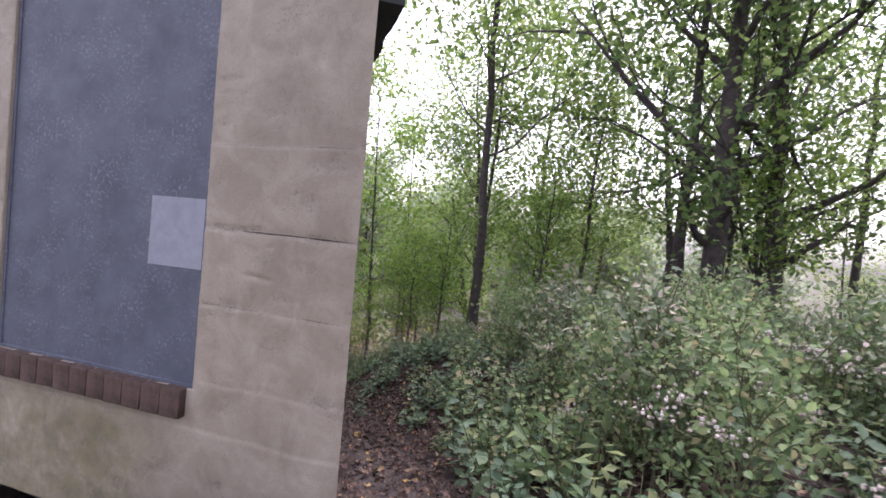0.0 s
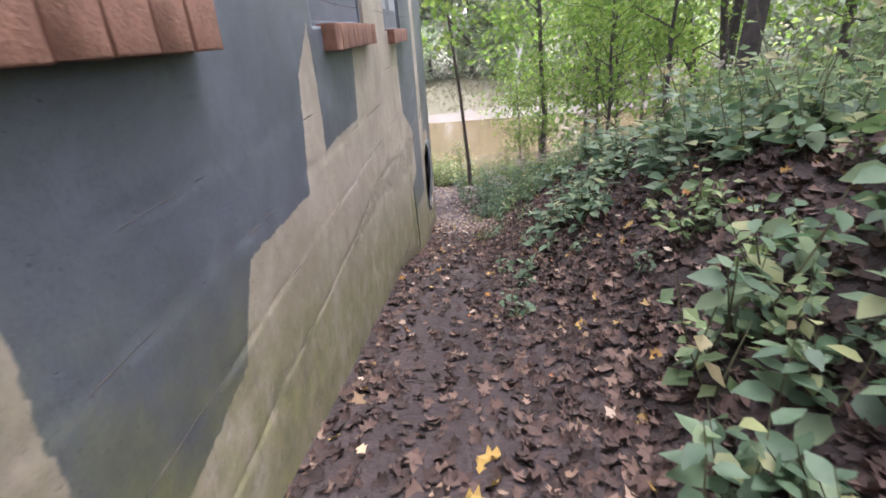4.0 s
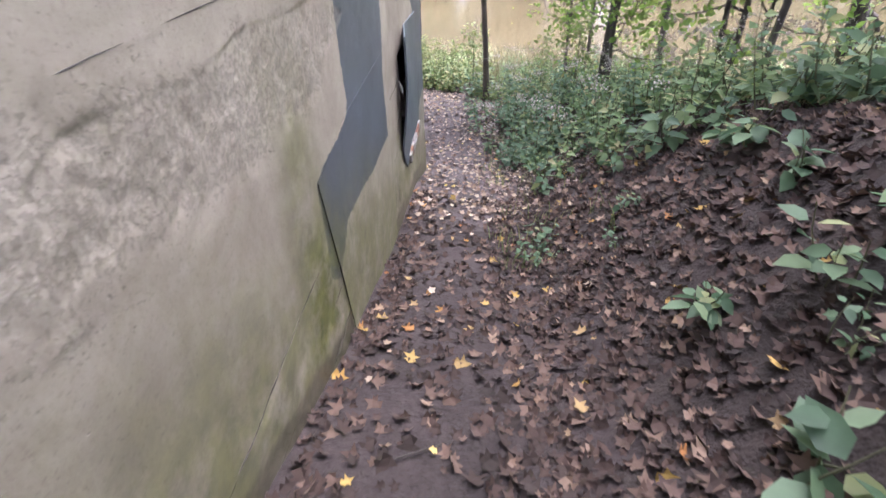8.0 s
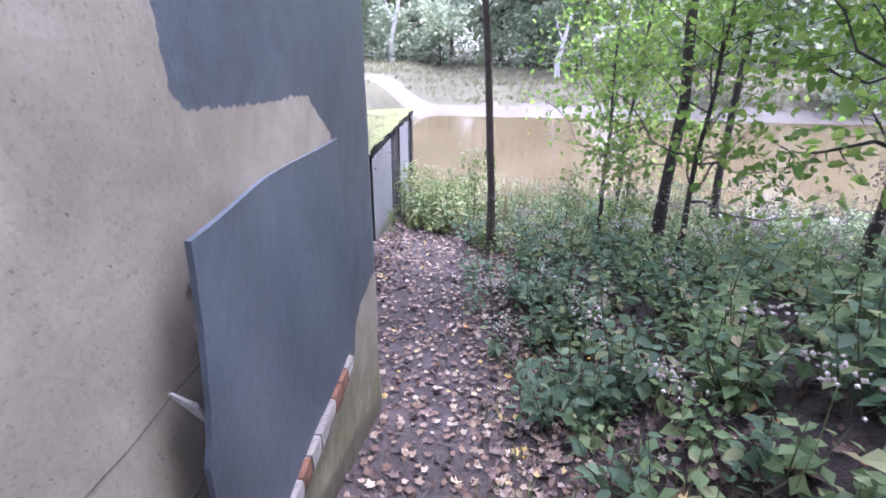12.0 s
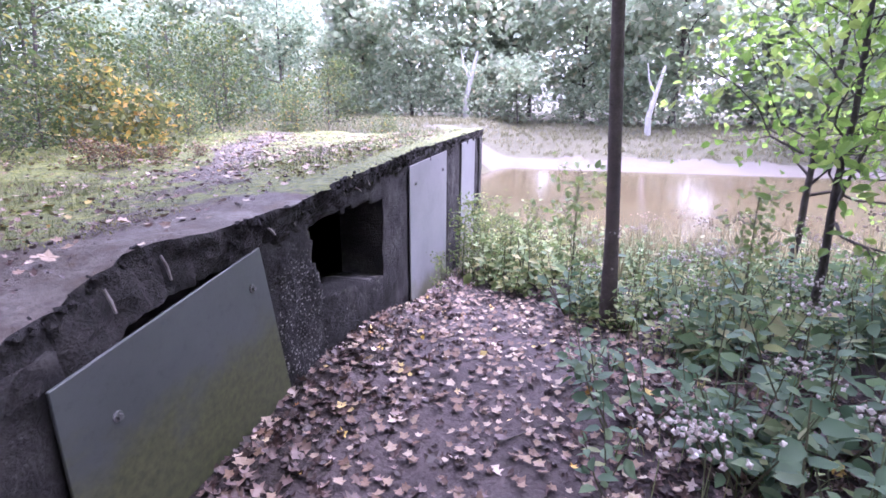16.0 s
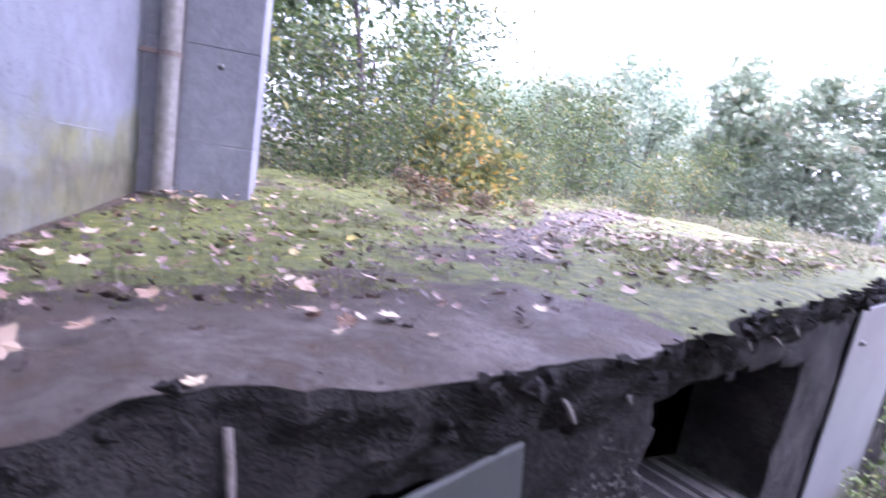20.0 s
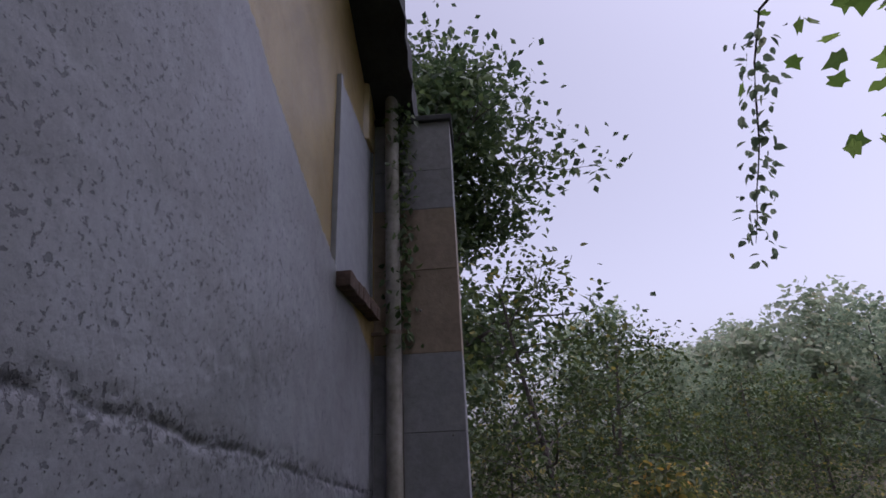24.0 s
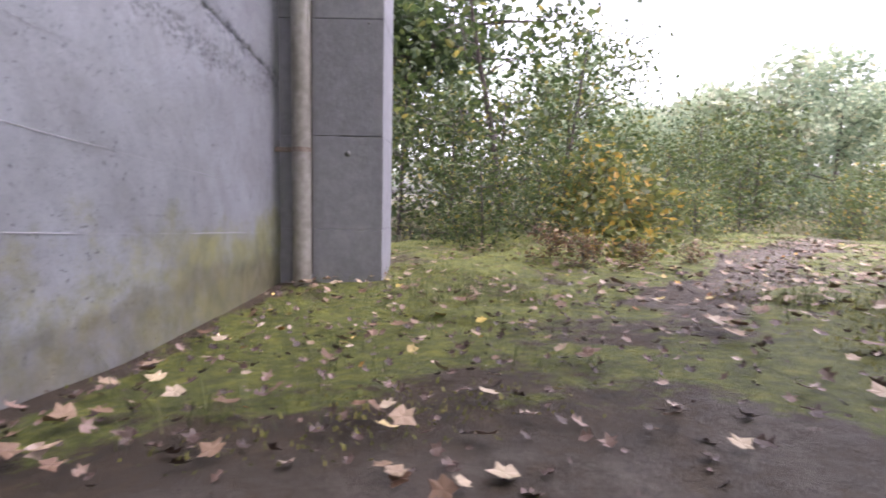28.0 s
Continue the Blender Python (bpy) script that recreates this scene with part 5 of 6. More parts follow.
def edge_rubble():
    """Broken lumps of blackened concrete along the lip of the roof."""
    rng = np.random.default_rng(63)
    n = 620
    y = rng.uniform(15.1, 21.7, n)
    edge = BK(y) + 0.10 * (fbm(y * 1.6, y * 0, 411) - 0.5) + np.interp(y, [15.05, 15.35, 15.56, 15.75, 15.9, 16.15, 17], [0.02, -0.05, -0.10, -0.08, -0.03, 0.04, 0.02])
    drop = rng.random(n) ** 1.6 * 0.10
    place = np.c_[edge + rng.normal(size=n) * 0.02 - 0.25 * drop - 0.01, y, rim_height(y) - drop - 0.012]
    v = np.array([(0.5, 0.1, 0), (-0.5, 0, 0.1), (0.1, 0.5, 0), (-0.1, -0.5, 0.05), (0, 0.1, 0.4), (0.1, 0, -0.4), (0.32, 0.34, 0.22), (-0.34, -0.26, 0.26)])
    f = np.array([(0, 6, 4), (6, 2, 4), (2, 1, 4), (1, 7, 4), (7, 3, 4), (3, 0, 4), (0, 2, 6), (2, 0, 5), (1, 2, 5), (3, 1, 5), (0, 3, 5), (1, 3, 7)])
    lv, lf = scatter(v, f, place, turns(rng, rng.normal(size=(n, 3))), rng.uniform(0.012, 0.045, n))
    tagged(part("rubble", mesh_from("rubble", lv, lf, M_SOOT_SHADE), bunker), "black crumbled concrete along the broken roof edge", kind="stuff")


edge_rubble()
for y, dz, fall in ((15.52, 0.07, 0.05), (15.76, 0.08, 0.06)):
    x, z = BK(y) - 0.045, float(rim_height(y)) - dz
    v, q = tube([(x - 0.02, y, z + 0.03), (x, y, z - 0.01), (x + 0.006, y + 0.004, z - fall)], [0.006, 0.006, 0.005], 6)
    part("rebar", mesh_from("rebar", v, q, M_REBAR, shade=True), bunker, "rusty flaking bar end hanging from the broken edge")
rng = random.Random(9)
for y, dz in ((16.31, 0.09), (16.5, 0.10), (17.1, 0.09), (17.28, 0.11), (17.5, 0.10), (18.1, 0.09)):
    x, z = BK(y) + 0.03, float(rim_height(y)) - dz
    dy = rng.uniform(-0.04, 0.05)
    pts = [(x - 0.05, y, z + 0.02), (x - 0.01, y + dy * 0.3, z + 0.004), (x, y + dy * 0.7, z - 0.006), (x + 0.012, y + dy, z - 0.022)]
    v, q = tube(pts, [0.0055, 0.0055, 0.006, 0.004], 6)
    part("rebar", mesh_from("rebar", v, q, M_REBAR, shade=True), bunker, "bent pale rusty bar sticking out of the broken edge")


# ---- trees ----
def limb(rng, start, way, length, rise, bends=5, wander=0.18):
    pts = [np.array(start, float)]
    d = np.array(way, float)
    d /= np.linalg.norm(d)
    for k in range(bends):
        d = d + rng.normal(size=3) * wander + np.array([0, 0, rise])
        d /= np.linalg.norm(d)
        pts.append(pts[-1] + d * length / bends)
    return np.array(pts)


def tree_meshes(seed, height, r0, lean=(0, 0), bare=0.35, limbs=14, reach=2.2, leaves=4000, size=0.09, spread=0.35, shape="twig", bark=M_BARK, leaf=M_CROWN, rise=0.12, droop=0.0, sides=9, steep=(0.15, 0.7), stout=(0.35, 0.6), fill=0.0, bend=1.0, twigs=3):
    """Trunk-and-limbs mesh and crown mesh of one tree, standing at the origin."""
    rng = np.random.default_rng(seed)
    k = 12
    t = np.linspace(0, 1, k)
    trunk = np.stack([lean[0] * height * t**1.3, lean[1] * height * t**1.3, height * t], 1)
    trunk[1:, :2] += np.cumsum(rng.normal(size=(k - 1, 2)) * 0.010 * height / k * 3 * bend, 0)
    rad = r0 * (1 - 0.82 * t) + 0.006
    rad[0] *= 1.35
    pieces = [tube(trunk, rad, sides)]
    tips, roots = [], []
    for n in range(limbs):
        f = bare + (1 - bare) * (n + rng.random()) / limbs
        p = np.array([np.interp(f, t, trunk[:, c]) for c in range(3)])
        ang = n * 2.4 + rng.normal() * 0.8
        ln = reach * (0.45 + 0.65 * math.sin(math.pi * (0.12 + 0.8 * (f - bare) / (1 - bare + 1e-6)))) * rng.uniform(0.6, 1.3)
        r = np.interp(f, t, rad) * rng.uniform(*stout)
        b = limb(rng, p, (math.cos(ang), math.sin(ang), rng.uniform(*steep)), ln, rise - droop, 5, 0.18 + 0.08 * bend)
        pieces.append(tube(b, np.linspace(r, 0.004, len(b)), 4))
        tips += [b[-1], b[-2], b[-3]]
        roots += [b[0]] * 3
        for s in range(twigs):
            q = b[2 + s]
            tw = limb(rng, q, (b[3] - b[1]) + rng.normal(size=3) * 0.6, ln * 0.45, 0.05 - droop, 4, 0.25)
            pieces.append(tube(tw, np.linspace(r * 0.35, 0.003, len(tw)), 3))
            tips += [tw[-1], tw[-2], tw[1]]
            roots += [b[1]] * 3
    v, q = join(pieces)
    wood = mesh_from("trunk", v, q, bark, shade=True)
    tips, roots = np.array(tips), np.array(roots)
    pick = rng.integers(0, len(tips), leaves)
    back = (fill * rng.random(leaves) ** 1.5)[:, None]
    where = tips[pick] * (1 - back) + roots[pick] * back + rng.normal(size=(leaves, 3)) * spread * np.array([1, 1, 0.6])
    way = rng.normal(size=(leaves, 3)) * 0.75 + np.array([0, 0, 0.8])
    sv, sf = {"twig": (TWIG_V, TWIG_F), "maple": (MAPLE_V, MAPLE_F), "ovate": (OVATE_V, OVATE_F)}[shape]
    lv, lf = scatter(sv, sf, where, turns(rng, way), size * rng.uniform(0.6, 1.25, leaves))
    return wood, mesh_from("crown", lv, lf, leaf)


def stand(name, meshes, m, label, category="tree", group=""):
    t = thing(name, label, category, m, group)
    part("trunk", meshes[0], t)
    part("crown", meshes[1], t)
    return t


def at(x, y, turn=0.0, scale=1.0, sink=0.08):
    return Matrix.Translation((x, y, float(land(x, y)) - sink)) @ pose(0, 0, 0, 0, 0, turn) @ Matrix.Scale(scale, 4)


maple_a = tree_meshes(1, 10.0, 0.050, (-0.10, 0.010), 0.30, 20, 2.6, 4300, 0.14, 0.36, "maple", bark=M_BARK_MAPLE, leaf=M_MAPLE, steep=(0.3, 1.0), stout=(0.25, 0.45), bend=0.5)
maple_b = tree_meshes(2, 10.5, 0.062, (0.02, 0.02), 0.30, 22, 2.8, 4300, 0.125, 0.36, "maple", leaf=M_MAPLE, steep=(0.3, 1.0), stout=(0.25, 0.45), bend=1.5)
maple_c = tree_meshes(3, 10.0, 0.06, (0.02, 0.0), 0.30, 22, 2.6, 3800, 0.13, 0.34, "maple", leaf=M_MAPLE, steep=(0.3, 1.0), stout=(0.25, 0.45), bend=1.5)
stand("maple_tree", maple_a, at(0.84, 18.28, 0), "slim maple with grey-brown trunk beside the pond path", group="slim maples by the pond")
stand("maple_tree", maple_b, at(2.82, 17.57, 140), "slim maple with green crown at the water's edge", group="slim maples by the pond")
stand("maple_tree", maple_c, at(4.64, 20.07, 250), "slim maple with green crown at the water's edge", group="slim maples by the pond")
crooked = dict(rise=0.05, steep=(0.1, 0.9), stout=(0.35, 0.7), bend=2.2)
leaning = tree_meshes(4, 7.5, 0.16, (-0.12, 0.05), 0.16, 12, 3.4, 7000, 0.11, 0.4, "twig", leaf=M_CROWN, **crooked)
stand("leaning_tree", leaning, at(7.2, 18.2), "leaning dark tree with low crooked limbs above the bank")
airy = dict(rise=0.10, steep=(0.5, 1.3), stout=(0.22, 0.42), fill=0.35, bend=1.8)
wood_a = tree_meshes(5, 12.0, 0.125, (0.01, 0.0), 0.30, 20, 3.4, 5600, 0.16, 0.5, "twig", leaf=M_CROWN, **airy)
wood_b = tree_meshes(6, 11.0, 0.095, (0.05, 0.02), 0.32, 20, 3.0, 5400, 0.15, 0.5, "twig", leaf=M_CROWN, **airy)
wood_c = tree_meshes(26, 10.0, 0.075, (-0.03, 0.04), 0.30, 20, 2.6, 5000, 0.14, 0.45, "twig", leaf=M_CROWN, **airy)
# Crown widened out of view to block sky light over the path.
shade = tree_meshes(27, 13.0, 0.14, (-0.05, 0.0), 0.42, 26, 5.0, 8500, 0.17, 0.6, "twig", leaf=M_CROWN, **airy)
oak = tree_meshes(7, 12.0, 0.24, (0.04, 0.03), 0.14, 26, 5.2, 6000, 0.17, 0.55, "twig", leaf=M_CROWN_DEEP, rise=0.08, steep=(0.2, 1.0), stout=(0.3, 0.6), fill=0.35, bend=2.0)
slant = tree_meshes(8, 9.0, 0.13, (0.45, 0.15), 0.35, 14, 2.6, 3200, 0.15, 0.5, "twig", leaf=M_CROWN, **airy)
young = tree_meshes(9, 4.6, 0.045, (0.02, 0.02), 0.25, 20, 1.5, 1500, 0.13, 0.26, "ovate", leaf=M_MAPLE, rise=0.08, steep=(0.4, 1.0), bend=1.6)
stand("woodland_tree", shade, at(4.5, 11.2, 30), "tall woodland tree with bare lower trunk on the bank", group="woodland trees")
# This one is added only for its canopy.
stand("woodland_tree", shade, at(8.0, 7.8, 200), "added tall tree whose unseen wide crown shades the path", group="woodland trees")
stand("oak_tree", oak, at(7.6, 6.5, 0), "large dark oak with heavy limbs on the bank")
stand("oak_tree", oak, at(9.6, 6.9, 130, 0.9), "dark oak with heavy limbs among the woodland trees")
stand("slanting_tree", slant, at(9.4, 10.0, 10), "thin tree slanting over among the woodland trunks")
stand("slanting_tree", slant, at(8.3, 8.3, 40, 0.9), "dark thin tree slanting over among the woodland trunks")
spots = random.Random(3)
# The last four are unseen trees added to keep light off the south wall.
WOODS_AND_SHADERS = [(8.0, 14.6), (6.4, 15.6), (9.6, 8.0), (16.0, 9.5), (11.0, 3.5), (14.0, 6.0), (17.5, 3.0), (13.0, -1.5), (10.0, -4.5), (20.0, 15.0), (7.6, 11.4), (10.6, 14.6), (12.0, 9.4), (10.5, 0.5), (5.4, 13.4), (30.0, 10.0), (34.0, 22.0), (33.0, 1.0), (5.5, -5.5), (2.0, -8.0), (-3.0, -7.5), (8.0, -9.0)]
for k, (x, y) in enumerate(WOODS_AND_SHADERS):
    src = (wood_a, wood_b, wood_c)[k % 3]
    stand("woodland_tree", src, at(x, y, spots.uniform(0, 360), spots.uniform(0.75, 1.15)), "tall thin woodland tree with airy green crown", group="woodland trees")
for x, y, s in ((2.6, 16.4, 0.62), (2.3, 18.4, 0.66), (3.6, 15.2, 0.8), (5.4, 17.8, 0.9), (3.2, 21.0, 0.9), (6.8, 16.6, 1.1), (8.8, 6.4, 1.0), (7.0, 12.0, 1.0), (4.0, 12.6, 0.9), (3.4, 13.6, 0.8), (5.8, 10.2, 1.0), (4.4, 16.4, 1.0)):
    stand("maple_sapling", young, at(x, y, spots.uniform(0, 360), s), "leafy maple sapling among the undergrowth", group="saplings")

M_DEAD = leaf_mat("withered_leaf", [(0.0, (0.09, 0.045, 0.025)), (0.5, (0.17, 0.095, 0.05)), (0.9, (0.26, 0.18, 0.09)), (1.0, (0.30, 0.27, 0.07))], 0.2)
M_MID = leaf_mat("mid_green_leaf", [(0.0, (0.0334, 0.0555, 0.019)), (0.5, (0.062, 0.0952, 0.0286)), (0.88, (0.114, 0.143, 0.0429)), (1.0, (0.286, 0.238, 0.0571))], 0.55)
# behind the bunker roof and round the pond
shrub_y = tree_meshes(11, 2.0, 0.03, (0.1, 0.05), 0.05, 22, 1.1, 2300, 0.09, 0.28, "twig", leaf=M_YELLOW, rise=0.02)
M_GOLD = leaf_mat("golden_leaf", [(0.0, (0.0672, 0.0896, 0.0336)), (0.55, (0.134, 0.151, 0.0448)), (0.82, (0.291, 0.246, 0.056)), (1.0, (0.47, 0.28, 0.056))], 0.5)
shrub_o = tree_meshes(22, 2.0, 0.03, (0.1, 0.05), 0.05, 26, 1.1, 1500, 0.17, 0.24, "ovate", leaf=M_GOLD, rise=0.02)
shrub_g = tree_meshes(12, 2.4, 0.03, (0.05, 0.0), 0.05, 22, 1.2, 2000, 0.095, 0.30, "ovate", leaf=M_MID, rise=0.02)
big_dark = tree_meshes(13, 9.5, 0.26, (0.02, 0.03), 0.10, 44, 3.6, 26000, 0.21, 0.42, "twig", leaf=M_CROWN_DARK, steep=(0.2, 1.0), fill=0.4, bend=1.6)
arching = tree_meshes(14, 4.4, 0.06, (0.12, 0.10), 0.12, 18, 2.0, 2600, 0.12, 0.3, "ovate", leaf=M_MID, rise=0.0, droop=0.10)
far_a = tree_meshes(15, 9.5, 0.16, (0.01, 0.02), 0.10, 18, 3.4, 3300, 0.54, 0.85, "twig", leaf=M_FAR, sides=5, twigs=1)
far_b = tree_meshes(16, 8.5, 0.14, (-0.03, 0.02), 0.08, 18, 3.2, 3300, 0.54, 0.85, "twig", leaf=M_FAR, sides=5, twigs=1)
# Western crowns lightened the same way, with some haze in their green.
M_WEST = leaf_mat("hazed_grey_green_leaf", [(0.0, (0.155, 0.225, 0.147)), (0.5, (0.264, 0.341, 0.217)), (0.9, (0.388, 0.449, 0.295)), (1.0, (0.512, 0.48, 0.279))], 0.65)
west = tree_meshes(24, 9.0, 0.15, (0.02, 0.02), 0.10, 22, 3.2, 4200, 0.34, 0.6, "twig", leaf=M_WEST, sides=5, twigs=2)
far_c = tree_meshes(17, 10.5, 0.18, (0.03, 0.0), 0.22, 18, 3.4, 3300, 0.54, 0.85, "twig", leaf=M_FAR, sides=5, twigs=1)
stand("dark_tree", big_dark, at(-11.8, 18.7, 0, 1.05), "dense dark green tree rising behind the pier")
stand("arching_shrub", arching, at(-6.0, 18.9, 200, 0.8), "arching shrub with drooping green branches beside the pier")
stand("arching_shrub", arching, at(-7.2, 20.6, 60, 0.68), "arching shrub with drooping green branches", group="shrubs behind the roof")
for x, y, s, src in ((-3.35, 18.15, 0.34, 2), (-3.9, 18.8, 0.42, 2), (-3.0, 18.75, 0.24, 0), (-4.2, 17.7, 0.40, 1), (-2.6, 19.4, 0.22, 1), (-3.4, 19.9, 0.3, 0), (-5.6, 20.6, 0.5, 0), (-5.0, 21.8, 0.45, 1), (-6.6, 22.2, 0.62, 1), (-7.8, 18.2, 0.9, 1), (-8.6, 21.8, 1.1, 1), (-5.2, 24.4, 0.6, 0), (-3.6, 25.4, 0.5, 0), (-7.2, 25.2, 0.9, 1), (-9.4, 24.0, 0.9, 1), (-6.0, 28.0, 0.8, 1), (-10.5, 27.5, 1.2, 1), (-4.4, 23.2, 0.45, 0), (-12, 22, 1.1, 1), (-11, 30, 1.0, 1), (-7.5, 32, 0.8, 1), (-4.7, 18.5, 0.42, 1), (-5.1, 19.5, 0.5, 2), (-4.5, 20.4, 0.4, 0), (-5.7, 18.1, 0.62, 1), (-4.9, 17.9, 0.3, 0), (-6.4, 19.7, 0.6, 1)):
    stand("shrub", (shrub_y, shrub_g, shrub_o)[src], at(x, y, spots.uniform(0, 360), s), ("yellowing shrub behind the mossy roof", "green leafy shrub behind the mossy roof", "green and golden autumn shrub behind the mossy roof")[src], "shrub", "shrubs behind the roof")
brown_weed = tree_meshes(19, 0.6, 0.008, (0.05, 0.05), 0.05, 22, 0.4, 420, 0.06, 0.09, "ovate", leaf=M_DEAD, rise=0.02, sides=4)
for x, y, s in ((-3.0, 17.72, 0.34), (-2.88, 18.0, 0.28), (-3.25, 17.66, 0.4), (-2.75, 18.3, 0.25)):
    stand("dead_weed", brown_weed, Matrix.Translation((x, y, float(roof_height(x, y)) - 0.03)) @ pose(0, 0, 0, 0, 0, 70 * x) @ Matrix.Scale(s, 4), "withered red-brown weed on the mossy roof", "plant", "withered weeds on the roof")
ring = random.Random(21)
far_places = [(x + ring.uniform(-1.5, 1.5), 52 + 0.10 * abs(x - 4) + ring.uniform(-4, 5)) for x in range(-46, 46, 3)]
far_places += [(x + ring.uniform(-2, 2), 66 + ring.uniform(-4, 6)) for x in range(-60, 60, 8)]
far_places += [(-19 - 0.25 * y + ring.uniform(-3, 3), 14 + y + ring.uniform(-2, 2)) for y in range(0, 34, 4)]
far_places += [(26 + ring.uniform(0, 8), 26 + y + ring.uniform(-2, 2)) for y in range(0, 26, 4)]
far_places += [(-16, 33), (-13, 38), (-20, 42), (13, 40.5), (19, 39.5), (24, 37.5)]
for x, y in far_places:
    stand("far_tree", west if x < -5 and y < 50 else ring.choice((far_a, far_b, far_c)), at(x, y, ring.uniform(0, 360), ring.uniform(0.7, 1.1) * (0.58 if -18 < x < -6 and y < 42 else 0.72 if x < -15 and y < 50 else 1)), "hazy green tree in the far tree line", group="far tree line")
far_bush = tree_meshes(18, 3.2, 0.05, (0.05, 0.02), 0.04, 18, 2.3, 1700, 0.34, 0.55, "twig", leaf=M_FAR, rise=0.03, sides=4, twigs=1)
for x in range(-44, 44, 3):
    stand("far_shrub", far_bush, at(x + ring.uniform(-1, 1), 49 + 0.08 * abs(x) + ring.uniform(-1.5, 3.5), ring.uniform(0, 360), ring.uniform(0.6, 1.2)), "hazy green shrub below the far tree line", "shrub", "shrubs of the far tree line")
v, q = join([tube([(0, 0, -0.1), (-0.1, 0, 1.5), (0.35, 0, 3.4), (0.8, 0.1, 5.2)], [0.28, 0.22, 0.17, 0.10], 8), tube([(0.25, 0, 3.0), (-0.3, 0.1, 4.2), (-0.5, 0.2, 5.4)], [0.10, 0.07, 0.03], 6)])
for x, y, s in ((-5.5, 47.5, 0.8), (5.0, 44.0, 0.7)):
    dead = thing("dead_tree", "pale dead trunk leaning on the far bank", "tree", at(x, y, 20 * s, s))
    part("trunk", mesh_from("trunk", v, q, M_BARK_PALE, shade=True), dead)

# ivy in the corner between pipe and pier
def ivy():
    rng = np.random.default_rng(37)
    n = 520
    z = 1.95 - 1.75 * rng.random(n) ** 1.3
    where = np.c_[-3.33 + rng.normal(size=n) * 0.035, 16.22 + rng.normal(size=n) * 0.05, z]
    t = thing("climbing_ivy", "dark ivy climbing the corner between pipe and pier", "ivy")
    v, q = tube([(-3.35, 16.21, s) for s in np.linspace(-1.6, 1.8, 12)], [0.008] * 12, 5)
    part("stem", mesh_from("stem", v, q, M_BARK), t)
    lv, lf = scatter(OVATE_V, OVATE_F, where, turns(rng, rng.normal(size=(n, 3)) + (0.8, 0.3, 0.3)), rng.uniform(0.03, 0.07, n))
    part("leaves", mesh_from("leaves", lv, lf, M_CROWN_DARK), t)


ivy()


# a limb with hanging sprays of leaves above the roof
def hanging_branch():
    rng = np.random.default_rng(31)
    main = np.array([(1.0, 18.85, 1.2), (0.5, 18.6, 1.75), (-0.4, 18.0, 1.9), (-1.1, 17.6, 1.75), (-1.42, 17.29, 1.35)])
    pieces, where = [tube(main, [0.035, 0.03, 0.022, 0.014, 0.006], 6)], []
    for p, drop in ((main[4], 1.05), (main[3], 0.5), (main[3] + (0.3, 0.2, 0), 0.6)):
        tw = limb(rng, p, (-0.3, -0.1, -1), drop, -0.12, 9, 0.16)
        pieces.append(tube(tw, np.linspace(0.006, 0.002, len(tw)), 4))
        for q in tw[1:]:
            where += [q + rng.normal(size=3) * 0.04 for _ in range(16)]
    where = np.array(where)
    v, q = join(pieces)
    t = thing("overhanging_branch", "maple limb with hanging sprays of green leaves", "branch")
    part("bough", mesh_from("bough", v, q, M_BARK, shade=True), t)
    n = len(where)
    lv, lf = scatter(OVATE_V, OVATE_F, where, turns(rng, rng.normal(size=(n, 3)) + (0.4, -0.4, 0.3), np.tile([[-0.2, 0.1, -1.0]], (n, 1)) + rng.normal(size=(n, 3)) * 0.5), rng.uniform(0.035, 0.062, n))
    part("leaves", mesh_from("leaves", lv, lf, M_WEST), t)


hanging_branch()


# ---- undergrowth ----
def herb(seed, height, leaf_len, nodes):
    """Stem and leaf arrays of one herb: pairs of leaves up an unbranched or forked stem."""
    rng = np.random.default_rng(seed)
    stems, where, spin, norm, size = [], [], [], [], []
    for s in range(rng.integers(2, 5)):
        a = rng.uniform(0, 2 * np.pi)
        st = limb(rng, (rng.normal() * 0.05, rng.normal() * 0.05, 0), (math.cos(a) * 0.45, math.sin(a) * 0.45, 1), height * rng.uniform(0.6, 1.1), 0.06, 6, 0.1)
        stems.append(tube(st[::2] if len(st) > 5 else st, np.linspace(0.006, 0.0025, len(st[::2] if len(st) > 5 else st)), 3))
        for k in range(nodes):
            f = 0.25 + 0.75 * (k + rng.random() * 0.5) / nodes
            p = np.array([np.interp(f * 6, range(7), st[:, c]) for c in range(3)])
            turn = k * 1.6 + rng.normal() * 0.4
            for side in (0, np.pi):
                d = np.array([math.cos(turn + side), math.sin(turn + side), rng.uniform(-0.85, 0.15)])
                where.append(p + d * 0.02)
                spin.append(d)
                norm.append(np.array([0, 0, 1.0]) + rng.normal(size=3) * 0.42)
                size.append(leaf_len * rng.uniform(0.6, 1.2) * (1.15 - 0.55 * f))
    sv, sq = join(stems)
    frames3, size = turns(rng, np.array(norm), np.array(spin)), np.array(size)
    lv, lf = scatter(OVATE_V, OVATE_F, np.array(where), frames3, size)
    cv, cf = scatter(TWIG_V, TWIG_F, np.array(where), frames3, size)
    return sv, sq, lv, lf, cv, cf


HERBS = [herb(41 + k, h, l, n) for k, (h, l, n) in enumerate([(0.55, 0.13, 5), (0.75, 0.12, 7), (0.40, 0.15, 4), (0.70, 0.13, 5), (0.30, 0.12, 3), (0.55, 0.11, 6)])]
HERB_MESHES = [(mesh_from("stem", h[0], h[1], M_STEM), mesh_from("leaves", h[2], h[3], M_HERB, shade=True)) for h in HERBS]


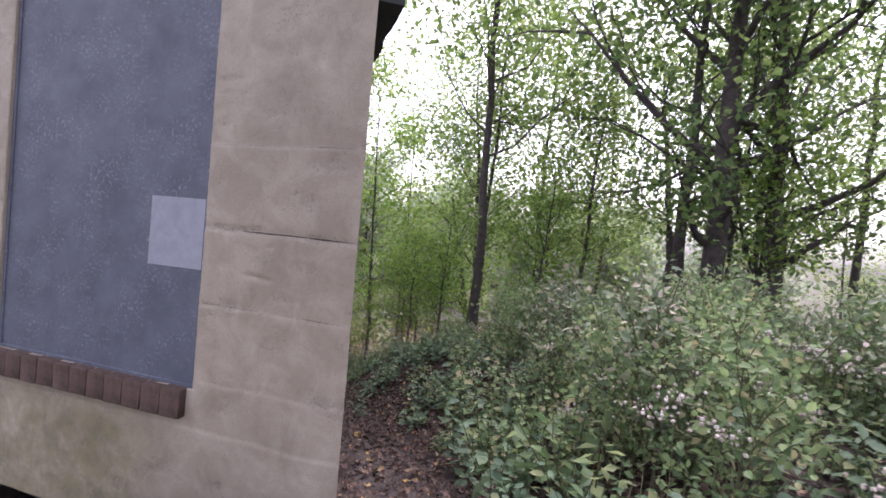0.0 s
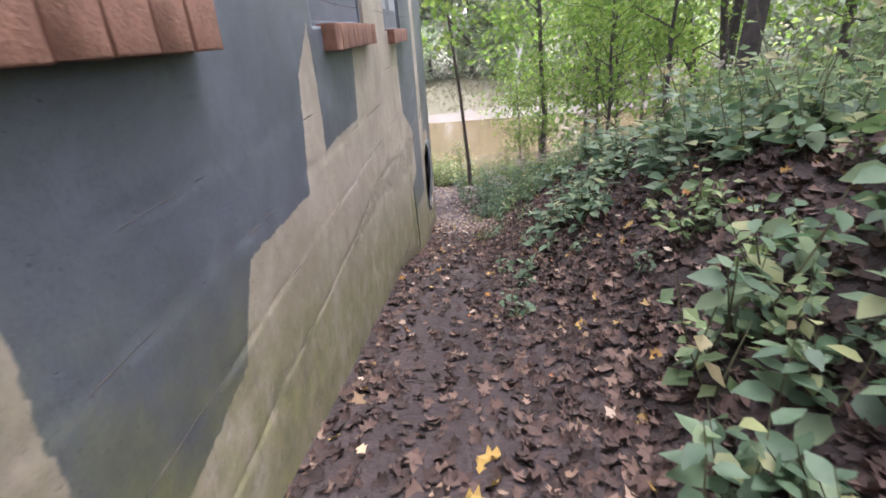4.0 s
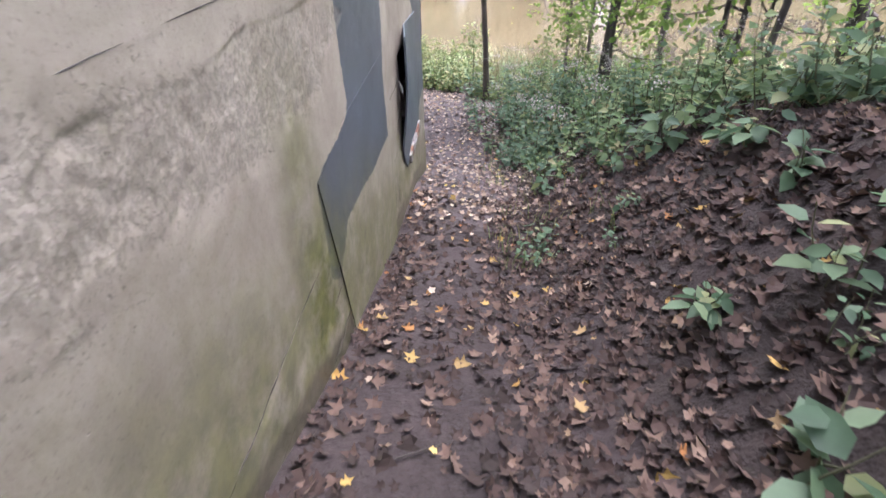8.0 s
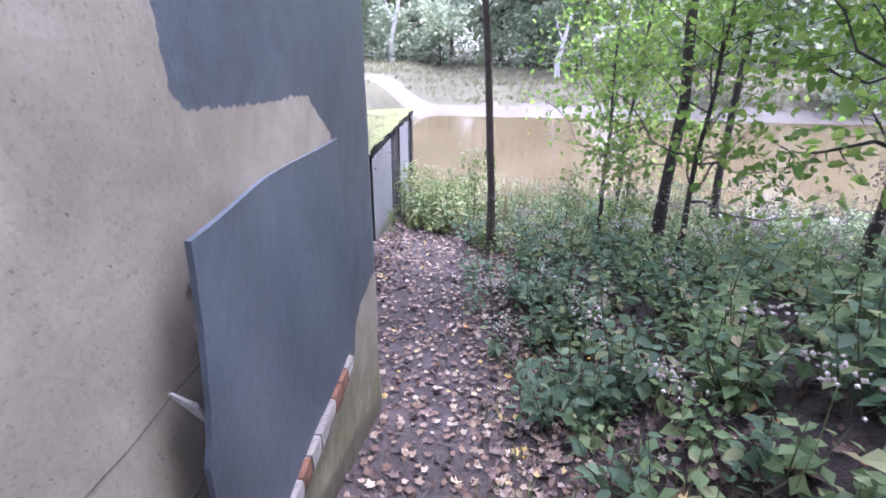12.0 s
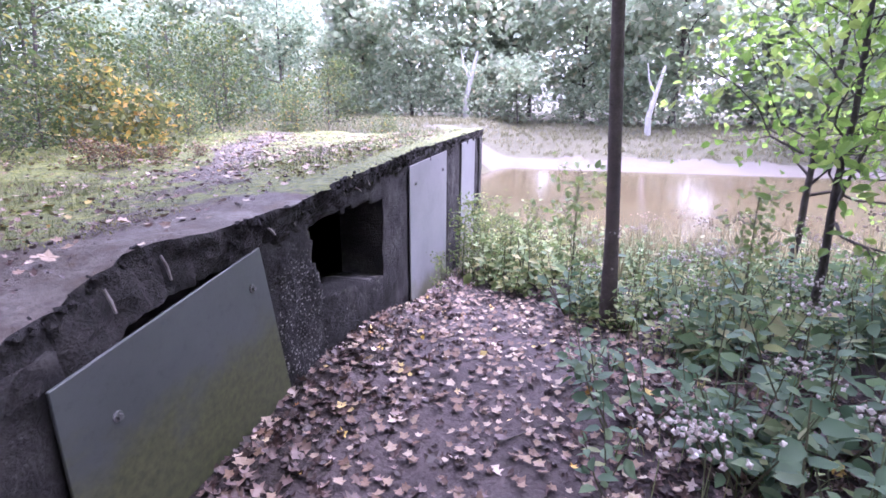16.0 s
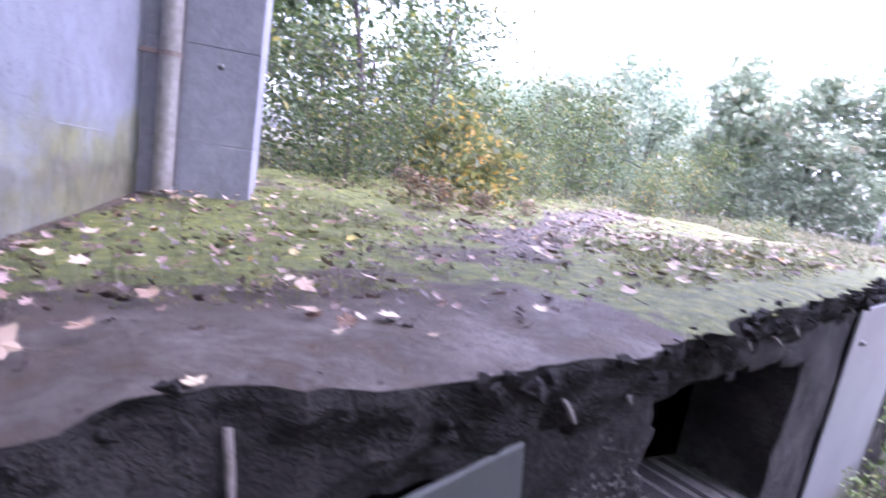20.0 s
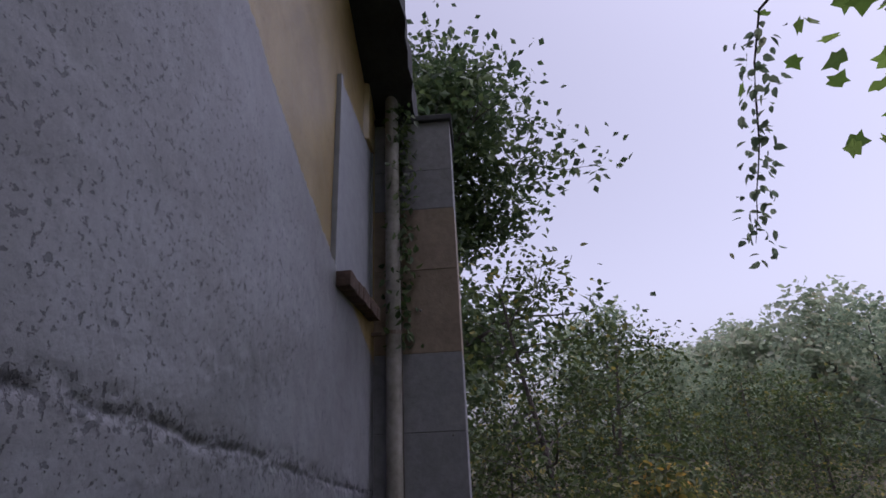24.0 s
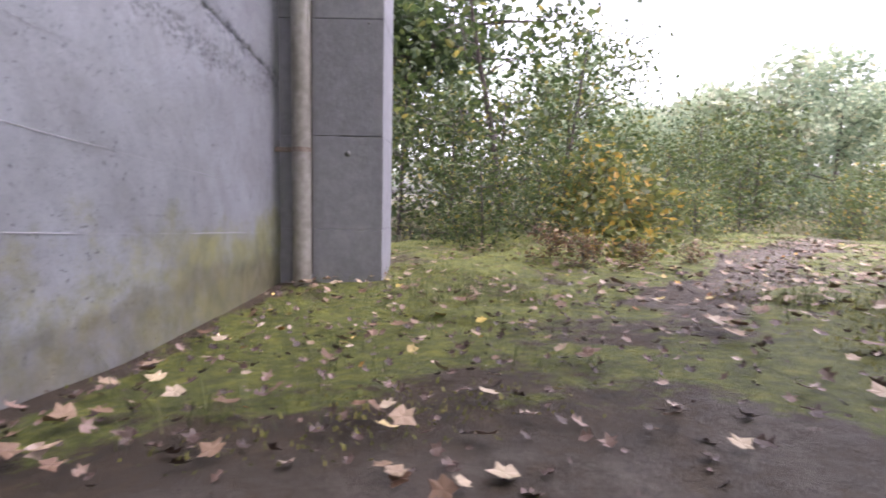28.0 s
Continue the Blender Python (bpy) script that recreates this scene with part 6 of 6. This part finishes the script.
def spread(rng, n, x0, x1, y0, y1, keep):
    p = np.stack([rng.uniform(x0, x1, n), rng.uniform(y0, y1, n)], 1)
    return p[keep(p[:, 0], p[:, 1], rng.random(n))]


def place_stuff(name, pts, picks, arrays, scale, mat, label, rng, lean=0.12):
    """Joins many turned copies of (verts, faces) into one object of its own."""
    pieces = []
    z = land(pts[:, 0], pts[:, 1])
    for (x, y), zz, k, s in zip(pts, z, picks, scale):
        a = rng.uniform(0, 2 * np.pi)
        c, sn = math.cos(a) * s, math.sin(a) * s
        v, f = arrays[k]
        w = v @ np.array([[c, sn, 0], [-sn, c, 0], [rng.normal() * lean * s, rng.normal() * lean * s, s]])
        pieces.append((w + (x, y, zz - 0.01), f))
    v, f = join(pieces)
    ob = new(name, mesh_from(name, v, f, mat))
    return tagged(ob, label, "undergrowth", kind="stuff")


M_WEED_TIP = leaf_mat("pale_tipped_weed_leaf", [(0.0, (0.085, 0.13, 0.07)), (0.55, (0.15, 0.20, 0.11)), (0.8, (0.25, 0.27, 0.17)), (0.92, (0.40, 0.34, 0.27)), (1.0, (0.46, 0.40, 0.34))], 0.4)
M_STALK = two_tone("pale_green_stalk", (0.12, 0.15, 0.06), (0.22, 0.24, 0.11), 10, 0.8, 0.2)
M_HERB_LIGHT = leaf_mat("light_herb_leaf", [(0.0, (0.12, 0.18, 0.06)), (0.6, (0.20, 0.27, 0.09)), (1.0, (0.36, 0.34, 0.14))], 0.45)


tall_weed = tree_meshes(20, 1.5, 0.010, (0.04, 0.03), 0.18, 12, 0.42, 230, 0.095, 0.10, "ovate", bark=M_STEM, leaf=M_HERB_LIGHT, rise=0.10, sides=5)
for x, y, s in ((0.57, 19.25, 0.85), (0.15, 20.1, 0.6), (-0.25, 20.4, 0.6), (-0.1, 19.7, 0.5), (1.9, 18.6, 0.7), (2.3, 17.3, 0.8), (-0.66, 19.95, 0.5), (-0.62, 20.5, 0.6), (-0.7, 18.95, 0.28), (-0.45, 20.1, 0.45), (-0.6, 21.0, 0.6)):
    stand("tall_weed", tall_weed, at(x, y, 97 * x, s, 0.02), "tall thin weed with light green leaves on the pond bank", "plant", "tall weeds on the pond bank")


def build_undergrowth():
    rng = np.random.default_rng(77)

    def dense(x, y, r):
        lim = np.interp(y, [-4, 2, 4.5, 6, 8, 9.5, 11, 12, 12.8, 14, 15, 16, 17, 18.5, 22], [0.9, 1.05, 1.3, 1.7, 2.3, 2.8, 2.7, 1.9, 1.25, 0.95, 0.85, 0.66, 0.45, 0.2, 0.0])
        return (x > lim + 0.5 * (fbm(x * 1.3, y * 1.3, 83) - 0.5)) & (r < np.clip(1.15 - 0.11 * (x - 1), 0.25, 1) * np.interp(y, [2.5, 4, 9, 11], [1, 0.55, 0.6, 1]))

    # the nearest plants one by one
    near = spread(rng, 400, 0.5, 2.7, -1.0, 19.5, dense)
    for (x, y) in near[:240]:
        k = int(rng.integers(0, 6))
        p = thing("herb_plant", ("broad-leaved green herb at the edge of the path", "tall leafy herb on the bank", "low broad-leaved herb in the leaf litter", "tall nettle-like herb on the bank", "small herb seedling in the leaf litter", "bushy small-leaved herb on the bank")[k], "plant", at(x, y, float(rng.uniform(0, 360)), float(rng.uniform(0.7, 1.2)), 0.01), "herbs along the path")
        part("stem", HERB_MESHES[k][0], p)
        part("leaves", HERB_MESHES[k][1], p)
    # the rest of the bank
    far = spread(rng, 2300, 1.2, 9.0, -4.0, 22.0, dense)
    picks = rng.integers(0, 6, len(far))
    scale = rng.uniform(0.55, 1.0, len(far)) * (0.6 + 1.1 * fbm(far[:, 0] * 0.8, far[:, 1] * 0.8, 87))
    place_stuff("undergrowth_leaves", far, picks, [(h[4], h[5]) for h in HERBS], scale, M_HERB_PALE, "dense mass of grey-green herbs covering the bank", np.random.default_rng(5))
    place_stuff("undergrowth_stems", far, picks, [(h[0], h[1]) for h in HERBS], scale, M_STEM, "thin stems of the herbs covering the bank", np.random.default_rng(5))
    bank = spread(rng, 560, -0.7, 4.5, 17.6, 22.6, lambda x, y, r: (x > np.interp(y, [17.6, 18.6, 19.5, 22], [1.0, 0.5, -0.5, -0.6])) & (r < 0.9))
    picks = rng.integers(0, 6, len(bank))
    scale = rng.uniform(0.45, 0.9, len(bank)) * np.where((bank[:, 0] < 0.8) & (bank[:, 1] > 19.2), 1.5, 1.0)
    place_stuff("bank_herb_leaves", bank, picks, [(h[4], h[5]) for h in HERBS], scale, M_HERB_LIGHT, "light green leafy weeds on the pond bank", np.random.default_rng(6))
    place_stuff("bank_herb_stems", bank, picks, [(h[0], h[1]) for h in HERBS], scale, M_STEM, "stems of the weeds on the pond bank", np.random.default_rng(6))
    # large-leaved plants standing in the leaf litter of the bank
    broad = [herb(61 + k, h, l, n) for k, (h, l, n) in enumerate([(0.38, 0.17, 3), (0.5, 0.19, 3), (0.3, 0.20, 2)])]
    broad_meshes = [(mesh_from("stem", h[0], h[1], M_STEM), mesh_from("leaves", h[2], h[3], M_HERB, shade=True)) for h in broad]
    BROAD = [(1.55, 8.48), (1.58, 8.7), (1.47, 9.19), (1.8, 8.97), (1.81, 9.83), (1.43, 8.75), (1.75, 8.72), (1.57, 9.96), (1.33, 8.61), (1.4, 8.11), (1.75, 8.26), (2.07, 8.58), (1.79, 8.81), (1.18, 7.76), (2.02, 8.28), (1.91, 8.37), (1.29, 4.84), (1.41, 4.64), (1.77, 4.81), (1.81, 4.4), (1.96, 5.03), (1.64, 5.1), (1.99, 4.61)]
    for (x, y) in BROAD + [tuple(p) for p in spread(rng, 90, 1.25, 3.2, 6.4, 9.0, lambda x, y, r: x > 1.45 + 0.5 * np.abs(y - 8.2))] + [tuple(p) for p in spread(rng, 46, 1.25, 3.0, 3.4, 5.6, lambda x, y, r: r < 1)] + [tuple(p) for p in spread(rng, 40, 1.9, 3.4, 8.6, 12.0, lambda x, y, r: x > 1.9 + 0.5 * (fbm(x * 2, y * 2, 89) - 0.5))]:
        k = int(rng.integers(0, 3))
        p = thing("broad_leaved_plant", "broad-leaved blue-green plant standing in brown leaf litter", "plant", at(x, y, float(rng.uniform(0, 360)), float(rng.uniform(0.55, 0.92) * (1.0 if y > 6 else 0.7)), 0.01), "broad-leaved plants on the bank")
        part("stem", broad_meshes[k][0], p)
        part("leaves", broad_meshes[k][1], p)
    # bushy plants on top of the bank and the tall mass of weeds at its start
    bush = tree_meshes(23, 1.25, 0.014, (0.05, 0.0), 0.05, 18, 0.7, 560, 0.115, 0.17, "ovate", bark=M_STEM, leaf=M_HERB_PALE, rise=0.06, sides=5)
    for (x, y) in spread(rng, 26, 3.3, 6.2, 4.6, 11.5, lambda x, y, r: r < 1):
        stand("bank_shrub", bush, at(x, y, float(rng.uniform(0, 360)), float(rng.uniform(0.45, 0.8)), 0.02), "bushy broad-leaved green shrub on top of the bank", "shrub", "shrubs on the bank")
    mounds = [tree_meshes(60 + k, 1.05, 0.010, (0.04, 0.0), 0.10, 18, 0.62, 520, 0.070, 0.12, "ovate", bark=M_STEM, leaf=m, rise=0.14, sides=3, steep=(0.5, 1.4), twigs=1) for k, m in enumerate((M_HERB_PALE, M_WEED_TIP, M_HERB_PALE))]
    for j, (x, y) in enumerate(spread(rng, 150, 1.15, 6.6, -1.2, 5.6, lambda x, y, r: x > np.interp(y, [-1.2, 1, 3, 5.6], [1.75, 1.6, 2.0, 2.9]))):
        stand("weed_bush", mounds[j % 3], at(x, y, float(rng.uniform(0, 360)), float(rng.uniform(0.65, 1.0)), 0.02), ("bushy grey-green weed on the bank", "bushy weed with pale seeding tips on the bank", "dense leafy grey-green weed on the bank")[j % 3], "shrub", "weeds covering the bank")
    # a few seedlings on the path's edge
    few = spread(rng, 46, 0.95, 1.9, 4.0, 17.5, lambda x, y, r: r < 0.7)
    for (x, y) in few:
        p = thing("herb_seedling", "small green seedling in the fallen leaves", "plant", at(x, y, float(rng.uniform(0, 360)), float(rng.uniform(0.4, 0.8)), 0.0), "seedlings by the path")
        part("stem", HERB_MESHES[4][0], p)
        part("leaves", HERB_MESHES[4][1], p)
    # flat clusters of white flowers
    octa_v = np.array([(0.5, 0, 0), (-0.5, 0, 0), (0, 0.5, 0), (0, -0.5, 0), (0, 0, 0.4), (0, 0, -0.4)])
    octa_f = np.array([(0, 2, 4), (2, 1, 4), (1, 3, 4), (3, 0, 4), (2, 0, 5), (1, 2, 5), (3, 1, 5), (0, 3, 5)])

    def bloom(x, y, r):
        here = np.maximum(0.5 * np.exp(-(((y - 0.8) / 2.0) ** 2)), 1.6 * np.exp(-(((y - 16.0) / 3.0) ** 2)))
        return dense(x, y, r * 0.5) & (r < 0.12 + 0.75 * here)

    heads = spread(rng, 560, 0.6, 5.0, -1.5, 20.0, bloom)
    cent = np.repeat(np.c_[heads, land(heads[:, 0], heads[:, 1]) + rng.uniform(0.5, 0.92, len(heads))], 30, 0)
    cent_z = cent[::30, 2].copy()
    cent = cent + rng.normal(size=cent.shape) * np.array([0.06, 0.06, 0.02])
    v, f = scatter(octa_v, octa_f, cent, turns(rng, rng.normal(size=cent.shape)), rng.uniform(0.011, 0.027, len(cent)))
    tagged(new("white_flowers", mesh_from("white_flowers", v, f, M_FLOWER)), "off-white fuzzy flower clusters above the herbs", "flowers", kind="stuff")
    st = np.c_[heads, land(heads[:, 0], heads[:, 1])]
    pieces = [tube([(x, y, z + 0.28), (x + 0.012, y, z + 0.5), (x, y, h)], [0.0022, 0.002, 0.0015], 3) for (x, y, z), h in zip(st, cent_z)]
    v, q = join(pieces)
    tagged(new("flower_stems", mesh_from("flower_stems", v, q, M_STALK)), "thin stems under the white flowers", "flowers", kind="stuff")


build_undergrowth()


def blades(rng, pts, zs, per, high, mat, name, label, bend=0.35, wide=0.008):
    """Tufts of bent grass blades."""
    n = len(pts) * per
    base = np.repeat(np.c_[pts, zs], per, 0) + np.c_[rng.normal(size=(n, 2)) * 0.055, np.zeros(n)]
    a = rng.uniform(0, 2 * np.pi, n)
    d = np.stack([np.cos(a), np.sin(a), np.zeros(n)], 1)
    side = np.stack([-np.sin(a), np.cos(a), np.zeros(n)], 1)
    h = high * rng.uniform(0.5, 1.25, n)[:, None]
    up = np.array([[0, 0, 1.0]])
    w = wide * rng.uniform(0.6, 1.3, n)[:, None]
    bd = bend * rng.uniform(0.3, 1.6, n)[:, None]
    v = np.stack([base - side * w / 2, base + side * w / 2, base + up * h * 0.6 + d * h * bd * 0.35 + side * w * 0.4, base + up * h * 0.6 + d * h * bd * 0.35 - side * w * 0.4, base + up * h * 0.95 + d * h * bd], 1).reshape(-1, 3)
    k = (np.arange(n) * 5)[:, None]
    q, t = k + np.array([[0, 1, 2, 3]]), k + np.array([[3, 2, 4]])
    return tagged(new(name, mesh_from(name, v, [q, t], mat)), label, "grass", kind="stuff")


def build_grass():
    rng = np.random.default_rng(99)
    wall_y = lambda x: CORNER_NE[1] - 0.462 * x
    p = spread(rng, 3000, -4.4, -1.5, 15.2, 21.8, lambda x, y, r: (y > wall_y(x) + 0.12) & (r < 0.16 * smooth(0.5, 0.66, fbm(x * 1.9, y * 1.9, 501)) + 0.8 * smooth(0.9, 0.3, np.hypot((x + 2.75) / 0.8, (y - 16.85) / 0.55)) + 0.3 * smooth(-2.9, -3.8, x)))
    blades(rng, p, roof_height(p[:, 0], p[:, 1]) + 0.005, 14, 0.075, M_GRASS_FINE, "roof_grass", "short fine green grass tufts on the mossy roof", 0.9, 0.0018)
    p = spread(rng, 26000, -4.3, -0.95, 15.2, 20.5, lambda x, y, r: (y > wall_y(x) + 0.12) & (x < np.where(y < 16.5, -1.4, -1.02)) & (r < 0.95 * smooth(0.50, 0.58, fbm(x * 1.8, y * 1.8, 431) + 0.25 * (fbm(x * 6, y * 6, 435) - 0.5))))
    blades(rng, p, roof_height(p[:, 0], p[:, 1]) + 0.012, 5, 0.010, M_YELLOW_MOSS, "roof_moss", "low yellow-green moss cushions on the roof", 0.7, 0.0032)
    p = spread(rng, 120, -1.7, -1.0, 17.2, 21.6, lambda x, y, r: r < 0.8)
    blades(rng, p, roof_height(p[:, 0], p[:, 1]) + 0.02, 14, 0.07, M_GRASS_FINE, "roof_edge_grass", "grass tufts along the broken roof edge", 0.9, 0.003)
    p = spread(rng, 1500, -14, -4.1, 15.5, 34, lambda x, y, r: (r < 0.8) & (y > 18.2 + 0.5 * (x + 4)))
    blades(rng, p, land(p[:, 0], p[:, 1]), 12, 0.26, M_STRAW_PALE, "meadow_grass", "dry meadow grass behind the bunker", 0.5, 0.012)
    p = spread(rng, 420, -0.75, 5.0, 18.6, 23.0, lambda x, y, r: (r < 0.75) & ((x > 0.9) | (y > 19.6)))
    blades(rng, p, land(p[:, 0], p[:, 1]), 14, 0.26, M_GRASS, "bank_grass", "green grass and sedge on the pond bank", 0.6, 0.006)
    p = spread(rng, 260, 0.6, 4.5, 20.0, 23.2, lambda x, y, r: r < 0.7)
    blades(rng, p, land(p[:, 0], p[:, 1]), 12, 0.7, M_STRAW, "reeds", "straw-coloured dry reeds at the water's edge", 0.3, 0.012)
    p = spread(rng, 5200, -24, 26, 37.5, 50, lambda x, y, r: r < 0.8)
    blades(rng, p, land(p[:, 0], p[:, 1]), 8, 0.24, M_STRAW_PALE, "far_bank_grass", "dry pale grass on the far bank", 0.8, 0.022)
    p = spread(rng, 120, 0.75, 1.6, 11.0, 19.0, lambda x, y, r: r < 0.7)
    blades(rng, p, land(p[:, 0], p[:, 1]), 10, 0.16, M_GRASS, "path_edge_grass", "thin grass along the edge of the path", 0.5, 0.006)


M_GRASS_FINE = leaf_mat("fine_grass_blade", [(0.0, (0.05, 0.075, 0.022)), (0.6, (0.105, 0.13, 0.042)), (1.0, (0.22, 0.21, 0.10))], 0.35)
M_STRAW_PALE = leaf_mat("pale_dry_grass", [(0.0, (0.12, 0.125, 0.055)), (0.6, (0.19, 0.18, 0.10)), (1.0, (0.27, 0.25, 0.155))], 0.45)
M_YELLOW_MOSS = leaf_mat("moss_tip", [(0.0, (0.09, 0.10, 0.012)), (0.6, (0.20, 0.21, 0.025)), (1.0, (0.34, 0.29, 0.06))], 0.1)
build_grass()


# ---- fallen leaves ----
def build_litter():
    rng = np.random.default_rng(123)

    def lay(name, p, z, size, mat, label, tilt=0.28, lift=0.006, fine=True):
        n = len(p)
        nrm = np.array([[0, 0, 1.0]]) + rng.normal(size=(n, 3)) * np.array([tilt, tilt, 0])
        shape, shape_f = (MAPLE_V * np.array([1, 1, 2.0]), MAPLE_F) if fine else (CURL_V * np.array([1, 1, 1.6]), CURL_F)
        v, f = scatter(shape, shape_f, np.c_[p, z + lift + rng.uniform(0, 0.012, n)], turns(rng, nrm), size)
        tagged(new(name, mesh_from(name, v, f, mat)), label, "fallen leaves", kind="stuff")

    def on_path(x, y, r):
        d = 0.38 + 0.62 * smooth(0.12, 0.5, np.abs(x - 0.48) + 0.3 * (fbm(x * 2, y * 2, 603) - 0.5))
        return (x > np.where(y > 14.6, -0.89, 0.03)) & (r < d) & ((y < 19.0) | (x < 0.3))

    p = spread(rng, 19000, -0.3, 2.5, 0.5, 13.0, on_path)
    lay("path_litter", p, land(p[:, 0], p[:, 1]), rng.uniform(0.03, 0.092, len(p)), M_FALLEN, "brown fallen maple leaves covering the path", 0.5, 0.006, False)
    p = spread(rng, 12500, -0.9, 1.9, 12.6, 20.2, lambda x, y, r: on_path(x, y, r) & (r < 0.25 + 0.75 * smooth(0.2, 0.75, np.abs(x - np.interp(y, [12, 15, 17, 19], [0.5, 0.25, -0.05, -0.1])) + 0.4 * (fbm(x * 2, y * 2, 607) - 0.5))))
    lay("bunker_path_litter", p, land(p[:, 0], p[:, 1]), rng.uniform(0.028, 0.082, len(p)), M_FALLEN_MID, "brown and tan fallen maple leaves beside the bunker", 0.45, 0.006, False)
    p = spread(rng, 9500, 1.2, 4.5, -1.0, 17.0, lambda x, y, r: r < 1)
    lay("bank_litter", p, land(p[:, 0], p[:, 1]), rng.uniform(0.03, 0.095, len(p)), M_FALLEN, "brown fallen leaves on the bank", 0.6, 0.006, False)
    p = spread(rng, 1900, -0.87, 1.3, 12.3, 19.0, lambda x, y, r: (x > np.where(y > 14.6, -0.87, 0.05)))
    lay("pale_litter", p, land(p[:, 0], p[:, 1]), rng.uniform(0.03, 0.062, len(p)), M_FALLEN_PALE, "pale pinkish fallen maple leaves on the path", 0.25, 0.02)
    p = spread(rng, 240, 0.05, 1.8, 3.0, 12.5, lambda x, y, r: r < 0.5)
    lay("loose_leaves", p, land(p[:, 0], p[:, 1]), rng.uniform(0.03, 0.055, len(p)), M_FALLEN_PALE, "scattered pale and yellow fallen leaves", 0.25, 0.02)
    wall_y = lambda x: CORNER_NE[1] - 0.462 * x
    p = spread(rng, 2200, -4.2, -1.0, 14.9, 21.5, lambda x, y, r: (y > wall_y(x) + 0.08) & (r < 0.35 + 0.6 * smooth(0.45, 0.6, fbm(x * 1.2, y * 1.2, 601))))
    lay("roof_leaves", p, roof_height(p[:, 0], p[:, 1]) + 0.012, rng.uniform(0.022, 0.055, len(p)), M_FALLEN_PALE, "pale fallen maple leaves on the mossy roof", 0.28, 0.014)
    p = spread(rng, 9500, -4.2, -1.0, 14.9, 21.5, lambda x, y, r: (y > wall_y(x) + 0.05) & (r < 0.55 + 0.45 * smooth(0.5, 0.1, y - wall_y(x))))
    lay("roof_litter", p, roof_height(p[:, 0], p[:, 1]) + 0.004, rng.uniform(0.008, 0.036, len(p)), M_FALLEN_MID, "small brown leaf crumbs on the mossy roof", 0.5, 0.01, False)
    # sticks
    pieces = []
    for _ in range(70):
        x, y = rng.uniform(0.1, 2.6), rng.uniform(3, 18)
        a, ln = rng.uniform(0, np.pi), rng.uniform(0.1, 0.5)
        q = np.array([(x + math.cos(a) * ln * s, y + math.sin(a) * ln * s) for s in (0, 0.4, 0.7, 1)])
        pieces.append(tube(np.c_[q, land(q[:, 0], q[:, 1]) + 0.015], [0.006, 0.005, 0.004, 0.002], 5))
    v, q = join(pieces)
    tagged(new("twigs", mesh_from("twigs", v, q, M_BARK)), "thin dead twigs lying in the leaf litter", "twigs", kind="stuff")


build_litter()
